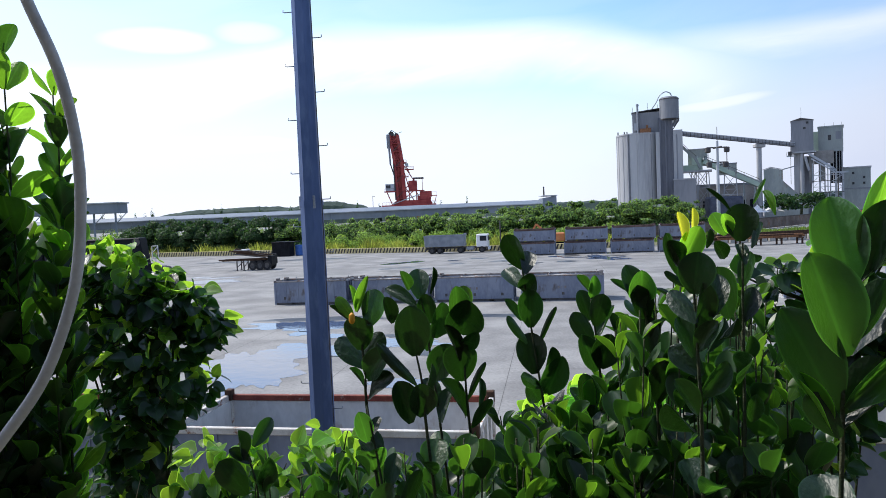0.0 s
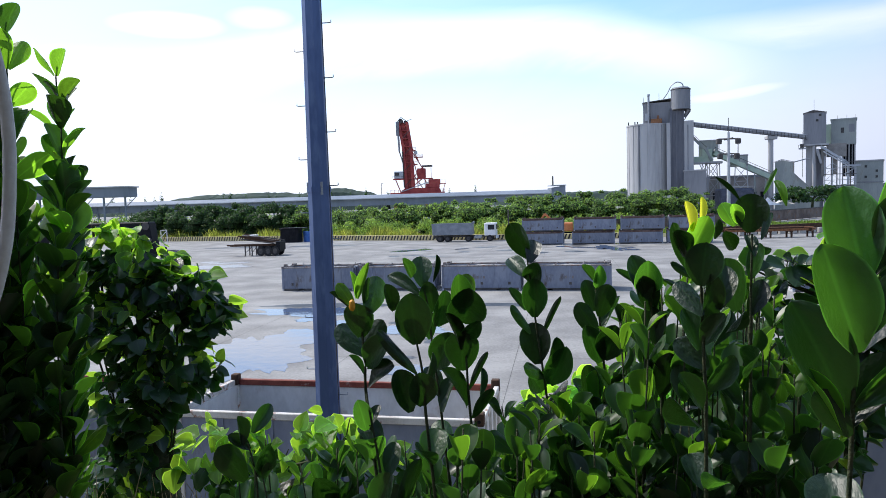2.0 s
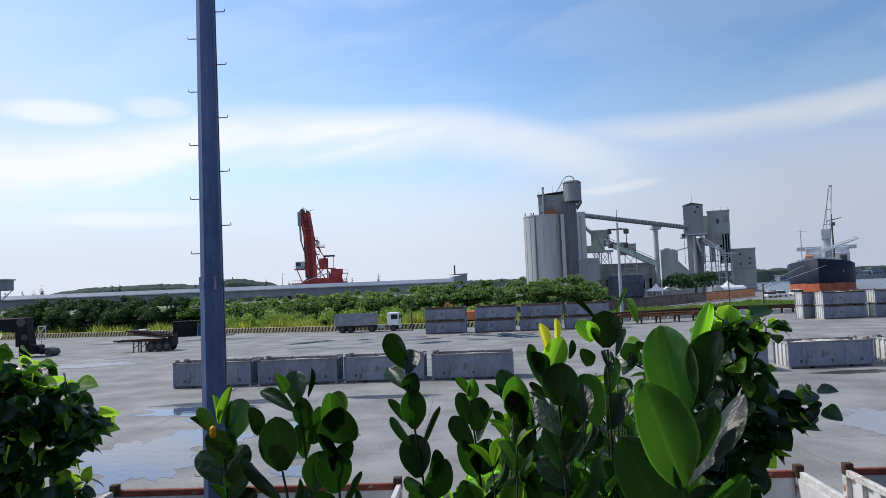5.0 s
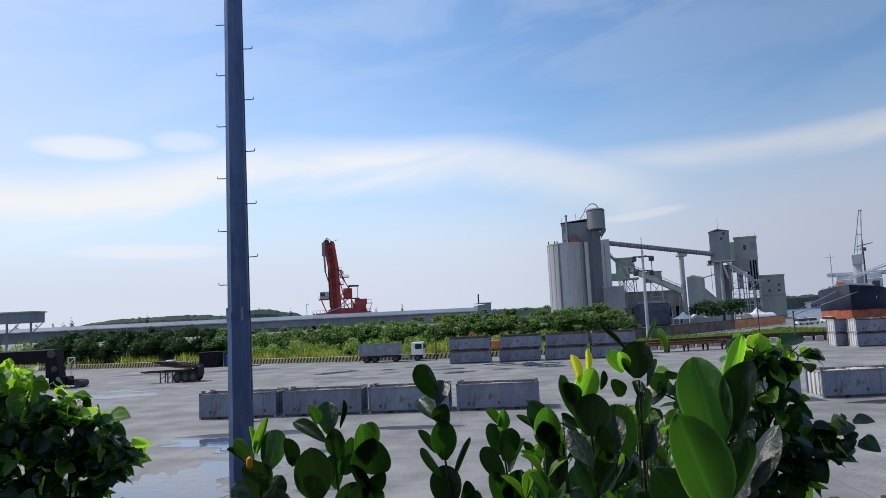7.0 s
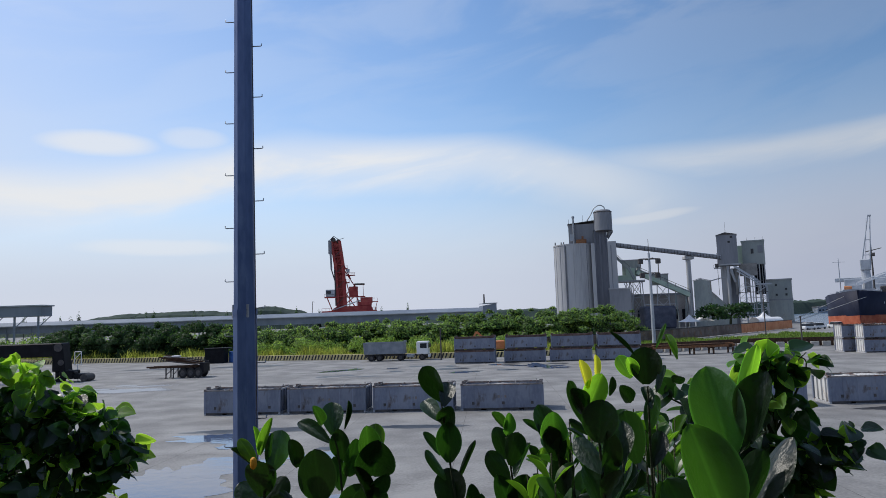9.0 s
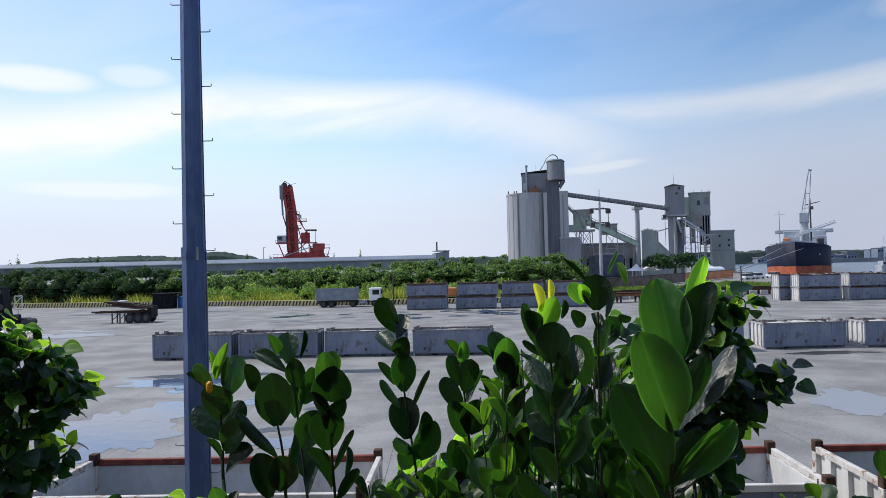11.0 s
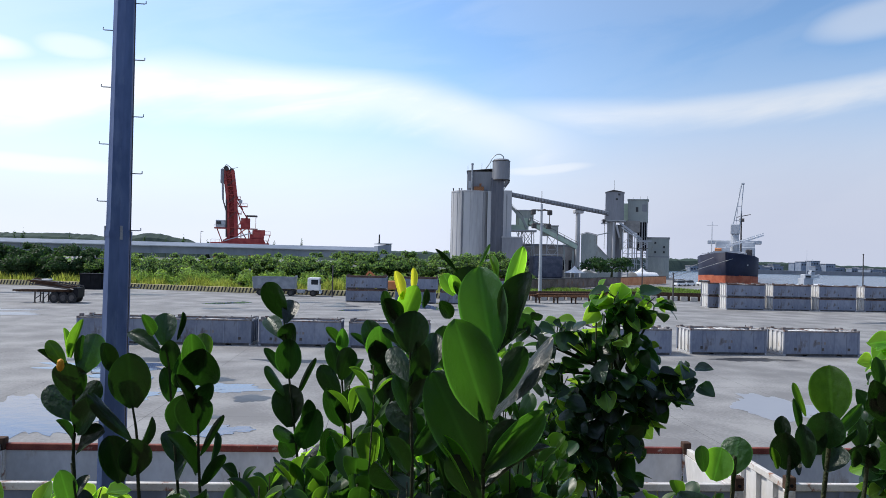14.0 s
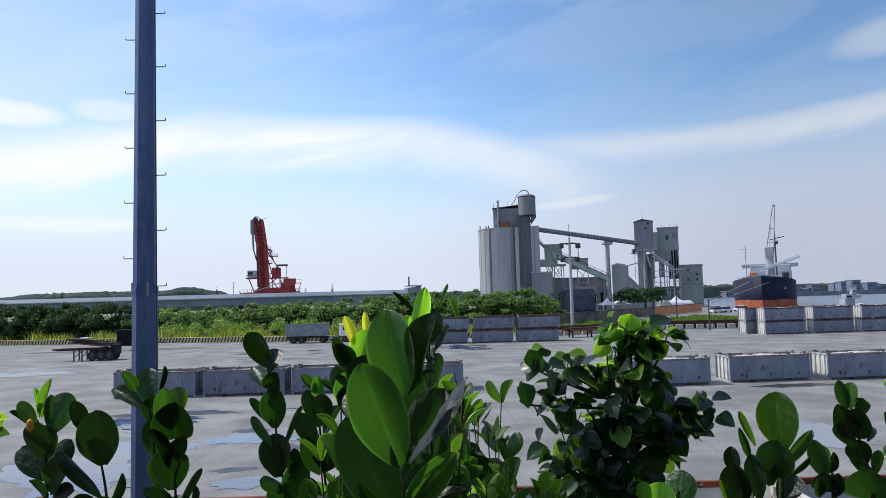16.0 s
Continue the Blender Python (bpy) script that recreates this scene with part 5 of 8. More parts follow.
incline = thing("inclined_conveyor", pose(0, 0, 0), "pale green inclined conveyor gallery", "conveyor")
part("gallery", rods(((97.4, 257, 21.6), (118.6, 259, 12.3), 1.15, 1.15, 4)), CONVEY, incline)
part("roof_sheet", rods(((97.4, 256.8, 22.6), (118.6, 258.8, 13.3), 0.62, 0.62, 4)), CLAD, incline)
part("rail", rods(((97.4, 255.6, 23.6), (118.6, 257.6, 14.3), 0.09, 0.09, 4)), BOXDARK, incline)
for k in range(8):
    f = k / 7
    part("rail_post", rods(((97.4 + 21.2 * f, 255.6 + 2 * f, 22.2 - 9.3 * f), (97.4 + 21.2 * f, 255.6 + 2 * f, 23.6 - 9.3 * f), 0.07, 0.07, 4)), BOXDARK, incline)
for x, h in ((113.0, 13.6), (117.0, 12.0)):
    part("trestle_leg", rods(((x - 0.8, 258.4, 0), (x, 258.4, h), 0.22, 0.2, 4), ((x + 0.8, 258.4, 0), (x, 258.4, h), 0.22, 0.2, 4)), CLAD, incline)

hop = thing("hopper_house", facing(125, 261), "green-grey hopper house with a sloping side", "building")
bm = bmesh.new()
vs = [bm.verts.new(v) for y in (261, 270) for v in ((121.6, y, 0), (138, y, 0), (138, y, 4.4), (128.8, y, 13.2), (128.8, y, 17.4), (124.2, y, 18.5), (121.6, y, 17.7))]
bm.faces.new(vs[:7][::-1])
bm.faces.new(vs[7:])
for i in range(7):
    j = (i + 1) % 7
    bm.faces.new((vs[i], vs[j], vs[7 + j], vs[7 + i]))
part("body", bm, CLAD, hop)
part("eaves", rods(((121.2, 260.8, 17.8), (124.2, 260.8, 18.7), 0.16, 0.16, 4), ((124.2, 260.8, 18.7), (129.2, 260.8, 17.5), 0.16, 0.16, 4), ((128.8, 260.8, 13.3), (138, 260.8, 4.6), 0.14, 0.14, 4)), CONCDARK, hop)
part("pipe", rods(((128.8, 262, 17.6), (133.0, 264, 18.6), 0.2, 0.2, 6), ((133.0, 264, 18.6), (134.4, 264, 18.6), 0.2, 0.2, 6)), STEEL, hop)

store = thing("low_store", pose(0, 0, 0), "low brown-grey storage building below the conveyors", "building")
part("wall", boxes((96, 122, 266, 280, 0, 12.6)), mat("brown_render", (0.26, 0.24, 0.23), (0.34, 0.32, 0.31), 0.2, 0.8), store)
part("roof", boxes((95.5, 122.5, 265.5, 280.5, 12.6, 13.4)), CONCDARK, store)
for k in range(8):
    part("opening", boxes((97.5 + 3 * k, 99 + 3 * k, 265.8, 266.1, 3, 7)), BLACK, store)
dark = thing("fuel_tank", pose(0, 0, 0), "dark blue steel tanks before the store", "tank")
part("body", boxes((95.5, 107.5, 246, 252, 0, 8.4)), mat("tank_navy", (0.05, 0.06, 0.09), (0.09, 0.10, 0.14), 0.5, 0.6), dark, "", 0.6)
part("rail", boxes((95.5, 107.5, 245.9, 246, 8.9, 9.1), (95.6, 95.8, 245.9, 246, 8.3, 9.0), (107.2, 107.4, 245.9, 246, 8.3, 9.0)), SHIPGREY, dark)

head = thing("head_tower", facing(139, 266), "grey clad conveyor head tower on concrete columns", "building")
part("body", boxes((134.6, 143.2, 266, 274, 24.4, 36.2)), CONCDARK, head)
bm = bmesh.new()
vv = [bm.verts.new(v) for y in (265.8, 274.2) for v in ((134.4, y, 36.2), (143.4, y, 36.2), (138.4, y, 37.2))]
for f in ((0, 1, 2), (5, 4, 3), (0, 3, 4, 1), (1, 4, 5, 2), (2, 5, 3, 0)):
    bm.faces.new([vv[i] for i in f])
part("roof", bm, BOXDARK, head)
part("window", boxes((139.3, 140.3, 265.85, 266.02, 32.8, 33.6)), GLASSD, head)
part("window", boxes((140.4, 141.4, 265.85, 266.02, 34.8, 35.6)), GLASSD, head)
part("ledge", boxes((133.4, 144.2, 264.8, 274.5, 23.8, 24.4)), CONC, head)
part("gantry", boxes((132.8, 136.2, 264.6, 266, 22.6, 23.1)), CONC, head)
part("gantry_rail", rods(((132.8, 264.6, 24.2), (135.2, 264.6, 24.2), 0.08, 0.08, 4), ((132.8, 264.6, 23.1), (132.8, 264.6, 24.2), 0.08, 0.08, 4), ((134.4, 264.6, 29), (134.4, 264.6, 12), 0.1, 0.1, 5)), BOXDARK, head)
part("gantry_box", boxes((133.4, 134.8, 264.4, 265.6, 23.1, 24.6)), BOXDARK, head)
part("shaft", boxes((135.6, 139.6, 267, 273, 0, 23.8)), CONC, head, "pale concrete shaft")
part("shaft_wing", boxes((139.6, 142.4, 269, 273, 0, 22.6)), CONCDARK, head)
part("drop_pipe", rods(((138.6, 265.9, 23.6), (138.6, 265.9, 6), 0.6, 0.6, 10), ((139.8, 265.9, 22.4), (141.4, 265.9, 17.0), 0.7, 0.5, 8)), CONC, head)
part("antenna", rods(((138.6, 270, 37), (138.6, 270, 41.6), 0.07, 0.05, 5)), BOXDARK, head)
part("chute", rods(((141.2, 265.6, 23.4), (151.4, 265.6, 16.6), 0.62, 0.62, 4), ((142.2, 264.9, 21.4), (151.4, 264.9, 15.6), 0.35, 0.35, 4)), SHIPGREY, head)
part("cross_walk", boxes((149.6, 156.0, 264.8, 266, 15.4, 16.0)), SHIPGREY, head)
part("cross_rail", rods(((149.6, 264.8, 17.1), (156.0, 264.8, 17.1), 0.07, 0.07, 4)), BOXDARK, head)
part("hood", boxes((143.4, 150.8, 267, 272, 19.4, 24.2)), PANEL, head, "weathered sheet-metal hood")
part("sheet_front", boxes((141.4, 143.2, 266.2, 267, 12, 23), (145.0, 147.4, 266.4, 267, 12.6, 20.6)), PANEL, head)
for x in (142.8, 145.6, 148.4, 151.2, 154.2):
    part("leg", boxes((x - 0.2, x + 0.2, 265.6, 266.0, 0, 19.5 if x < 149 else 15.4)), SHIPGREY, head)
for k in range(7):
    z = 1.6 + 2.2 * k
    part("beam", boxes((142.6, 154.4, 265.5, 265.8, z, z + 0.22)), BOXDARK if k % 2 else SHIPGREY, head)
    part("stair_flight", rods(((150.0, 264.8, z), (154.0, 264.8, z + 2.2), 0.18, 0.18, 4) if k % 2 else ((154.0, 264.8, z), (150.0, 264.8, z + 2.2), 0.18, 0.18, 4)), SHIPGREY, head)
    part("brace", rods(((142.8, 265.6, z), (145.6, 265.6, z + 2.2), 0.1, 0.1, 4), ((148.4, 265.6, z), (145.6, 265.6, z + 2.2), 0.1, 0.1, 4)), SHIPGREY, head)

house = thing("screen_house", facing(152, 270), "green-grey screen house above an open steel frame", "building")
part("body", boxes((147.2, 156.9, 270, 280, 24.2, 33.6)), CLAD, house)
part("roof", boxes((146.9, 157.2, 269.7, 280.3, 33.6, 34.1)), CLAD, house)
part("annex", boxes((144.6, 147.2, 271, 279, 25, 32.3)), CONVEY, house)
part("window", boxes((151.0, 152.2, 269.85, 270.02, 28.6, 30.6)), GLASSD, house)
part("louvre", boxes((154.0, 156.2, 269.85, 270.02, 28.8, 31.8)), CONCDARK, house)
for x in (147.6, 149.6, 151.8, 154.2, 156.4):
    part("column", boxes((x - 0.25, x + 0.25, 270, 270.6, 0, 24.2)), CONC, house)
# a solid black block stands for the shade inside the bay
part("infill", boxes((151.8, 156.7, 272, 279, 12, 24.2)), BLACK, house, "solid black block for the shade in the machinery bay")
for x in (153.0, 155.4):
    part("bay_pipe", rods(((x, 271, 12), (x, 271, 24.2), 0.2, 0.2, 6)), CONC, house)
for x in (149.6, 153.2, 156.4):
    part("aerial", rods(((x, 271, 34.1), (x, 271, 35.4), 0.06, 0.05, 5)), BOXDARK, house)
annex = thing("bagging_house", facing(162, 268), "square green-grey bagging house", "building")
part("wall", boxes((155.0, 166.2, 268, 280, 0, 17.4)), CLAD, annex)
part("band", boxes((154.8, 166.4, 267.8, 280.2, 9.2, 9.7)), CONCDARK, annex)
part("roof", boxes((154.6, 166.5, 267.7, 280.3, 17.4, 17.9)), CONC, annex)
for x, z in ((159.0, 15.0), (163.2, 13.2), (159.0, 11.0), (163.2, 11.0)):
    part("window", boxes((x, x + 0.9, 267.85, 268.05, z, z + 0.9)), GLASSD, annex)

# ---- tents and arched canopy ----
for x, y in ((108.5, 238), (114.5, 240), (139.0, 243)):
    tent = thing("marquee_tent", pose(x, y, 0), "white peaked marquee tent on the quay", "tent", "white tents by the silos")
    bm = bmesh.new()
    base = [bm.verts.new(v) for v in ((-3, -3, 2.4), (3, -3, 2.4), (3, 3, 2.4), (-3, 3, 2.4))]
    midr = [bm.verts.new(v) for v in ((-1.2, -1.2, 3.4), (1.2, -1.2, 3.4), (1.2, 1.2, 3.4), (-1.2, 1.2, 3.4))]
    top = bm.verts.new((0, 0, 5.0))
    for i in range(4):
        bm.faces.new((base[i], base[(i + 1) % 4], midr[(i + 1) % 4], midr[i]))
        bm.faces.new((midr[i], midr[(i + 1) % 4], top))
    part("roof", bm, WHITE, tent)
    for px in (-2.9, 2.9):
        for py in (-2.9, 2.9):
            part("pole", rods(((px, py, 0), (px, py, 2.4), 0.06)), STEEL, tent)
arch = thing("arched_canopy", pose(126, 219, 0, 0, 0, 14), "pale arched canopy over the quay gate", "canopy")
bm = bmesh.new()
rings = [[bm.verts.new((x, 2.4 * math.cos(a), 1.7 + 1.7 * math.sin(a))) for a in (math.pi * i / 12 for i in range(13))] for x in (-5, 5)]
for i in range(12):
    bm.faces.new((rings[0][i], rings[1][i], rings[1][i + 1], rings[0][i + 1])).smooth = True
part("roof", bm, WHITE, arch)
for x in (-4.8, 0, 4.8):
    for y in (-2.3, 2.3):
        part("post", boxes((x - 0.1, x + 0.1, y - 0.1, y + 0.1, 0, 1.75)), STEEL, arch)


# ---- bulk carrier ----
def ship(m):
    s = thing("bulk_carrier", m, "navy and red bulk carrier moored at the quay", "ship")
    bm = bmesh.new()
    # sections from the stem back: distance, half beam at deck, half beam at waterline, deck height
    secs = [(-3.0, 0.4, 0.0, 14.6), (1.5, 4.8, 1.0, 14.2), (6, 9.0, 4.2, 13.7), (12, 12.2, 8.6, 13.2), (20, 13.8, 12.4, 12.4), (30, 14, 13.8, 12.2), (170, 14, 13.8, 12.2), (178, 11, 9, 13)]
    lev = (0.0, 0.34, 0.36, 1.0)
    rings = []
    for d, hd, hw, top in secs:
        ring = []
        for side in (-1, 1):
            for f in lev if side < 0 else lev[::-1]:
                z = -1.5 + (top + 1.5) * f
                ring.append(bm.verts.new((side * (hw + (hd - hw) * f ** 1.3), d + (2.4 * (1 - f) if d < 0 else 0), z)))
        rings.append(ring)
    n = len(rings[0])
    for a, b in zip(rings, rings[1:]):
        for i in range(n - 1):
            bm.faces.new((a[i], a[i + 1], b[i + 1], b[i])).smooth = True
    bm.faces.new(rings[0])
    bm.faces.new(rings[-1][::-1])
    bmesh.ops.recalc_face_normals(bm, faces=bm.faces[:])
    hull = part("hull", bm, HULL, s, "navy hull with red boot topping")
    hull.data.materials.append(BOOT)
    for p in hull.data.polygons:
        if p.center.z < 3.9 and len(p.vertices) == 4:
            p.material_index = 1
    part("bulwark", boxes((-6, 6, 8.5, 8.8, 13.6, 15.3), (-8.6, -8.2, 8.5, 22, 13.4, 14.6), (8.2, 8.6, 8.5, 22, 13.4, 14.6)), SHIPGREY, s)
    part("forecastle", boxes((-7.5, 7.5, 9.2, 18, 12.5, 14.9)), SHIPGREY, s, "", 0.2)
    part("foremast", rods(((-7, 14, 13), (-7, 14, 29.5), 0.28, 0.16, 8), ((-9.5, 14, 27.8), (-4.5, 14, 27.8), 0.1, 0.1, 5)), SHIPGREY, s)
    for k in range(4):
        part("hatch", boxes((-8, 8, 30 + k * 27, 50 + k * 27, 12.2, 14.8)), SHIPGREY, s, "", 0.2)
    crane = part("deck_crane", rods(((3, 27, 12), (3, 27, 26), 2.2, 1.8, 14)), SHIPGREY, s)
    part("crane_house", boxes((1.0, 5.2, 24.8, 29, 24, 29)), SHIPGREY, crane, "", 0.3)
    part("jib", rods(((1.6, 26, 26), (5.8, 30, 49.5), 0.32, 0.24, 5), ((5.0, 26, 26), (6.6, 30, 49.5), 0.32, 0.24, 5), ((2.4, 27, 31), (5.2, 27, 31), 0.2, 0.2, 4), ((3.6, 28, 38), (5.6, 28, 38), 0.2, 0.2, 4), ((5.6, 30, 49.4), (7.0, 30, 49.4), 0.5, 0.5, 6), ((3.3, 27, 27), (5.0, 29, 48), 0.1, 0.1, 4)), SHIPGREY, crane)
    jib2 = part("lowered_jib", rods(((-1, 23, 17.5), (16, 26, 23.6), 0.7, 0.5, 4), ((-1, 24.5, 18.5), (16, 27, 24.6), 0.4, 0.3, 4)), WHITE, s, "white lowered jib")
    part("bridge", boxes((-11, 13, 148, 160, 12, 24), (-16, 17, 149, 153, 22.5, 25)), SHIPGREY, s, "", 0.3)
    part("accommodation", boxes((-9, 13, 128, 148, 12, 20)), SHIPGREY, s, "", 0.3)
    part("radar_mast", rods(((5.5, 60, 13), (5.5, 60, 38), 0.55, 0.35, 6), ((3, 60, 34.5), (10, 60, 36), 0.25, 0.2, 5), ((4.5, 60, 33), (7, 60, 33), 0.9, 0.9, 6)), BOXDARK, s)
    for k in range(16):
        part("rail_post", boxes((-12 + k * 1.6, -11.9 + k * 1.6, 24, 24.1, 12.4, 14.2)), SHIPGREY, s)
    part("handrail", boxes((-12, 12.1, 24, 24.12, 14.1, 14.25)), SHIPGREY, s)
    part("lifeboat", rods(((-5.5, 12, 16), (-2.5, 12, 16), 1.0, 0.7, 8)), ORANGE, s, "orange lifeboat")
    part("windlass", boxes((8, 11, 20, 24, 12.4, 16.5)), BOXDARK, s, "", 0.4)
    # letters of the name as plain bars
    for k in range(4):
        part("name_bar", boxes((5.4 + k * 1.1, 6.0 + k * 1.1, 5.6 + k * 0.95, 5.7 + k * 0.95, 8.6, 9.5)), WHITE, s, "white bar of a painted name")
    for a, b in (((-5, 4, 12.5), (-24, -36, 2.4)), ((5, 4, 12.5), (-22, -40, 2.4))):
        part("mooring_rope", rods((a, b, 0.12, 0.12, 5)), BLOCKM, s)
    return s


ship(pose(202.5, 279, -2.2, 0, 0, -37.5))


def workboat(m):
    b = thing("workboat", m, "small white workboat moored in the harbour", "boat")
    bm = bmesh.new()
    ring = []
    for x, w in ((-7, 1.8), (2, 2.2), (6, 1.2), (8.5, 0.1)):
        ring.append([bm.verts.new(v) for v in ((x, -w, 1.9 + 0.07 * max(0, x)), (x - 0.3, -w * 0.7, -0.4), (x - 0.3, w * 0.7, -0.4), (x, w, 1.9 + 0.07 * max(0, x)))])
    for p, q in zip(ring, ring[1:]):
        for i in range(4):
            bm.faces.new((p[i], p[(i + 1) % 4], q[(i + 1) % 4], q[i]))
    bm.faces.new(ring[0][::-1])
    bm.faces.new(ring[-1])
    part("hull", bm, WHITE, b)
    part("wheelhouse", boxes((-3, 2, -1.4, 1.4, 1.9, 4.4), (-2, 1, -1.1, 1.1, 4.4, 6.0)), SHIPGREY, b, "", 0.15)
    part("window", boxes((-1.8, 0.9, -1.13, 1.13, 4.8, 5.5)), GLASSD, b)
    part("aerial", rods(((0, 0, 6), (0, 0, 15), 0.08, 0.05, 5), ((-4, 0, 1.9), (-4, 0, 10), 0.08, 0.05, 5)), SHIPGREY, b)


workboat(pose(196, 222, -2.2, 0, 0, 10))
boat = [o for o in scene.objects if o.name == "workboat"][0]
copy_thing(boat, pose(420, 470, -2.2, 0, 0, 10))

# ---- far shore and hills ----
rng = random.Random(11)


def ridge(name, pts, depth, material, label, kind="structure"):
    """A long low hill along pts (x, y, height) with an uneven, wooded skyline."""
    vs, fs, top = [], [], []
    line = []
    for (x0, y0, h0), (x1, y1, h1) in zip(pts, pts[1:]):
        n = max(2, int(math.hypot(x1 - x0, y1 - y0) / 4))
        for k in range(n):
            f = k / n
            f2 = f * f * (3 - 2 * f)
            line.append((x0 + (x1 - x0) * f, y0 + (y1 - y0) * f, h0 + (h1 - h0) * f2))
    for i, (x, y, h) in enumerate(line):
        hh = max(0.5, h + 1.6 * noise.noise(Vector((x * 0.06, y * 0.06, 1))) + 1.3 * noise.noise(Vector((x * 0.3, y * 0.3, 2))))
        vs += [(x, y, -3), (x, y + depth * 0.25, hh * 0.8), (x, y + depth * 0.5, hh), (x, y + depth, -3)]
        if i:
            a = 4 * (i - 1)
            fs += [(a + k, a + 4 + k, a + 5 + k, a + 1 + k) for k in range(3)]
    ob = mesh_from(name, vs, fs, material)
    return tagged(ob, label, "hill", kind=kind)


ridge("backdrop_hill", [(-900, 850, 16), (-420, 900, 18), (-330, 900, 26), (-250, 900, 27), (-160, 900, 20), (-60, 900, 17), (100, 900, 15), (250, 900, 15), (330, 910, 14)], 120, FARGREEN, "low wooded hills on the skyline")
ridge("backdrop_hill", [(-215, 800, 10), (-165, 800, 24), (-130, 800, 27), (-100, 800, 22), (-70, 800, 10)], 80, FARGREEN, "rounded wooded hill behind the shed")
ridge("backdrop_hill", [(330, 640, 10), (420, 700, 12), (520, 760, 13), (640, 800, 12), (800, 800, 9), (1000, 780, 8), (1300, 760, 8)], 60, FARGREEN, "low far harbour shore")
for k in range(70):
    f = rng.random()
    x, y = 480 + 620 * f, 700 + 60 * rng.random() + 40 * math.sin(3 * f)
    w, h = rng.uniform(5, 15), rng.uniform(1.5, 5.0) * (2.6 if 0.22 < f < 0.40 else 1)
    hs = thing("far_house", pose(x, y, -2.2), "pale blue-grey building on the far shore", "building", "buildings on the far shore")
    wall = part("wall", boxes((-w / 2, w / 2, 0, 10, 0, h + 4)), TOWN, hs)
    part("roof", boxes((-w / 2 - 0.5, w / 2 + 0.5, -0.5, 10.5, h + 4, h + 4.8)), CONCDARK, hs)
    for j in range(int(w // 4)):
        part("window", boxes((-w / 2 + 1 + 4 * j, -w / 2 + 3 + 4 * j, -0.2, 0.02, h, h + 1.6)), GLASSD, wall)
bw = thing("breakwater", pose(0, 0, 0), "low dark breakwater across the harbour", "breakwater", kind="structure")
bm = boxes((0, 420, 0, 8, -2.5, 1.8))
bm.transform(pose(470, 640, 0, 0, 0, -3))
part("wall", bm, CONCDARK, bw)


# ---- scrub along the yard, grass verge ----
def clumps(name, spots, material, size, count, seed, label, category):
    """A mass of small leaf clumps over rounded shrubs: spots of (x, y, z, radius x, y, z)."""
    r = np.random.default_rng(seed)
    V, F = [], []
    for x, y, z, rx, ry, rz in spots:
        n = int(count * rx * rz)
        d = r.normal(size=(n, 3))
        d[:, 1] -= 0.35
        d[:, 2] = np.abs(d[:, 2]) * 0.9 + 0.02
        d /= np.linalg.norm(d, axis=1)[:, None]
        c = np.array((x, y, z)) + d * np.array((rx, ry, rz)) * (0.70 + 0.48 * r.random((n, 1)))
        u = r.normal(size=(n, 3))
        u /= np.linalg.norm(u, axis=1)[:, None]
        w = np.cross(u, d + 0.4 * r.normal(size=(n, 3)))
        w /= np.linalg.norm(w, axis=1)[:, None] + 1e-9
        s = size * (0.55 + 0.9 * r.random((n, 1)))
        quad = np.stack([c - u * s, c - w * s * 0.6, c + u * s, c + w * s * 0.6], 1).reshape(-1, 3)
        b = len(V)
        V.extend(map(tuple, quad))
        F.extend((b + 4 * i, b + 4 * i + 1, b + 4 * i + 2, b + 4 * i + 3) for i in range(n))
    ob = mesh_from(name, V, F, material)
    return tagged(ob, label, category, kind="stuff")


rng = random.Random(21)
spots, cores = [], []
EDGE = [(-75, 158, 4.2), (-70, 156, 6.6), (-58, 153, 6.8), (-36, 148, 6.3), (-26, 150, 4.2), (-12, 150, 4.6), (4, 148, 5.2), (16, 146, 5.6), (26, 146, 6.2), (40, 146, 6.6), (52, 148, 6.2), (58, 150, 4.6)]
for (x0, y0, h0), (x1, y1, h1) in zip(EDGE, EDGE[1:]):
    n = int(abs(x1 - x0) / 1.6)
    for k in range(n):
        f = k / n
        h = h0 + (h1 - h0) * f + 0.7
        left = x0 + (x1 - x0) * f < -34
        for row in range(3):
            for level in range(3):
                r = rng.choice((0.7, 1.0, 1.4, 1.9)) * rng.uniform(0.85, 1.15)
                top = (h + (0.2 if left else 1.0)) * (0.74 + 0.13 * row) * rng.uniform(0.88, 1.08)
                spots.append((x0 + (x1 - x0) * f + rng.uniform(-1.4, 1.4), y0 + (y1 - y0) * f + row * 2.4 - level * 0.2 + rng.uniform(-0.8, 0.8), max(0.0, top * (1.0 if level == 2 else rng.uniform(0.25, 0.95)) - r), r, r, r))
clumps("scrub", [s for s in spots if s[0] > -34], SCRUB_B, 0.20, 110, 5, "bright green scrub along the yard edge", "scrub")
clumps("scrub", [s for s in spots if s[0] <= -34], HEDGE, 0.20, 110, 15, "dense green mangrove scrub along the yard edge", "scrub")
# solid cores under the leaves; the shrubs' inner shade is put into their dark colour
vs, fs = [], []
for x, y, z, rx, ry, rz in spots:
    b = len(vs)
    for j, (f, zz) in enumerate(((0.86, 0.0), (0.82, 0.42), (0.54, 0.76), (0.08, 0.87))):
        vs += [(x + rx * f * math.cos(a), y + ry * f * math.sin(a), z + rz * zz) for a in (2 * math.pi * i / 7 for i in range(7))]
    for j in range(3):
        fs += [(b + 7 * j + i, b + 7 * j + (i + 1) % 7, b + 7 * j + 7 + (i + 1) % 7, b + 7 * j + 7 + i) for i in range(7)]
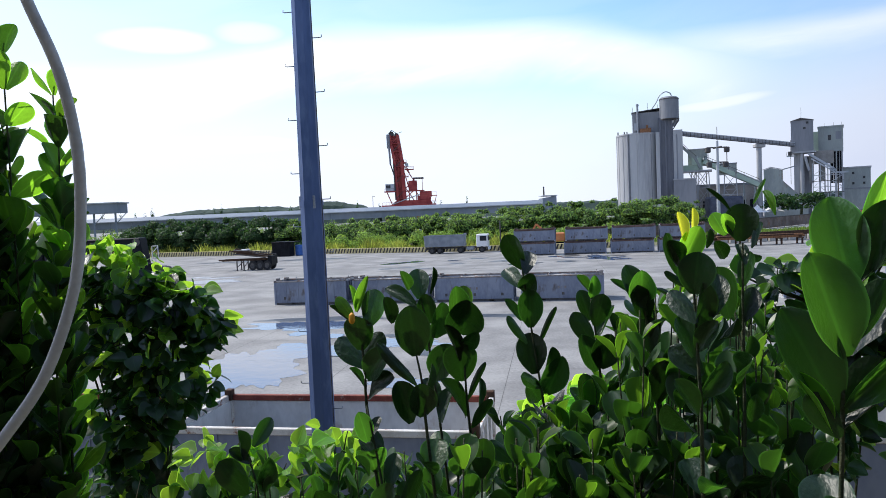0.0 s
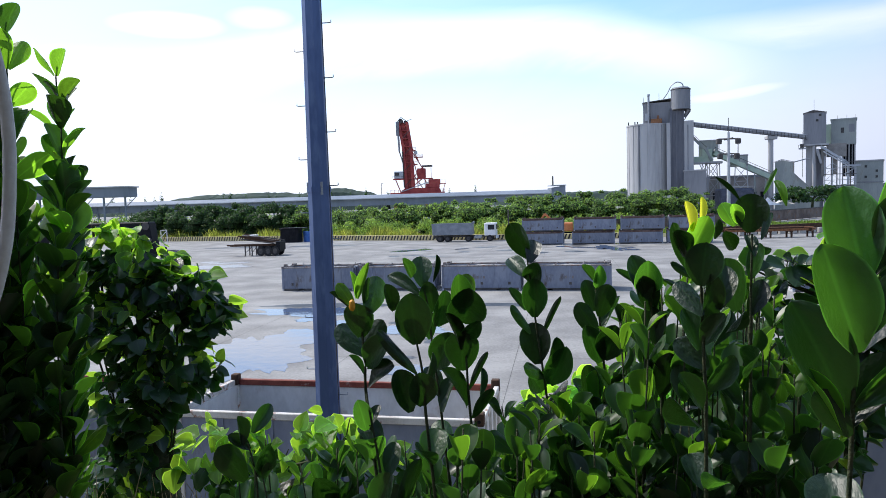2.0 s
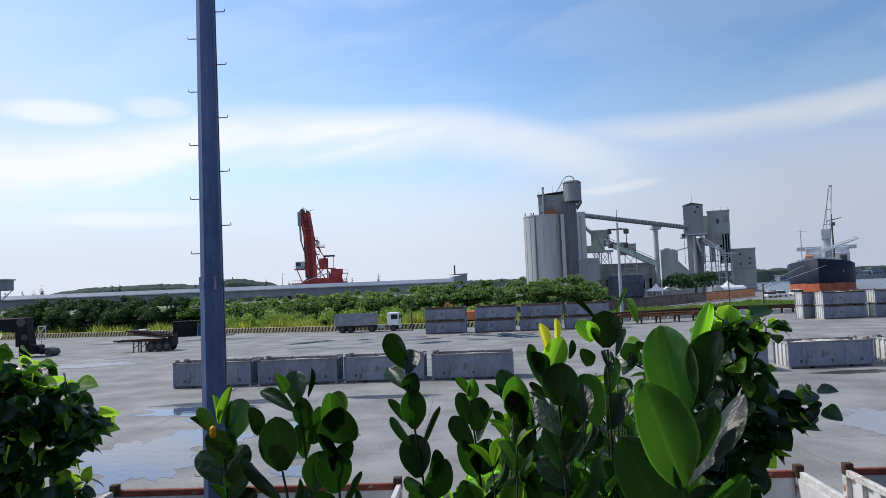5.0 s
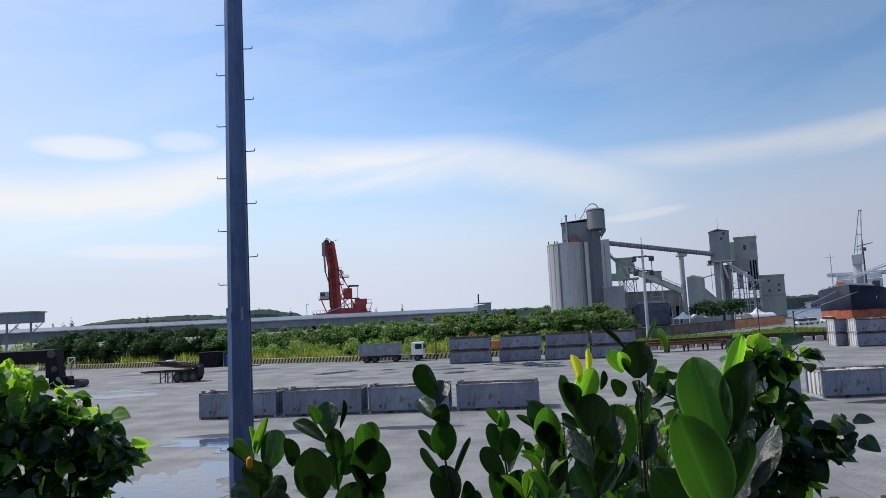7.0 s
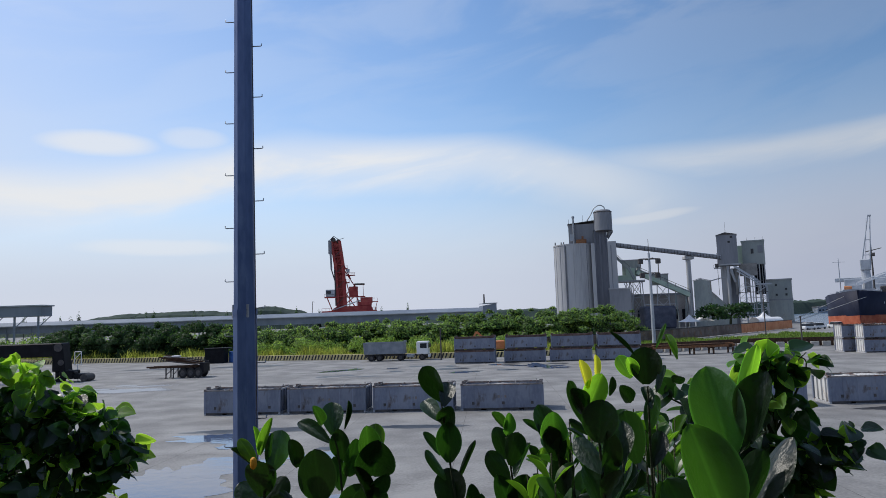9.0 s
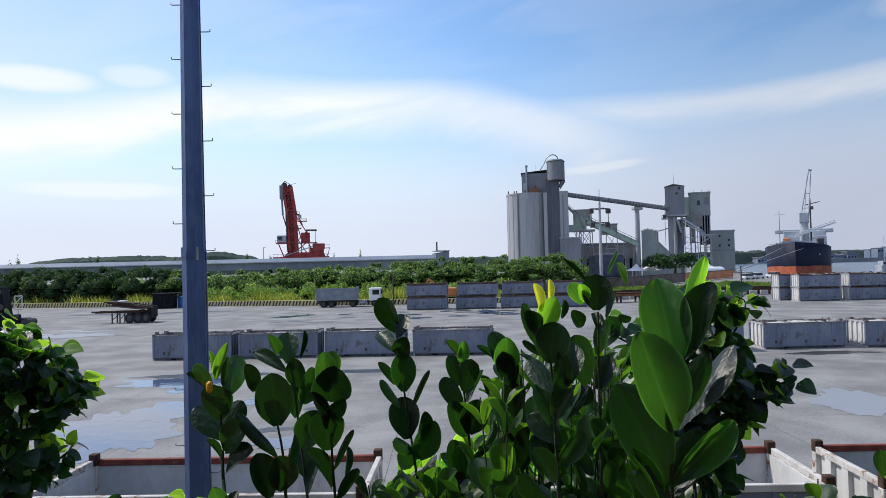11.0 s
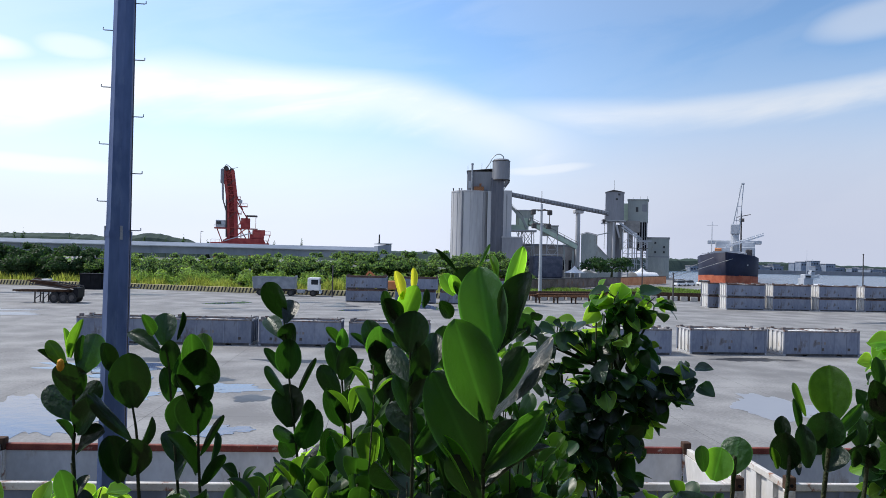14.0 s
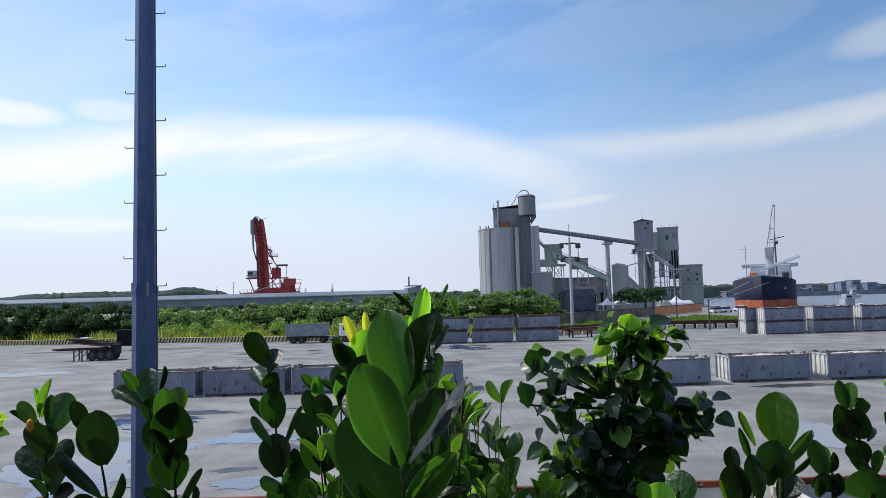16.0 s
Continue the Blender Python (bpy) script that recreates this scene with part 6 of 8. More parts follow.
tagged(mesh_from("scrub_wood", vs, fs, SCRUB_SHADE), "solid dark cores of the scrub, coloured as its inner shade", "scrub", kind="stuff")
front_spots = []
for k in range(120):
    x = rng.uniform(-30, 34)
    edge = np.interp(x, [-30, -3, 16, 34], [141, 131, 127, 126])
    r = rng.choice((0.6, 0.9, 1.2, 1.6)) * rng.uniform(0.8, 1.2)
    front_spots.append((x, edge + rng.uniform(0, 15), rng.uniform(0.2, 2.2), r, r, r * rng.uniform(0.9, 1.5)))
clumps("scrub", front_spots, SCRUB_L, 0.17, 120, 25, "pale young bushes in front of the scrub", "scrub")
far_spots = [(x + rng.uniform(-3, 3), 205 + rng.uniform(-12, 12), 0, rng.uniform(2.5, 4.5), 3, rng.uniform(3.5, 6.0)) for x in range(-170, 62, 3)]
clumps("scrub", far_spots, SCRUB_B, 0.30, 26, 6, "green scrub in front of the conveyor shed", "scrub")


def blades(name, pts, spread, n, high, material, seed, label):
    r = np.random.default_rng(seed)
    V, F = [], []
    pts = np.array(pts, float)
    seg = np.linalg.norm(np.diff(pts, axis=0), axis=1)
    cum = np.concatenate([[0], np.cumsum(seg)])
    s = r.random(n) * cum[-1]
    x = np.interp(s, cum, pts[:, 0]) + 0 * s
    y = np.interp(s, cum, pts[:, 1]) + spread * r.random(n)
    h = high * (0.4 + 0.8 * r.random(n)) * (0.7 + 0.5 * np.sin(s * 0.7) * np.sin(s * 0.23))
    a = r.random(n) * np.pi
    dx, dy = 0.16 * np.cos(a), 0.16 * np.sin(a)
    lx, ly = r.normal(size=n) * 0.3 * h, r.normal(size=n) * 0.3 * h
    for i in range(n):
        V += [(x[i] - dx[i], y[i] - dy[i], 0.02), (x[i] + dx[i], y[i] + dy[i], 0.02), (x[i] + lx[i], y[i] + ly[i], 0.02 + h[i])]
        F.append((3 * i, 3 * i + 1, 3 * i + 2))
    return tagged(mesh_from(name, V, F, material), label, "grass", kind="stuff")


blades("grass", [(-100, 160), (-62, 151), (-28, 137), (-3, 124.5), (14, 118), (34, 113)], 14, 26000, 2.3, GRASS, 7, "tall yellow-green grass behind the barrier")
blades("grass", [(38, 112), (64, 117.5), (77, 112.5), (100, 130)], 34, 30000, 0.85, VERGE, 8, "bright green grass on the verge")
tree_spots = [(118 + rng.uniform(-6, 12), 236 + rng.uniform(-4, 4), rng.uniform(3, 6.5), 2.6, 2.2, rng.uniform(1.6, 3)) for _ in range(16)]
tr = thing("shade_tree", pose(123, 237, 0), "spreading dark green tree by the silos", "tree")
tr_bm = rods(((0, 0, 0), (0.3, 0, 4.0), 0.5, 0.35, 8), ((0.3, 0, 4), (-4, 0, 6.5), 0.3, 0.12, 6), ((0.3, 0, 4), (4.5, 1, 6.6), 0.3, 0.12, 6), ((0.3, 0, 4), (1, -2, 7), 0.25, 0.1, 6))
part("trunk", tr_bm, BARK, tr)
crown = clumps("crown", [(x - 123, y - 237, z, a, b, c) for x, y, z, a, b, c in tree_spots], HEDGE, 0.5, 22, 9, "dark green crown", "tree")
crown.parent = tr
for key in ("category", "kind"):
    del crown[key]
for k in range(26):
    x, y = -330 + 14 * k + rng.uniform(-9, 9), 560 + rng.uniform(-40, 40)
    h = rng.uniform(15.0, 19.0)
    ft = thing("far_tree", pose(x, y, 0), "dark casuarina standing up from the skyline", "tree", "trees on the skyline")
    part("trunk", rods(((0, 0, 0), (0, 0, h * 0.8), 0.3, 0.1, 5)), BARK, ft)
    cr = clumps("crown", [(0, 0, h * 0.35, 1.5, 1.5, h * 0.65), (rng.uniform(-1, 1), 0, h * 0.5, 1.3, 1.2, h * 0.4)], HEDGE, 0.55, 7, 30 + k, "dark feathery crown", "tree")
    cr.parent = ft
    for key in ("category", "kind"):
        del cr[key]

# ---- foreground shrubs ----
def leaf_mesh(name, material, width, cup, curl, seed, heart=False):
    """A leaf along +y, one unit long, with a folded midrib, a cupped blade and a slightly wavy rim."""
    r = random.Random(seed)
    rows, cols = 11, 6
    V, F = [], []
    for i in range(rows + 1):
        t = 1 - (1 - i / rows) ** 1.6  # closer rows towards the tip
        if heart:
            w = width * 1.12 * (math.sin(math.pi * min(1, t ** 0.62)) ** 0.75) * (1 - 0.25 * t)
        else:
            # widest above the middle, narrowing to the stalk, with a round tip
            u = 2 * min(1.0, 0.015 + 0.985 * t ** 1.38) - 1
            w = width * max(0.0, 1 - abs(u) ** 2.2) ** 0.58
        for j in range(cols + 1):
            s = 2 * j / cols - 1
            x = w * s
            y = t + (-0.22 * abs(s) ** 1.5 * (1 - t) ** 3 if heart else 0)
            z = cup * (x * x) * 2.2 + 0.035 * abs(s) * (1 if abs(s) > 0.1 else 0) * w * 4 - curl * t * t + 0.012 * math.sin(9 * t + 5 * s + seed)
            V.append((x, y, z))
    for i in range(rows):
        for j in range(cols):
            a = i * (cols + 1) + j
            F.append((a, a + 1, a + cols + 2, a + cols + 1))
    me = bpy.data.meshes.new(name)
    me.from_pydata(V, [], F)
    me.materials.append(material)
    me.polygons.foreach_set("use_smooth", [True] * len(me.polygons))
    rib = me.attributes.new("rib", "FLOAT", "POINT")
    rib.data.foreach_set("value", [abs(2 * (i % (cols + 1)) / cols - 1) for i in range(len(V))])
    me.update()
    return me


LEAVES = {}
for key, material in (("g", LEAF_G), ("b", LEAF_M), ("B", LEAF_B), ("y", LEAF_B), ("Y", LEAF_Y)):
    LEAVES[key] = [leaf_mesh("leaf", material, 0.5, c, u, k) for k, (c, u) in enumerate(((0.36, 0.10), (-0.28, 0.14), (0.50, -0.10), (0.20, 0.20)))]
VLEAVES = [leaf_mesh("vine_leaf", m, 0.54, c, u, k, True) for k, (m, c, u) in enumerate(((VINE_SHADE, 0.1, 0.16), (VINE_SHADE, -0.15, 0.22), (VINE_LIT, 0.12, 0.1), (VINE_SHADE, 0.25, 0.05)))]
EYE = Vector((0.08, 0.0, 6.82))
pick = random.Random(8)


def blade_matrix(base, tip, width, roll):
    """The pose of a leaf from base to tip; roll turns it out of the plane that faces the terrace."""
    b, p = Vector(base), Vector(tip)
    y = p - b
    n = y.length
    y.normalize()
    z = EYE - (b + p) / 2
    z = (z - y * z.dot(y)).normalized()
    z = Matrix.Rotation(radians(roll), 3, y) @ z
    x = y.cross(z)
    m = Matrix((x, y, z)).transposed().to_4x4()
    return Matrix.Translation(b) @ m @ Matrix.Diagonal((n * width, n, n * 0.8, 1))


def stalk(bush, r, *pts, leafy=True):
    """A stem of a shrub, from its foot in the bank up through pts."""
    o = bush.matrix_world.translation
    first = Vector(pts[0])
    foot = Vector((first.x + 0.12 * (o.x - first.x), first.y + 0.1 * (o.y - first.y), 5.24))
    line = bend([foot, (foot + first) / 2 + Vector((0.01, 0.02, 0)), *pts], 4)
    bm = bmesh.new()
    tube(bm, [p - o for p in line], r * 1.15, r * 0.5, 7)
    ob = part("stem", bm, BARK, bush)
    if leafy:
        # older pairs of leaves down the lower part of the stem
        g2 = random.Random(int(first.x * 1000) + int(first.y * 1000))
        size = 0.085 if first.y > 0.9 else 0.10
        for k in range(6):
            i = 2 + k
            p, ax, a = line[i], (line[i + 1] - line[i]).normalized(), k * math.pi / 2 + g2.uniform(-0.4, 0.4)
            for h in (0, math.pi):
                side = Vector((math.cos(a + h), math.sin(a + h), 0))
                d = (side * g2.uniform(0.5, 0.9) + ax * g2.uniform(0.6, 1.0)).normalized()
                z = (ax - d * ax.dot(d)).normalized()
                n2 = size * g2.uniform(0.8, 1.2)
                lf = new("leaf", g2.choice(LEAVES[g2.choice("ggb")]))
                lf.parent = ob
                lf.matrix_basis = Matrix.Translation(p - o) @ Matrix((d.cross(z), d, z)).transposed().to_4x4() @ Matrix.Rotation(g2.uniform(-0.6, 0.6), 4, "Y") @ Matrix.Diagonal((n2 * g2.uniform(0.6, 0.8), n2, n2 * 0.8, 1))
    return ob


def leaf(stem, bx, by, bz, tx, ty, tz, width, roll, tone):
    o = stem.parent.matrix_world.translation
    ob = new("leaf", pick.choice(LEAVES[tone]))
    ob.parent = stem
    ob.matrix_basis = Matrix.Translation(-o) @ blade_matrix((bx, by, bz), (tx, ty, tz), width, roll)
    return ob


def sprig(bush, r, pts, pairs, size, seed, tones="gggb", low=0.0, loose=None):
    """A stem with opposite pairs of oval leaves, each pair turned a quarter from the last; loose collects matrices instead."""
    g = random.Random(seed)
    line = bend(pts, 6)
    s = stalk(bush, r, *pts, leafy=False)
    n = len(line) - 1
    for k in range(pairs):
        f = low + (1 - low) * (k + 0.6) / pairs
        i = min(n - 1, int(f * n))
        p = line[i].lerp(line[i + 1], f * n - i)
        ax = (line[i + 1] - line[i]).normalized()
        a = k * math.pi / 2 + g.uniform(-0.35, 0.35)
        for h in (0, math.pi):
            side = Vector((math.cos(a + h), math.sin(a + h), 0))
            d = (side * g.uniform(0.30, 0.80) + ax * g.uniform(0.65, 1.1)).normalized()
            n2 = size * g.uniform(0.75, 1.15) * (0.75 if k > pairs - 2 else 1)
            tip = p + d * n2
            w = g.uniform(0.52, 0.74)
            z = (ax - d * ax.dot(d)).normalized()
            x = d.cross(z)
            m = Matrix.Translation(p + side * r) @ Matrix((x, d, z)).transposed().to_4x4() @ Matrix.Rotation(g.uniform(-0.6, 0.6), 4, "Y") @ Matrix.Diagonal((n2 * w, n2, n2 * 0.8, 1))
            tone = "B" if (k > pairs - 2 and g.random() < 0.3) else g.choice(tones)
            if loose is not None:
                loose.append((m, tone))
            else:
                o = bush.matrix_world.translation
                ob = new("leaf", g.choice(LEAVES[tone]))
                ob.parent = s
                ob.matrix_basis = Matrix.Translation(-o) @ m
    return s


def foliage(bush, loose, name="foliage", meshes=None, label=""):
    """The smaller leaves behind, joined into one mesh of many leaves, one for each tone."""
    o = bush.matrix_world.translation
    by = {}
    for m, tone in loose:
        by.setdefault(tone, []).append(m)
    for tone, ms in by.items():
        src = (meshes or LEAVES)[tone]
        V, F, base = [], [], 0
        for i, m in enumerate(ms):
            me = src[i % len(src)]
            co = np.empty(len(me.vertices) * 3, np.float32)
            me.vertices.foreach_get("co", co)
            co = co.reshape(-1, 3)
            a = np.array(m)
            V.append(co @ a[:3, :3].T + a[:3, 3] - np.array(o))
            F.extend(tuple(v + base for v in p.vertices) for p in me.polygons)
            base += len(co)
        ob = mesh_from(name, np.concatenate(V).tolist(), F, src[0].materials[0], True)
        rib = ob.data.attributes.new("rib", "FLOAT", "POINT")
        rib.data.foreach_set("value", [abs(2 * (i % 7) / 6 - 1) for i in range(base)])
        ob.parent = bush
        tagged(ob, label, kind="stuff")


main_bush = thing("shrub", pose(0.45, 1.6, 5.24), "tall shrub with thick oval dark green leaves", "shrub", "shrubs on the bank")
s = stalk(main_bush, 0.0042, (-0.185, 1.551, 6.322), (-0.188, 1.548, 6.449), (-0.194, 1.547, 6.533), (-0.201, 1.546, 6.576))
leaf(s, -0.206, 1.535, 6.572, -0.242, 1.545, 6.625, .45, 10, "y")
leaf(s, -0.202, 1.540, 6.589, -0.214, 1.545, 6.649, .2, 20, "y")
leaf(s, -0.200, 1.551, 6.587, -0.172, 1.484, 6.663, .2, -20, "y")
leaf(s, -0.169, 1.518, 6.559, -0.152, 1.557, 6.638, .62, 8, "b")
leaf(s, -0.183, 1.532, 6.569, -0.162, 1.500, 6.635, .28, 50, "g")
leaf(s, -0.203, 1.570, 6.545, -0.255, 1.541, 6.607, .25, 40, "g")
leaf(s, -0.120, 1.547, 6.558, -0.130, 1.517, 6.620, .5, 20, "g")
leaf(s, -0.195, 1.554, 6.499, -0.197, 1.500, 6.577, .7, -20, "g")
leaf(s, -0.190, 1.554, 6.457, -0.247, 1.581, 6.530, .6, 25, "g")
leaf(s, -0.188, 1.549, 6.470, -0.148, 1.549, 6.539, .6, -25, "g")
leaf(s, -0.186, 1.556, 6.432, -0.141, 1.483, 6.508, .5, -30, "g")
leaf(s, -0.193, 1.562, 6.413, -0.220, 1.551, 6.462, .4, 60, "g")
leaf(s, -0.181, 1.539, 6.393, -0.131, 1.480, 6.456, .6, -65, "g")
s = stalk(main_bush, 0.0042, (-0.144, 1.497, 6.071), (-0.160, 1.508, 6.226), (-0.184, 1.517, 6.381))
leaf(s, -0.188, 1.527, 6.296, -0.197, 1.499, 6.367, .55, 10, "b")
leaf(s, -0.179, 1.522, 6.307, -0.162, 1.546, 6.350, .5, -30, "g")
leaf(s, -0.173, 1.519, 6.262, -0.204, 1.539, 6.304, .5, 30, "g")
leaf(s, -0.141, 1.504, 6.198, -0.127, 1.537, 6.267, .52, -10, "g")
leaf(s, -0.126, 1.502, 6.117, -0.064, 1.557, 6.213, .38, 40, "g")
leaf(s, -0.170, 1.515, 6.122, -0.143, 1.456, 6.217, .5, -30, "g")
leaf(s, -0.183, 1.487, 6.233, -0.204, 1.464, 6.287, .4, 50, "g")
s = stalk(main_bush, 0.0042, (-0.053, 1.490, 6.332), (-0.058, 1.487, 6.433), (-0.068, 1.487, 6.497))
leaf(s, -0.070, 1.508, 6.490, -0.076, 1.468, 6.599, .68, 0, "g")
leaf(s, -0.071, 1.496, 6.427, -0.140, 1.469, 6.532, .25, 35, "g")
leaf(s, -0.059, 1.490, 6.359, -0.061, 1.466, 6.435, .8, 10, "g")
leaf(s, -0.086, 1.489, 6.346, -0.114, 1.495, 6.439, .6, 10, "g")
leaf(s, -0.062, 1.493, 6.396, -0.026, 1.508, 6.467, .3, 50, "g")
s = stalk(main_bush, 0.0042, (-0.029, 1.898, 6.219), (-0.047, 1.895, 6.400), (-0.055, 1.893, 6.506), (-0.067, 1.893, 6.567))
leaf(s, -0.071, 1.904, 6.566, -0.073, 1.930, 6.651, .66, 0, "g")
leaf(s, -0.079, 1.916, 6.544, -0.169, 1.957, 6.605, .35, 20, "g")
leaf(s, -0.098, 1.907, 6.593, -0.112, 1.843, 6.648, .35, 20, "b")
leaf(s, -0.040, 1.908, 6.579, -0.031, 1.927, 6.651, .2, 20, "g")
leaf(s, -0.042, 1.914, 6.495, -0.055, 1.884, 6.580, .6, -15, "g")
leaf(s, -0.032, 1.903, 6.456, -0.005, 1.832, 6.558, .5, 20, "g")
leaf(s, -0.054, 1.915, 6.419, -0.063, 1.889, 6.507, .5, 20, "g")
leaf(s, -0.040, 1.883, 6.344, -0.001, 1.817, 6.444, .6, -20, "g")
leaf(s, -0.035, 1.918, 6.259, -0.066, 1.947, 6.336, .6, 20, "g")
leaf(s, -0.025, 1.874, 6.226, 0.010, 1.909, 6.319, .5, -50, "g")
s = stalk(main_bush, 0.0042, (0.046, 1.676, 6.284), (0.041, 1.674, 6.392), (0.037, 1.671, 6.489))
leaf(s, 0.028, 1.667, 6.538, 0.024, 1.618, 6.633, .5, 10, "b")
leaf(s, 0.041, 1.658, 6.552, 0.046, 1.682, 6.624, .62, 0, "B")
leaf(s, 0.038, 1.689, 6.500, 0.050, 1.603, 6.589, .75, 0, "g")
leaf(s, 0.037, 1.678, 6.469, 0.067, 1.603, 6.509, .45, 20, "g")
leaf(s, 0.031, 1.687, 6.385, 0.030, 1.642, 6.481, .8, 0, "g")
leaf(s, 0.044, 1.694, 6.335, 0.098, 1.702, 6.423, .2, 30, "g")
leaf(s, 0.071, 1.671, 6.322, 0.081, 1.708, 6.388, .25, 30, "g")
leaf(s, 0.028, 1.665, 6.441, 0.001, 1.617, 6.537, .3, 40, "g")
leaf(s, 0.038, 1.683, 6.296, 0.001, 1.617, 6.409, .4, 60, "g")
leaf(s, 0.051, 1.660, 6.276, 0.104, 1.641, 6.344, .4, 40, "g")
s = stalk(main_bush, 0.0042, (0.289, 2.044, 6.120), (0.270, 2.041, 6.304), (0.251, 2.039, 6.454), (0.234, 2.037, 6.605), (0.228, 2.038, 6.638))
leaf(s, 0.233, 2.044, 6.626, 0.184, 1.981, 6.724, .5, 10, "g")
leaf(s, 0.236, 2.008, 6.613, 0.260, 2.064, 6.683, .52, 0, "g")
leaf(s, 0.227, 2.028, 6.570, 0.181, 2.093, 6.631, .5, 10, "g")
leaf(s, 0.243, 2.063, 6.548, 0.260, 2.000, 6.619, .6, -10, "g")
leaf(s, 0.250, 2.037, 6.451, 0.248, 2.023, 6.570, .62, 0, "g")
leaf(s, 0.225, 2.053, 6.470, 0.183, 2.047, 6.539, .35, 20, "g")
leaf(s, 0.238, 2.047, 6.400, 0.188, 2.051, 6.488, .32, 30, "g")
leaf(s, 0.273, 2.065, 6.390, 0.325, 2.009, 6.506, .14, 20, "g")
leaf(s, 0.257, 2.039, 6.311, 0.245, 2.056, 6.432, .74, 0, "g")
leaf(s, 0.290, 2.020, 6.321, 0.302, 1.989, 6.404, .5, 30, "g")
leaf(s, 0.273, 2.073, 6.220, 0.231, 2.036, 6.290, .8, 10, "g")
leaf(s, 0.290, 2.042, 6.249, 0.323, 1.947, 6.363, .5, 10, "g")
leaf(s, 0.269, 2.040, 6.168, 0.332, 2.026, 6.268, .4, -60, "g")
leaf(s, 0.254, 2.019, 6.163, 0.224, 2.053, 6.200, .8, 10, "g")
leaf(s, 0.277, 2.049, 6.268, 0.219, 1.975, 6.323, .4, 30, "g")
s = stalk(main_bush, 0.0042, (0.395, 1.725, 6.217), (0.382, 1.722, 6.375), (0.371, 1.720, 6.504), (0.363, 1.719, 6.569))
leaf(s, 0.364, 1.725, 6.590, 0.325, 1.707, 6.633, .4, 20, "b")
leaf(s, 0.368, 1.728, 6.572, 0.366, 1.686, 6.637, .4, 10, "b")
leaf(s, 0.362, 1.733, 6.514, 0.341, 1.737, 6.592, .55, 10, "g")
leaf(s, 0.366, 1.695, 6.506, 0.380, 1.651, 6.585, .55, 0, "g")
leaf(s, 0.382, 1.728, 6.471, 0.433, 1.748, 6.544, .5, -55, "g")
leaf(s, 0.365, 1.710, 6.454, 0.318, 1.710, 6.539, .5, 10, "g")
leaf(s, 0.374, 1.728, 6.386, 0.334, 1.693, 6.483, .5, 10, "g")
leaf(s, 0.380, 1.715, 6.396, 0.403, 1.679, 6.491, .66, 0, "g")
leaf(s, 0.355, 1.724, 6.274, 0.338, 1.728, 6.383, .5, 10, "g")
leaf(s, 0.365, 1.718, 6.275, 0.362, 1.698, 6.371, .65, 0, "B")
leaf(s, 0.414, 1.734, 6.282, 0.401, 1.650, 6.385, .7, 10, "g")
leaf(s, 0.417, 1.720, 6.357, 0.450, 1.722, 6.422, .35, 55, "g")
leaf(s, 0.358, 1.722, 6.221, 0.350, 1.685, 6.303, .8, 0, "g")
leaf(s, 0.433, 1.733, 6.255, 0.430, 1.671, 6.318, .3, 40, "g")
s = stalk(main_bush, 0.0042, (0.470, 1.544, 6.336), (0.460, 1.543, 6.441), (0.448, 1.541, 6.545), (0.441, 1.541, 6.591))
leaf(s, 0.438, 1.527, 6.571, 0.406, 1.526, 6.667, .5, 10, "g")
leaf(s, 0.442, 1.551, 6.580, 0.426, 1.487, 6.665, .55, 0, "b")
leaf(s, 0.423, 1.536, 6.599, 0.372, 1.523, 6.639, .25, 20, "g")
leaf(s, 0.454, 1.557, 6.540, 0.459, 1.518, 6.606, .5, 50, "g")
leaf(s, 0.457, 1.557, 6.542, 0.417, 1.497, 6.617, .5, 20, "g")
leaf(s, 0.456, 1.534, 6.471, 0.446, 1.545, 6.552, .6, 0, "g")
leaf(s, 0.471, 1.558, 6.465, 0.472, 1.520, 6.535, .4, 40, "g")
leaf(s, 0.460, 1.530, 6.415, 0.392, 1.501, 6.504, .2, 30, "g")
leaf(s, 0.470, 1.545, 6.349, 0.477, 1.494, 6.451, .5, 20, "g")
leaf(s, 0.460, 1.561, 6.332, 0.442, 1.571, 6.396, .6, 20, "g")
s = stalk(main_bush, 0.0042, (0.456, 1.240, 6.373), (0.452, 1.237, 6.500), (0.448, 1.234, 6.596), (0.442, 1.232, 6.691))
leaf(s, 0.427, 1.221, 6.732, 0.408, 1.206, 6.786, .32, 20, "Y")
leaf(s, 0.449, 1.241, 6.747, 0.448, 1.230, 6.790, .3, 20, "Y")
leaf(s, 0.435, 1.245, 6.699, 0.448, 1.205, 6.756, .6, 0, "B")
leaf(s, 0.440, 1.220, 6.638, 0.445, 1.203, 6.711, .86, 0, "g")
leaf(s, 0.427, 1.247, 6.688, 0.387, 1.211, 6.736, .5, 20, "g")
leaf(s, 0.439, 1.228, 6.647, 0.394, 1.224, 6.681, .3, 30, "g")
leaf(s, 0.466, 1.223, 6.718, 0.470, 1.207, 6.750, .4, 30, "g")
leaf(s, 0.428, 1.252, 6.663, 0.395, 1.200, 6.745, .25, 30, "g")
leaf(s, 0.442, 1.216, 6.586, 0.415, 1.267, 6.645, .5, 20, "g")
leaf(s, 0.464, 1.250, 6.484, 0.415, 1.274, 6.536, .62, 10, "g")
leaf(s, 0.473, 1.227, 6.594, 0.500, 1.251, 6.672, .5, 10, "g")
leaf(s, 0.454, 1.251, 6.561, 0.461, 1.196, 6.653, .4, 40, "g")
leaf(s, 0.447, 1.247, 6.519, 0.428, 1.257, 6.593, .5, 20, "g")
leaf(s, 0.461, 1.243, 6.445, 0.499, 1.219, 6.512, .5, 20, "g")
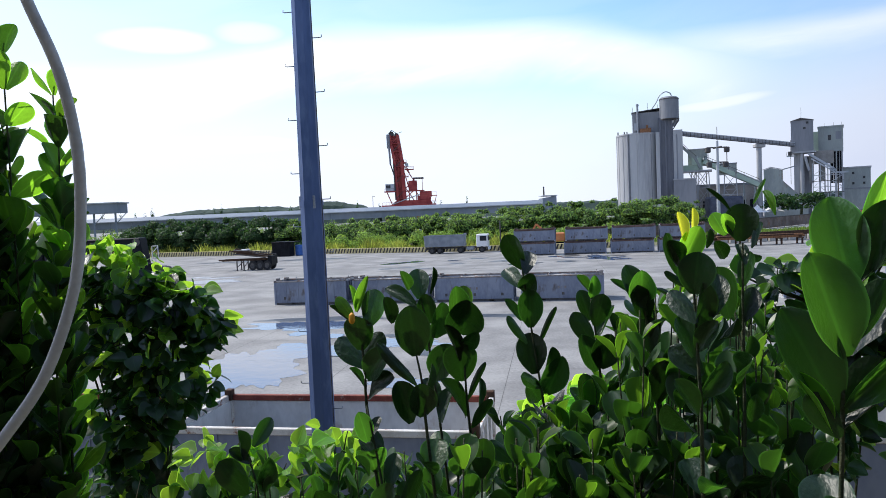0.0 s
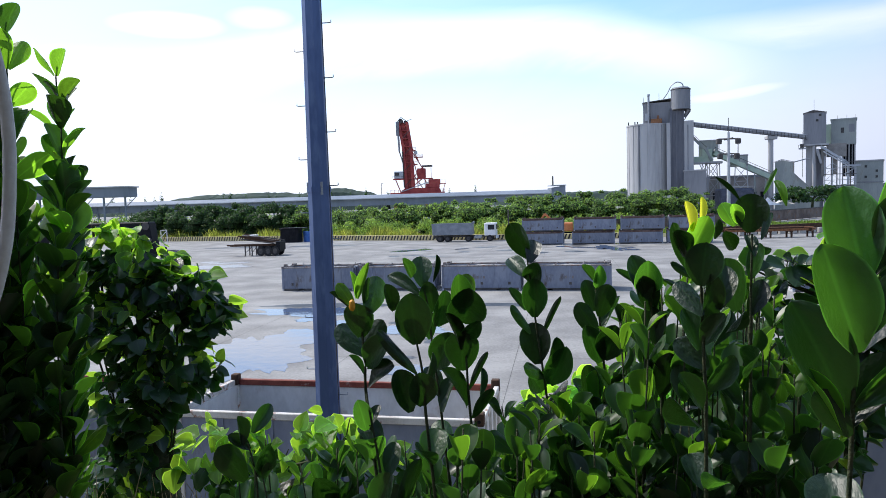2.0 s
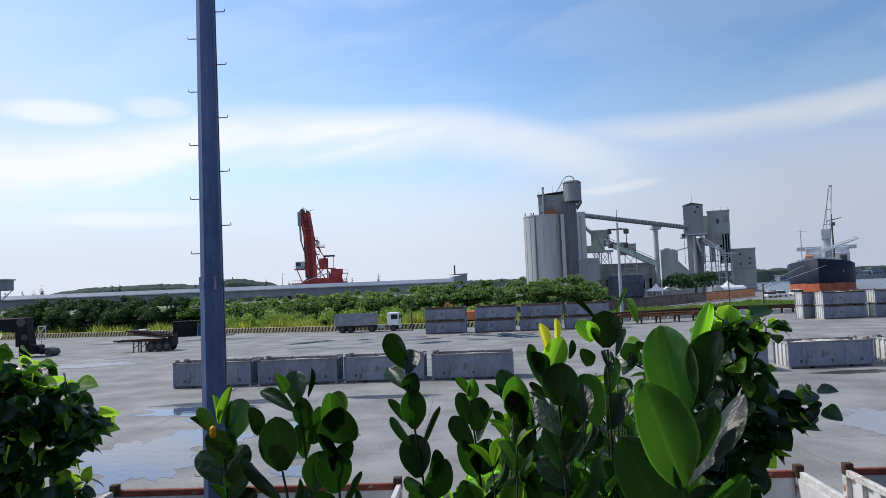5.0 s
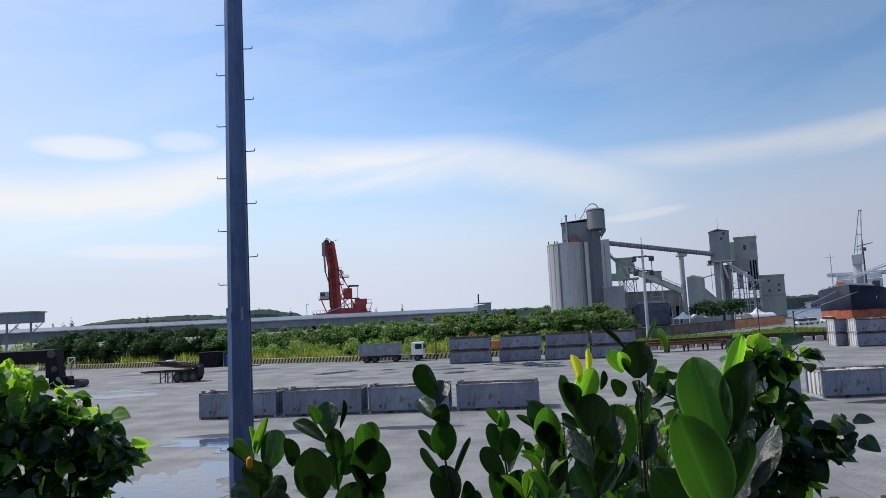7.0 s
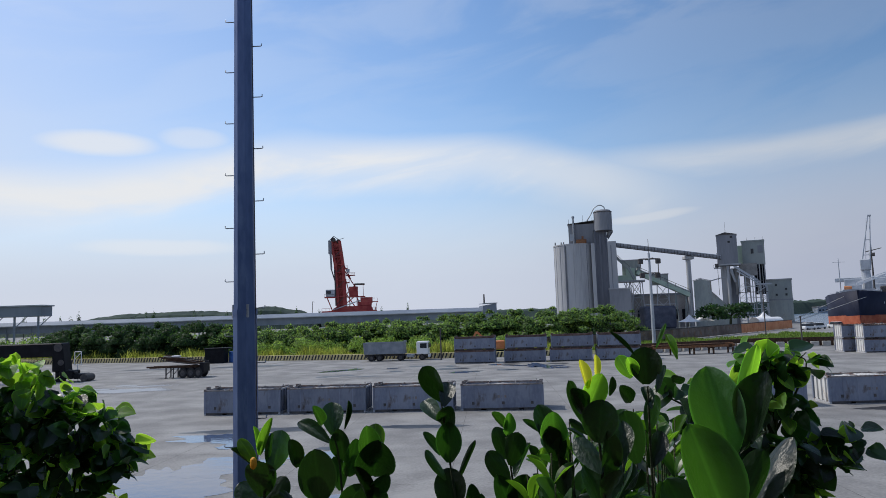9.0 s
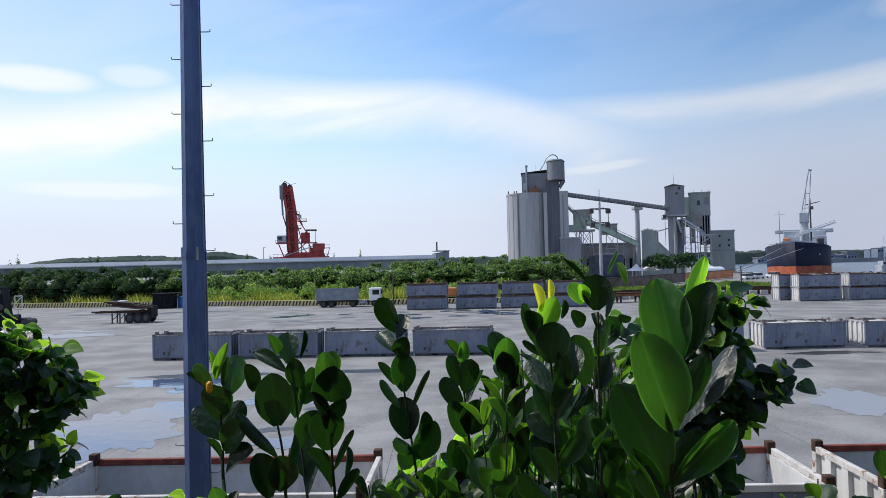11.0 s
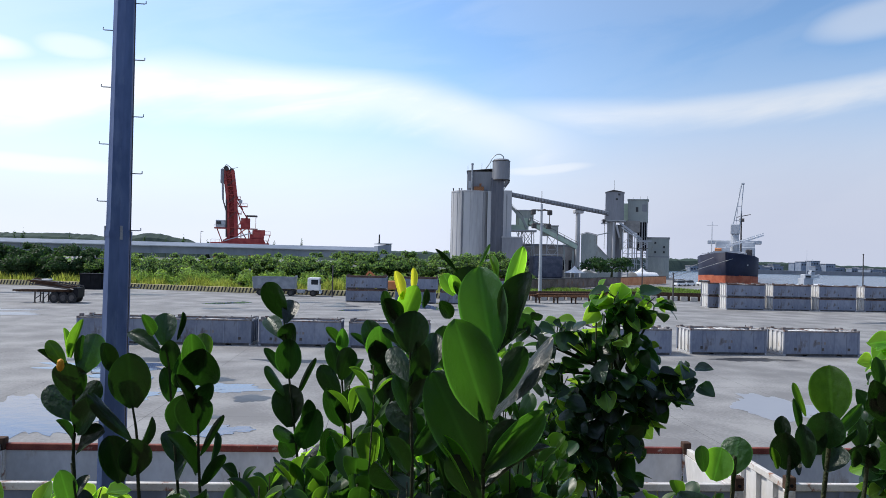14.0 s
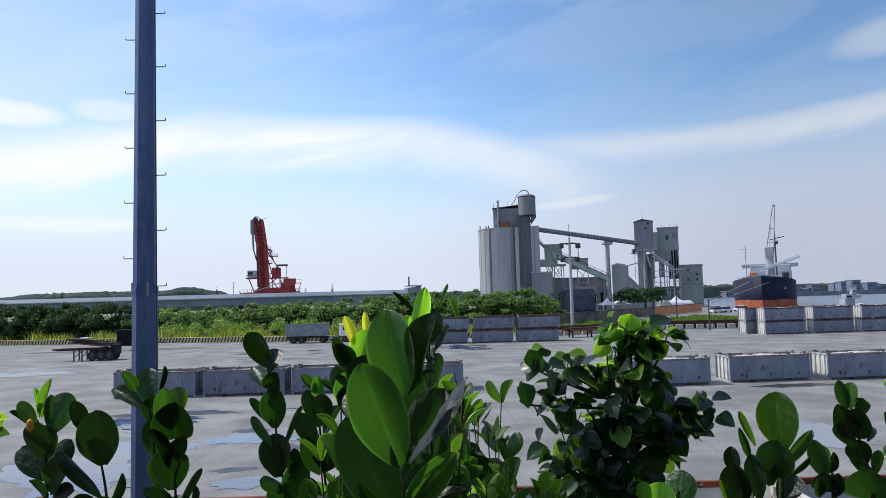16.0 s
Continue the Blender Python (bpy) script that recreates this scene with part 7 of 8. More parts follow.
leaf(s, 0.447, 1.232, 6.418, 0.407, 1.222, 6.485, .5, 30, "g")
leaf(s, 0.483, 1.218, 6.555, 0.497, 1.178, 6.603, .3, 50, "g")
leaf(s, 0.450, 1.239, 6.531, 0.472, 1.202, 6.590, .5, -20, "g")
leaf(s, 0.447, 1.254, 6.380, 0.380, 1.203, 6.441, .5, -60, "g")
s = stalk(main_bush, 0.0042, (0.590, 1.370, 6.321), (0.588, 1.362, 6.557), (0.588, 1.356, 6.717))
leaf(s, 0.592, 1.374, 6.719, 0.589, 1.361, 6.793, .86, 0, "g")
leaf(s, 0.564, 1.379, 6.732, 0.543, 1.390, 6.777, .62, 0, "B")
leaf(s, 0.573, 1.376, 6.736, 0.549, 1.358, 6.777, .5, 10, "B")
leaf(s, 0.595, 1.334, 6.707, 0.633, 1.359, 6.758, .25, 30, "g")
leaf(s, 0.561, 1.345, 6.780, 0.516, 1.336, 6.827, .15, 20, "g")
leaf(s, 0.610, 1.357, 6.791, 0.627, 1.336, 6.838, .16, 20, "b")
leaf(s, 0.645, 1.340, 6.768, 0.640, 1.374, 6.820, .26, 20, "B")
leaf(s, 0.564, 1.371, 6.566, 0.536, 1.342, 6.669, .55, 10, "g")
leaf(s, 0.589, 1.347, 6.674, 0.589, 1.380, 6.716, .45, 20, "g")
leaf(s, 0.584, 1.359, 6.629, 0.614, 1.368, 6.698, .5, 30, "g")
leaf(s, 0.554, 1.357, 6.688, 0.520, 1.329, 6.726, .5, 10, "g")
leaf(s, 0.585, 1.364, 6.557, 0.621, 1.373, 6.626, .5, 10, "g")
leaf(s, 0.516, 1.363, 6.500, 0.563, 1.383, 6.567, .25, 40, "g")
leaf(s, 0.597, 1.382, 6.470, 0.608, 1.377, 6.530, .5, 30, "g")
leaf(s, 0.589, 1.380, 6.435, 0.590, 1.305, 6.499, .5, -60, "g")
leaf(s, 0.575, 1.376, 6.378, 0.533, 1.400, 6.434, .5, 10, "g")
leaf(s, 0.595, 1.347, 6.362, 0.596, 1.332, 6.424, .5, 10, "g")
leaf(s, 0.552, 1.366, 6.336, 0.535, 1.368, 6.406, .3, 20, "b")
s = stalk(main_bush, 0.0030, (0.448, 0.781, 6.510), (0.446, 0.779, 6.615), (0.443, 0.778, 6.671), (0.450, 0.775, 6.705))
leaf(s, 0.454, 0.772, 6.697, 0.431, 0.767, 6.798, .56, 0, "b")
leaf(s, 0.469, 0.778, 6.738, 0.476, 0.731, 6.820, .22, 25, "B")
leaf(s, 0.470, 0.759, 6.716, 0.482, 0.738, 6.795, .5, -30, "g")
leaf(s, 0.447, 0.769, 6.620, 0.403, 0.752, 6.738, .5, 15, "b")
leaf(s, 0.462, 0.788, 6.617, 0.520, 0.774, 6.723, .46, -60, "g")
leaf(s, 0.450, 0.766, 6.636, 0.492, 0.761, 6.706, .4, 20, "g")
leaf(s, 0.450, 0.775, 6.559, 0.512, 0.748, 6.635, .34, 10, "b")
leaf(s, 0.448, 0.777, 6.535, 0.516, 0.767, 6.598, .36, -62, "g")
leaf(s, 0.442, 0.783, 6.554, 0.387, 0.773, 6.673, .5, 15, "g")
leaf(s, 0.434, 0.775, 6.530, 0.393, 0.773, 6.605, .22, 40, "y")
leaf(s, 0.458, 0.764, 6.700, 0.491, 0.763, 6.729, .3, -50, "g")
leaf(s, 0.448, 0.786, 6.550, 0.482, 0.758, 6.617, .5, 20, "g")
leaf(s, 0.442, 0.772, 6.527, 0.403, 0.763, 6.579, .5, 10, "g")
s = stalk(main_bush, 0.0042, (1.011, 0.865, 6.487), (1.010, 0.861, 6.544), (1.012, 0.858, 6.580))
leaf(s, 1.013, 0.854, 6.580, 1.003, 0.853, 6.661, .7, 0, "B")
leaf(s, 0.973, 0.875, 6.566, 0.946, 0.853, 6.610, .2, 20, "g")
leaf(s, 0.982, 0.873, 6.584, 0.956, 0.866, 6.634, .2, 20, "y")
leaf(s, 1.013, 0.858, 6.552, 1.046, 0.833, 6.608, .25, 10, "b")
leaf(s, 1.022, 0.859, 6.539, 1.060, 0.855, 6.567, .18, 20, "g")
leaf(s, 0.996, 0.862, 6.529, 0.988, 0.868, 6.576, .7, 10, "g")
leaf(s, 1.006, 0.861, 6.540, 0.988, 0.837, 6.593, .85, 0, "g")
leaf(s, 1.019, 0.860, 6.552, 1.021, 0.861, 6.583, .6, 40, "g")
leaf(s, 0.973, 0.857, 6.512, 0.963, 0.856, 6.574, .45, 10, "g")
leaf(s, 1.008, 0.862, 6.504, 1.046, 0.872, 6.539, .7, 10, "g")
s = stalk(main_bush, 0.0042, (0.955, 0.876, 6.489), (0.946, 0.874, 6.546))
leaf(s, 0.962, 0.887, 6.501, 0.934, 0.859, 6.558, .62, 0, "g")
leaf(s, 0.954, 0.884, 6.544, 0.947, 0.882, 6.582, .6, 0, "g")
leaf(s, 0.933, 0.872, 6.508, 0.919, 0.869, 6.543, .3, 20, "y")
leaf(s, 0.962, 0.862, 6.500, 0.971, 0.883, 6.525, .4, 30, "g")
s = stalk(main_bush, 0.0042, (0.839, 0.848, 6.484), (0.836, 0.846, 6.523))
leaf(s, 0.838, 0.851, 6.510, 0.855, 0.856, 6.563, .78, 0, "b")
leaf(s, 0.817, 0.860, 6.501, 0.822, 0.850, 6.549, .9, 0, "B")
leaf(s, 0.801, 0.860, 6.514, 0.791, 0.850, 6.552, .5, 20, "b")
s = stalk(main_bush, 0.0042, (1.302, 1.016, 6.417), (1.290, 1.012, 6.505), (1.274, 1.011, 6.565), (1.266, 1.010, 6.604))
leaf(s, 1.255, 0.998, 6.602, 1.264, 1.005, 6.647, .54, 0, "B")
leaf(s, 1.245, 0.996, 6.605, 1.219, 0.979, 6.650, .4, 10, "g")
leaf(s, 1.273, 1.022, 6.556, 1.213, 0.975, 6.610, .45, 20, "g")
leaf(s, 1.272, 0.998, 6.551, 1.245, 0.973, 6.605, .64, 0, "g")
leaf(s, 1.286, 1.025, 6.530, 1.220, 0.987, 6.574, .3, 20, "g")
leaf(s, 1.258, 0.997, 6.568, 1.262, 1.030, 6.586, .4, 20, "g")
leaf(s, 1.282, 0.997, 6.546, 1.314, 1.021, 6.568, .35, 40, "g")
leaf(s, 1.294, 1.018, 6.502, 1.285, 1.028, 6.543, .95, 0, "g")
leaf(s, 1.311, 1.027, 6.479, 1.266, 1.014, 6.515, .3, 20, "g")
leaf(s, 1.317, 1.023, 6.438, 1.257, 0.973, 6.500, .85, 0, "g")
leaf(s, 1.313, 1.019, 6.483, 1.307, 0.999, 6.526, .4, 20, "g")
leaf(s, 1.286, 1.015, 6.587, 1.254, 0.971, 6.618, .4, 10, "g")
leaf(s, 1.323, 1.021, 6.424, 1.341, 1.030, 6.468, .6, 10, "g")
s = stalk(main_bush, 0.0042, (1.160, 0.940, 6.452), (1.152, 0.937, 6.506), (1.147, 0.937, 6.526))
leaf(s, 1.134, 0.926, 6.517, 1.116, 0.919, 6.571, .5, 10, "g")
leaf(s, 1.150, 0.939, 6.524, 1.151, 0.949, 6.559, .62, 0, "B")
leaf(s, 1.146, 0.929, 6.519, 1.140, 0.905, 6.555, .35, 40, "g")
leaf(s, 1.133, 0.932, 6.517, 1.122, 0.941, 6.536, .3, 20, "g")
leaf(s, 1.163, 0.946, 6.484, 1.138, 0.923, 6.525, .85, 0, "g")
leaf(s, 1.159, 0.933, 6.480, 1.157, 0.920, 6.519, .5, 20, "g")
leaf(s, 1.134, 0.938, 6.481, 1.124, 0.928, 6.515, .5, 30, "g")
s = stalk(main_bush, 0.0042, (-0.496, 1.749, 5.935), (-0.508, 1.762, 6.105), (-0.527, 1.766, 6.191))
leaf(s, -0.508, 1.748, 6.224, -0.464, 1.771, 6.290, .5, 0, "g")
leaf(s, -0.541, 1.782, 6.086, -0.586, 1.730, 6.191, .56, 0, "g")
leaf(s, -0.499, 1.778, 6.112, -0.460, 1.722, 6.210, .42, 10, "g")
leaf(s, -0.486, 1.763, 5.953, -0.542, 1.765, 6.007, .6, 10, "g")
leaf(s, -0.524, 1.775, 6.172, -0.566, 1.749, 6.220, .5, 20, "g")
leaf(s, -0.540, 1.762, 6.184, -0.555, 1.771, 6.261, .5, 40, "g")
s = stalk(main_bush, 0.0042, (-0.329, 1.876, 5.882), (-0.343, 1.881, 5.964), (-0.345, 1.887, 6.046))
leaf(s, -0.347, 1.904, 5.967, -0.373, 1.823, 6.078, .55, 0, "g")
leaf(s, -0.341, 1.862, 6.036, -0.319, 1.914, 6.099, .5, 10, "b")
leaf(s, -0.315, 1.910, 5.949, -0.282, 1.885, 6.040, .5, 0, "g")
leaf(s, -0.367, 1.878, 6.028, -0.391, 1.896, 6.083, .5, 10, "b")
leaf(s, -0.295, 1.873, 6.003, -0.271, 1.858, 6.084, .4, 60, "g")
leaf(s, -0.341, 1.872, 6.069, -0.359, 1.888, 6.121, .4, 20, "B")

bud = bmesh.new()
bmesh.ops.create_icosphere(bud, subdivisions=2, radius=0.009)
for v in bud.verts:
    v.co = Vector((v.co.x * 0.8, v.co.y * 0.8, v.co.z * 1.1 + (0.006 if v.co.z > 0 else 0))) + Vector((-0.205, 1.500, 6.577)) - Vector((0.45, 1.6, 5.24))
part("bud", bud, FLOWER, main_bush, "orange flower bud")
# thicket of lower stems behind and below
rear = []
g = random.Random(17)
for k in range(88):
    x = g.uniform(0.16, 1.0)
    y = 1.45 + 0.75 * g.random()
    x *= y / 1.9
    rise = min(1.0, max(0.0, (x / y - 0.21) / 0.07)) * min(1.0, max(0.0, (0.52 - x / y) / 0.10))
    top = 6.82 - y * (0.295 - 0.185 * rise) - 0.10 * g.random()
    sprig(main_bush, 0.0035, [(x + g.uniform(-0.06, 0.06), y, 5.5), (x, y, 5.85), (x + g.uniform(-0.05, 0.05), y - 0.03, top)], 9, 0.096, 100 + k, "gbbbbbB", 0.05, rear)
for k in range(34):
    x = g.uniform(-0.62, 0.2)
    y = 1.75 + 0.6 * g.random()
    sprig(main_bush, 0.0035, [(x + g.uniform(-0.08, 0.08), y, 5.4), (x, y, 5.7), (x + g.uniform(-0.06, 0.06), y, 6.82 - y * 0.40 + 0.10 * g.random())], 7, 0.09, 300 + k, "gbbbb", 0.0, rear)
for k in range(14):
    x = g.uniform(0.95, 1.75)
    y = 1.15 + 0.4 * g.random()
    sprig(main_bush, 0.0035, [(x, y, 5.5), (x + 0.02, y, 5.8), (x + g.uniform(-0.06, 0.06), y, 6.16 + 0.12 * g.random())], 7, 0.09, 360 + k, "gbb", 0.0, rear)
for k in range(42):
    y = 1.32 + 0.4 * g.random()
    x = y * g.uniform(-0.02, 0.56)
    sprig(main_bush, 0.0035, [(x + g.uniform(-0.05, 0.05), y, 5.5), (x, y, 5.75), (x + g.uniform(-0.05, 0.05), y, 6.82 - y * (0.33 + 0.08 * g.random()))], 8, 0.098, 900 + k, "gbbbB", 0.05, rear)
foliage(main_bush, rear, label="lower oval leaves of the shrub")

side_bush = thing("shrub", pose(-1.5, 2.15, 5.24), "tall dense shrub with small oval leaves", "shrub", "shrubs on the bank")
back = []
g = random.Random(29)
tops = ((-1.16, 7.19), (-1.28, 7.40), (-1.22, 7.29), (-1.38, 7.48), (-1.15, 6.92), (-1.16, 6.70), (-1.99, 7.12), (-1.92, 7.18), (-1.85, 7.17), (-1.79, 7.14), (-1.70, 7.17), (-1.62, 7.22), (-1.56, 7.26), (-1.50, 7.28), (-1.44, 7.29), (-1.40, 7.24), (-1.37, 7.18), (-1.35, 7.14), (-1.34, 6.92), (-1.36, 6.86), (-1.66, 6.88),
        (-1.82, 6.72), (-1.45, 6.85), (-1.36, 6.62), (-1.30, 6.48), (-1.55, 6.9), (-1.72, 6.6), (-1.9, 6.9), (-1.98, 6.6), (-1.48, 6.7), (-1.40, 6.5), (-1.60, 6.5), (-1.85, 6.45))
for k, (x, z) in enumerate(tops):
    x -= 0.06
    y = 2.20 + g.uniform(-0.14, 0.18) + 0.05 * (x + 1.5)
    mid = (-1.5 + (x + 1.5) * 0.85, y + 0.03, 6.35 if z > 6.6 else 6.0)
    sprig(side_bush, 0.005, [(-1.5 + (x + 1.5) * 0.75, y + 0.05, 5.6), mid, (x, y, z)], 17 if z > 6.7 else 11, 0.122, 400 + k, "gbbBbBB", 0.12, None if k in (0, 1, 2, 4, 8, 14) else back)
for k in range(13):
    x = g.uniform(-2.08, -1.48)
    z = 7.04 - 0.3 * abs(x + 1.5) - 0.25 * g.random()
    y = 2.3 + 0.3 * g.random()
    sprig(side_bush, 0.005, [(x, y, 5.6), (x, y, 6.2), (x + g.uniform(-0.05, 0.05), y, z)], 15, 0.12, 600 + k, "bbbBB", 0.12, back)
for k in range(38):
    x, z = g.uniform(-2.3, -1.32), 5.95 + 0.6 * g.random()
    y = 1.98 + 0.4 * g.random()
    sprig(side_bush, 0.004, [(x, y, 5.5), (x, y, 5.8), (x + g.uniform(-0.05, 0.05), y, z)], 8, 0.11, 700 + k, "bbBBB", 0.0, back)
foliage(side_bush, back, label="dense small oval leaves of the shrub")


def vine(name, at, blobs, count, size, seed, label, shown=90, brighter=0.3, droop=0.6):
    """A tangle of heart-shaped leaves over thin stems; blobs of (x, y, z, radius x, radius y, radius z)."""
    v = thing(name, pose(*at), label, "climber", "climbers over the bank")
    o = Vector(at)
    gg = random.Random(seed)
    loose, tot = [], sum(b[3] * b[5] for b in blobs)
    crest = max(b[2] + b[5] for b in blobs)
    made = 0
    for x, y, z, rx, ry, rz in blobs:
        for _ in range(2):
            bm = bmesh.new()
            tube(bm, [p - o for p in bend([(at[0] + gg.uniform(-0.05, 0.05), at[1], at[2]) if rx > 0.18 else (blobs[1][0], blobs[1][1], blobs[1][2]), (x + gg.uniform(-0.4, 0.4) * rx, y, z - rz * 0.7), (x + gg.uniform(-0.6, 0.6) * rx, y, z + rz * gg.uniform(0.2, 0.8))], 5)], 0.008, 0.0025, 5)
            part("stem", bm, BARK, v)
        n = int(count * rx * rz / tot)
        for _ in range(n):
            d = Vector((gg.gauss(0, 1), gg.gauss(0, 1) - 0.2, gg.gauss(0, 1))).normalized()
            f = gg.uniform(0.45, 1.05) ** 0.6
            p = Vector((x + d.x * rx * f, y + d.y * ry * f, z + d.z * rz * f))
            out = Vector((d.x * 0.8 + gg.gauss(0, 0.45), d.y * 0.6 - 0.2 + gg.gauss(0, 0.35), -droop * 0.7 + gg.gauss(0.1, 0.5))).normalized()
            ln = size * gg.uniform(0.6, 1.2)
            zz = Vector((d.x * 0.4 + gg.gauss(0, 0.6), -0.3 + gg.gauss(0, 0.6), 0.7)).normalized()
            zz = (zz - out * zz.dot(out)).normalized()
            xx = out.cross(zz)
            m = Matrix.Translation(p) @ Matrix((xx, out, zz)).transposed().to_4x4() @ Matrix.Diagonal((ln * gg.uniform(0.8, 1.05), ln, ln, 1))
            # leaves at the crest and outer right take the sunlit colour, inner ones mostly the dark
            bright = gg.random() < brighter * (1.5 if p.z > crest - 0.18 or (d.z > 0.3 and d.x > -0.2 and f > 0.85) else 0.24)
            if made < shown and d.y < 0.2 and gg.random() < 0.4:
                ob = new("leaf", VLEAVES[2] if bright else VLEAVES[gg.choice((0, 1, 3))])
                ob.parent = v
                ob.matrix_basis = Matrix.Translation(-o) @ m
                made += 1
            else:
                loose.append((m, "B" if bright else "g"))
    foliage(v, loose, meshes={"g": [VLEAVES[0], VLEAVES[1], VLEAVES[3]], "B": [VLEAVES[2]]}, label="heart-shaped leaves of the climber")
    return v


vine("climber", (-1.72, 3.85, 4.8), [(-1.90, 3.85, 6.63, 0.2, 0.18, 0.13), (-2.04, 3.85, 6.45, 0.17, 0.16, 0.14), (-1.72, 3.85, 6.48, 0.26, 0.22, 0.15), (-1.53, 3.85, 6.37, 0.24, 0.22, 0.17), (-1.37, 3.85, 6.22, 0.18, 0.18, 0.14), (-1.65, 3.85, 6.15, 0.34, 0.28, 0.22), (-1.95, 3.85, 6.20, 0.24, 0.24, 0.18), (-1.60, 3.85, 5.90, 0.3, 0.26, 0.2), (-1.79, 3.85, 5.73, 0.26, 0.24, 0.24), (-1.84, 3.85, 5.38, 0.22, 0.22, 0.3), (-1.89, 3.85, 5.07, 0.22, 0.22, 0.28)],
     1700, 0.082, 31, "dark climber with heart-shaped leaves over a stump", 120, 0.6)
vine("climber", (2.15, 3.75, 4.6), [(2.08, 3.68, 6.42, 0.24, 0.18, 0.14), (2.16, 3.68, 6.15, 0.30, 0.22, 0.24), (2.10, 3.7, 5.85, 0.28, 0.22, 0.24), (2.38, 3.64, 6.05, 0.17, 0.16, 0.13), (2.57, 3.60, 6.15, 0.12, 0.12, 0.08), (1.84, 3.72, 6.40, 0.10, 0.1, 0.08), (2.12, 3.66, 6.60, 0.10, 0.1, 0.08), (2.25, 3.64, 6.58, 0.09, 0.09, 0.09), (2.0, 3.7, 5.5, 0.3, 0.22, 0.25), (1.79, 3.70, 6.02, 0.17, 0.16, 0.20), (1.77, 3.70, 6.27, 0.13, 0.12, 0.12), (1.64, 3.70, 6.44, 0.10, 0.1, 0.08), (1.55, 3.70, 6.25, 0.06, 0.06, 0.07), (1.88, 3.70, 5.77, 0.24, 0.18, 0.2), (2.17, 3.70, 6.03, 0.22, 0.18, 0.24), (2.16, 3.70, 6.54, 0.18, 0.14, 0.14), (2.37, 3.70, 6.57, 0.12, 0.1, 0.08), (2.45, 3.70, 6.08, 0.14, 0.12, 0.10)],
     600, 0.105, 32, "climber with broad heart-shaped leaves, its shoots reaching up", 140, 0.45)
vine("climber", (3.85, 3.4, 4.6), [(3.84, 3.38, 6.20, 0.17, 0.15, 0.2), (3.86, 3.36, 5.9, 0.24, 0.2, 0.26), (3.95, 3.4, 5.5, 0.3, 0.25, 0.3)], 330, 0.10, 33, "pale green climber at the edge of the bank", 60, 0.75)
vine("climber", (-0.75, 3.15, 4.9), [(-1.05, 3.08, 5.70, 0.22, 0.2, 0.14), (-0.78, 3.12, 5.60, 0.28, 0.2, 0.2), (-0.55, 3.16, 5.74, 0.14, 0.14, 0.12), (-0.42, 3.16, 5.55, 0.22, 0.2, 0.2), (-0.9, 3.1, 5.3, 0.5, 0.25, 0.25)], 520, 0.085, 34, "low leafy climber with yellowing leaves on the bank", 110, 0.85)
vine("climber", (0.75, 3.5, 4.7), [(0.80, 3.56, 5.78, 0.22, 0.2, 0.14), (0.48, 3.52, 5.70, 0.16, 0.16, 0.16), (0.62, 3.5, 5.45, 0.42, 0.25, 0.25), (1.1, 3.5, 5.6, 0.3, 0.2, 0.25)], 420, 0.095, 35, "bright green climber behind the shrub", 80, 0.9)
# a stump under the climber and dry stalks on the bank
stump = thing("dead_stump", pose(-1.72, 3.95, 4.4), "dark dead stump wrapped by the climber", "stump")
bm = bmesh.new()
tube(bm, bend([(0, 0, 0), (0.03, -0.05, 0.7), (-0.02, -0.03, 1.3), (0.04, 0, 1.8)]), 0.13, 0.05, 9)
part("trunk", bm, BARK, stump)
bm = bmesh.new()
g = random.Random(41)
for k in range(420):
    x, y = g.uniform(-2.3, -0.9), g.uniform(2.55, 3.6)
    z = 5.22 - max(0, y - 3.0) * 0.6
    h = g.uniform(0.15, 0.5)
    p = Vector((x, y, z))
    d = Vector((g.gauss(0, 0.35), g.gauss(0, 0.3), 1)).normalized() * h
    w = Vector((g.uniform(-1, 1), g.uniform(-1, 1), 0)).normalized() * 0.004
    vs = [bm.verts.new(q) for q in (p - w, p + w, p + d + w * 0.3, p + d - w * 0.3)]
    bm.faces.new(vs)
me = bpy.data.meshes.new("dry_grass")
bm.to_mesh(me)
bm.free()
me.materials.append(TWIG)
tagged(new("dry_grass", me), "dry straw-coloured stalks on the bank", "grass", kind="stuff")


# ---- phone on a tripod, with its cable ----
SEEN = pose(-0.0102, -0.0255, 6.8025, 85.053, 0, 10.069) @ pose(0, 0, 0, 0, 0, -2.055)
DRAWN = pose(0.004, -0.005, 6.807, 85.71, 0, 10.72) @ pose(0, 0, 0, 0, 0, -2.6)
BIG = SEEN @ pose(0, 0, 0, 1.03, 0, 0) @ pose(0, 0, 0, 0, 0.94, 0) @ Matrix.Scale(1.27, 4) @ DRAWN.inverted()
WIDE = SEEN @ pose(0, 0, 0, 0, 0.6, 0) @ Matrix.Scale(0.95, 4) @ DRAWN.inverted()
tri = thing("phone_tripod", BIG @ pose(-0.1975, 0.284, 5.26), "black phone tripod with a phone in a red case", "tripod")
O = Vector((-0.1975, 0.284, 5.26))


def tri_part(name, material, label, *rows):
    bm = bmesh.new()
    for p0, p1, r0, r1, seg in rows:
        rod(bm, Vector(p0) - O, Vector(p1) - O, r0, r1, seg)
    return part(name, bm, material, tri, label)


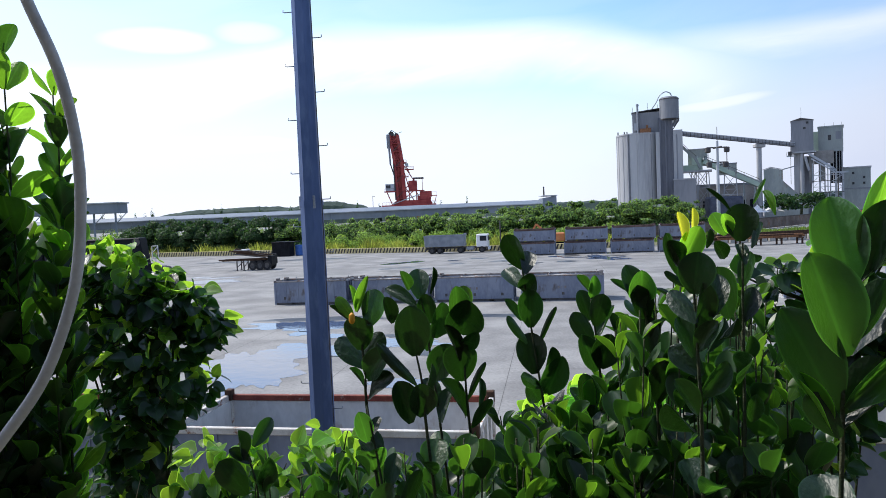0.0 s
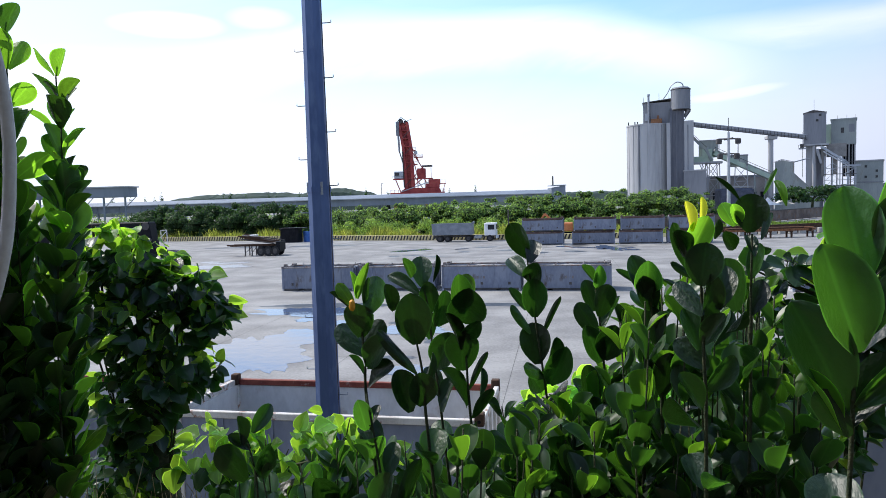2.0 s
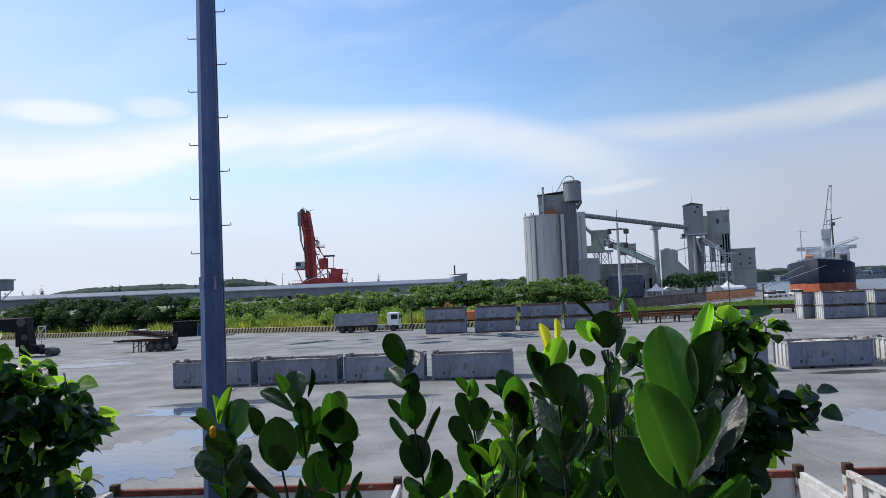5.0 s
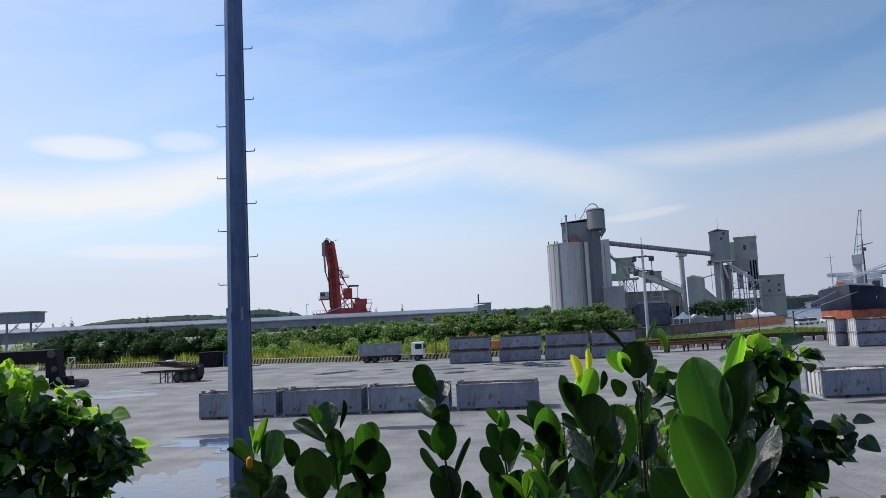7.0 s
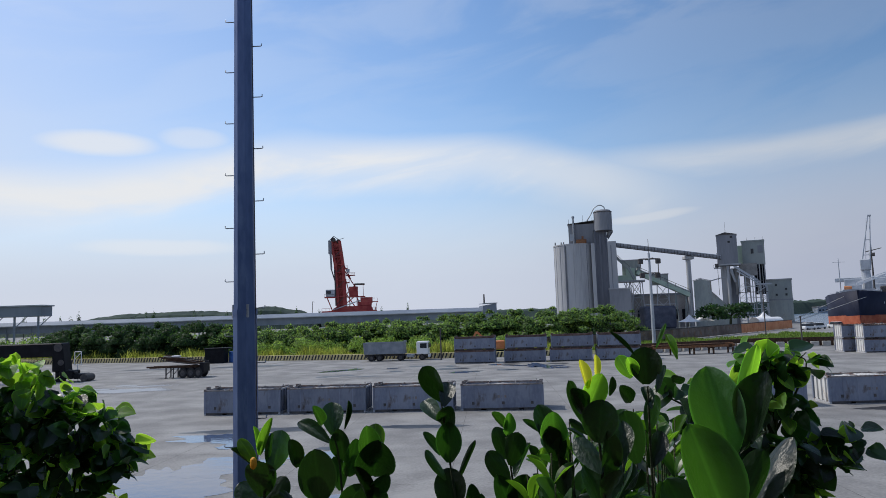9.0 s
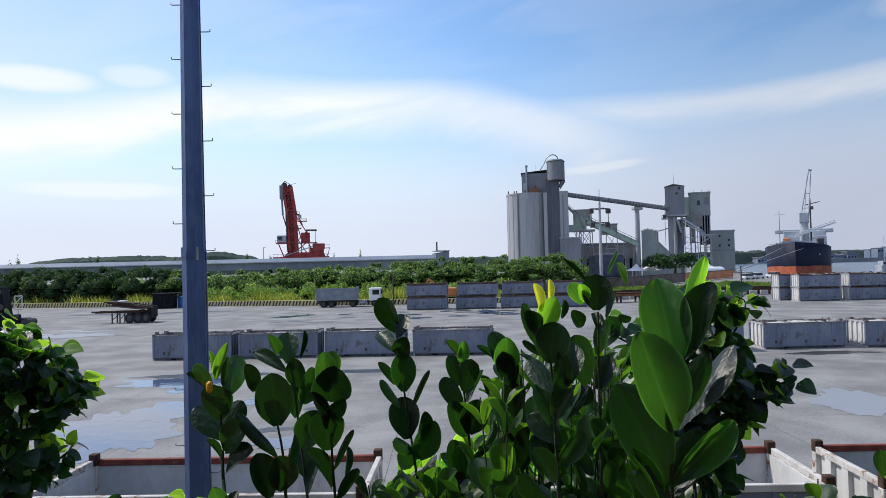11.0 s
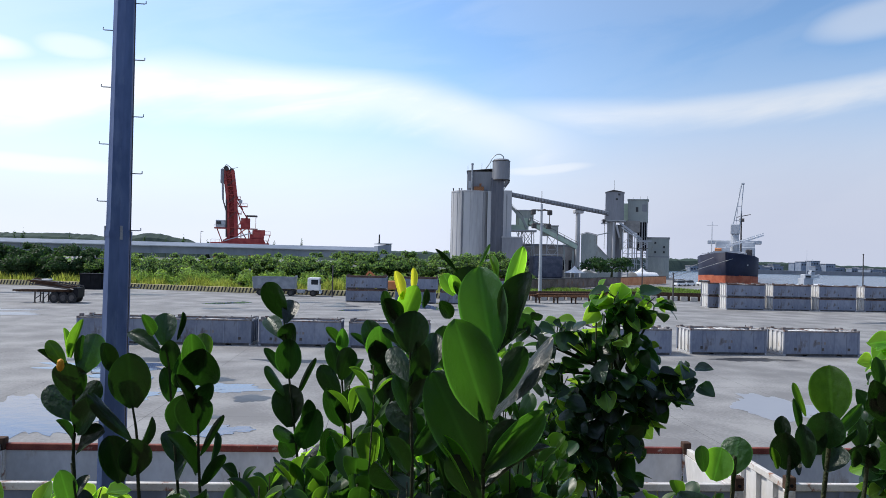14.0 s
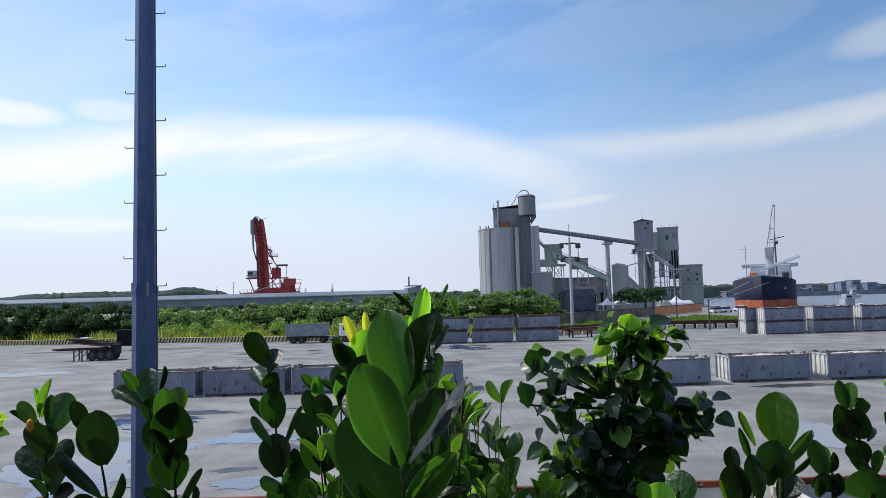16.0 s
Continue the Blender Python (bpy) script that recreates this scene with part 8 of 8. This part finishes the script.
tri_part("pole", TRIBLACK, "", ((-0.1905, 0.276, 6.690), (-0.1955, 0.2838, 6.808), 0.0078, 0.0076, 24))
tri_part("lower_pole", TRIBLACK, "", ((-0.188, 0.274, 6.30), (-0.1905, 0.276, 6.690), 0.0105, 0.0105, 24))
tri_part("inner_tube", SILVER, "polished aluminium tube", ((-0.1955, 0.2838, 6.808), (-0.1972, 0.2856, 6.8290), 0.0060, 0.0053, 24))
tri_part("tube_ring", SILVER, "polished aluminium ring", ((-0.1956, 0.2840, 6.8085), (-0.1960, 0.2844, 6.8125), 0.0078, 0.0070, 24))
tri_part("collar", TRIBLACK, "", ((-0.1972, 0.2856, 6.8290), (-0.1973, 0.2857, 6.8325), 0.0145, 0.0145, 28))
tri_part("swivel", TRIBLACK, "", ((-0.1973, 0.2857, 6.8325), (-0.1978, 0.2860, 6.8560), 0.0088, 0.0095, 20), ((-0.1978, 0.2860, 6.8560), (-0.1978, 0.2860, 6.8610), 0.0135, 0.0135, 20))
tri_part("tilt_knob", TRIBLACK, "", ((-0.2240, 0.2815, 6.8480), (-0.2000, 0.2845, 6.8465), 0.0035, 0.0035, 14), ((-0.2275, 0.2812, 6.8485), (-0.2215, 0.2820, 6.8480), 0.0075, 0.0062, 6))
tri_part("hinge_plate", TRIBLACK, "", ((-0.2010, 0.2780, 6.8340), (-0.2010, 0.2780, 6.8520), 0.0034, 0.0034, 4), ((-0.1930, 0.2780, 6.8340), (-0.1930, 0.2780, 6.8520), 0.0034, 0.0034, 4), ((-0.1850, 0.2800, 6.8340), (-0.1850, 0.2800, 6.8540), 0.0034, 0.0034, 4))
tri_part("screw", SILVER, "silver screw", ((-0.1915, 0.2760, 6.8030), (-0.1915, 0.2772, 6.8032), 0.0030, 0.0030, 16), ((-0.1915, 0.2757, 6.8030), (-0.1915, 0.2761, 6.8032), 0.0012, 0.0012, 6))
tri_part("clamp", TRIBLACK, "", ((-0.1905, 0.276, 6.6860), (-0.1906, 0.2762, 6.7080), 0.0130, 0.0130, 18), ((-0.192, 0.268, 6.6760), (-0.171, 0.270, 6.6830), 0.0050, 0.0050, 12))
tri_part("clamp_lever", SILVER, "", ((-0.2040, 0.271, 6.7100), (-0.1760, 0.272, 6.7120), 0.0030, 0.0030, 6))
for a in (90, 210, 330):
    tri_part("leg", TRIBLACK, "", ((-0.185, 0.270, 6.32), (-0.185 + 0.34 * math.cos(radians(a)), 0.270 + 0.34 * math.sin(radians(a)), 5.60), 0.0085, 0.007, 12))
tri_part("phone_holder", TRIBLACK, "", ((-0.2220, 0.2880, 6.8640), (-0.1760, 0.2900, 6.8730), 0.0085, 0.0085, 10))
ph = Matrix.Translation(Vector((-0.2115, 0.2885, 6.9445)) - O) @ pose(0, 0, 0, -12, -13, 13)
for nm, mm, lab, (hw, y0, y1, hz, rad) in (("phone_case", CASE, "thin translucent red case", (0.0334, -0.0030, 0.0038, 0.0814, 0.010)), ("screen", PHONE_FACE, "glossy blue face of the phone", (0.0326, -0.0048, -0.0031, 0.0806, 0.009))):
    bm = bmesh.new()
    rim = []
    for q in range(4):
        cx, cz = (hw - rad) * (1 if q in (0, 3) else -1), (hz - rad) * (1 if q < 2 else -1)
        rim += [(cx + rad * math.cos(a), cz + rad * math.sin(a)) for a in (math.pi / 2 * (q + i / 6) for i in range(7))]
    front, rear_rim = [bm.verts.new((x, y0, z)) for x, z in rim], [bm.verts.new((x, y1, z)) for x, z in rim]
    bm.faces.new(front)
    bm.faces.new(rear_rim[::-1])
    for i in range(len(rim)):
        j = (i + 1) % len(rim)
        bm.faces.new((front[j], front[i], rear_rim[i], rear_rim[j]))
    bmesh.ops.recalc_face_normals(bm, faces=bm.faces[:])
    bm.transform(ph)
    part(nm, bm, mm, tri, lab, 0.0006)
cable = thing("charging_cable", WIDE @ pose(-0.19, 0.255, 5.26), "pale charging cable hanging in a loop", "cable")
bm = bmesh.new()
loop = bend([(-0.1700, 0.2850, 6.985), (-0.1500, 0.2830, 6.940), (-0.1350, 0.2820, 6.8960), (-0.1245, 0.2815, 6.8680), (-0.1195, 0.2810, 6.8400), (-0.1190, 0.2790, 6.8130), (-0.1220, 0.2760, 6.7860), (-0.1320, 0.2720, 6.7570), (-0.1460, 0.2680, 6.7360), (-0.1640, 0.2630, 6.7140), (-0.1900, 0.2550, 6.6830), (-0.23, 0.245, 6.62), (-0.25, 0.24, 6.45), (-0.23, 0.25, 6.25), (-0.2, 0.27, 5.9), (-0.17, 0.29, 5.5), (-0.16, 0.31, 5.17)], 6)
tube(bm, [p - Vector((-0.19, 0.255, 5.26)) for p in loop], 0.0021, 0.0021, 10)
part("cord", bm, CABLEM, cable)
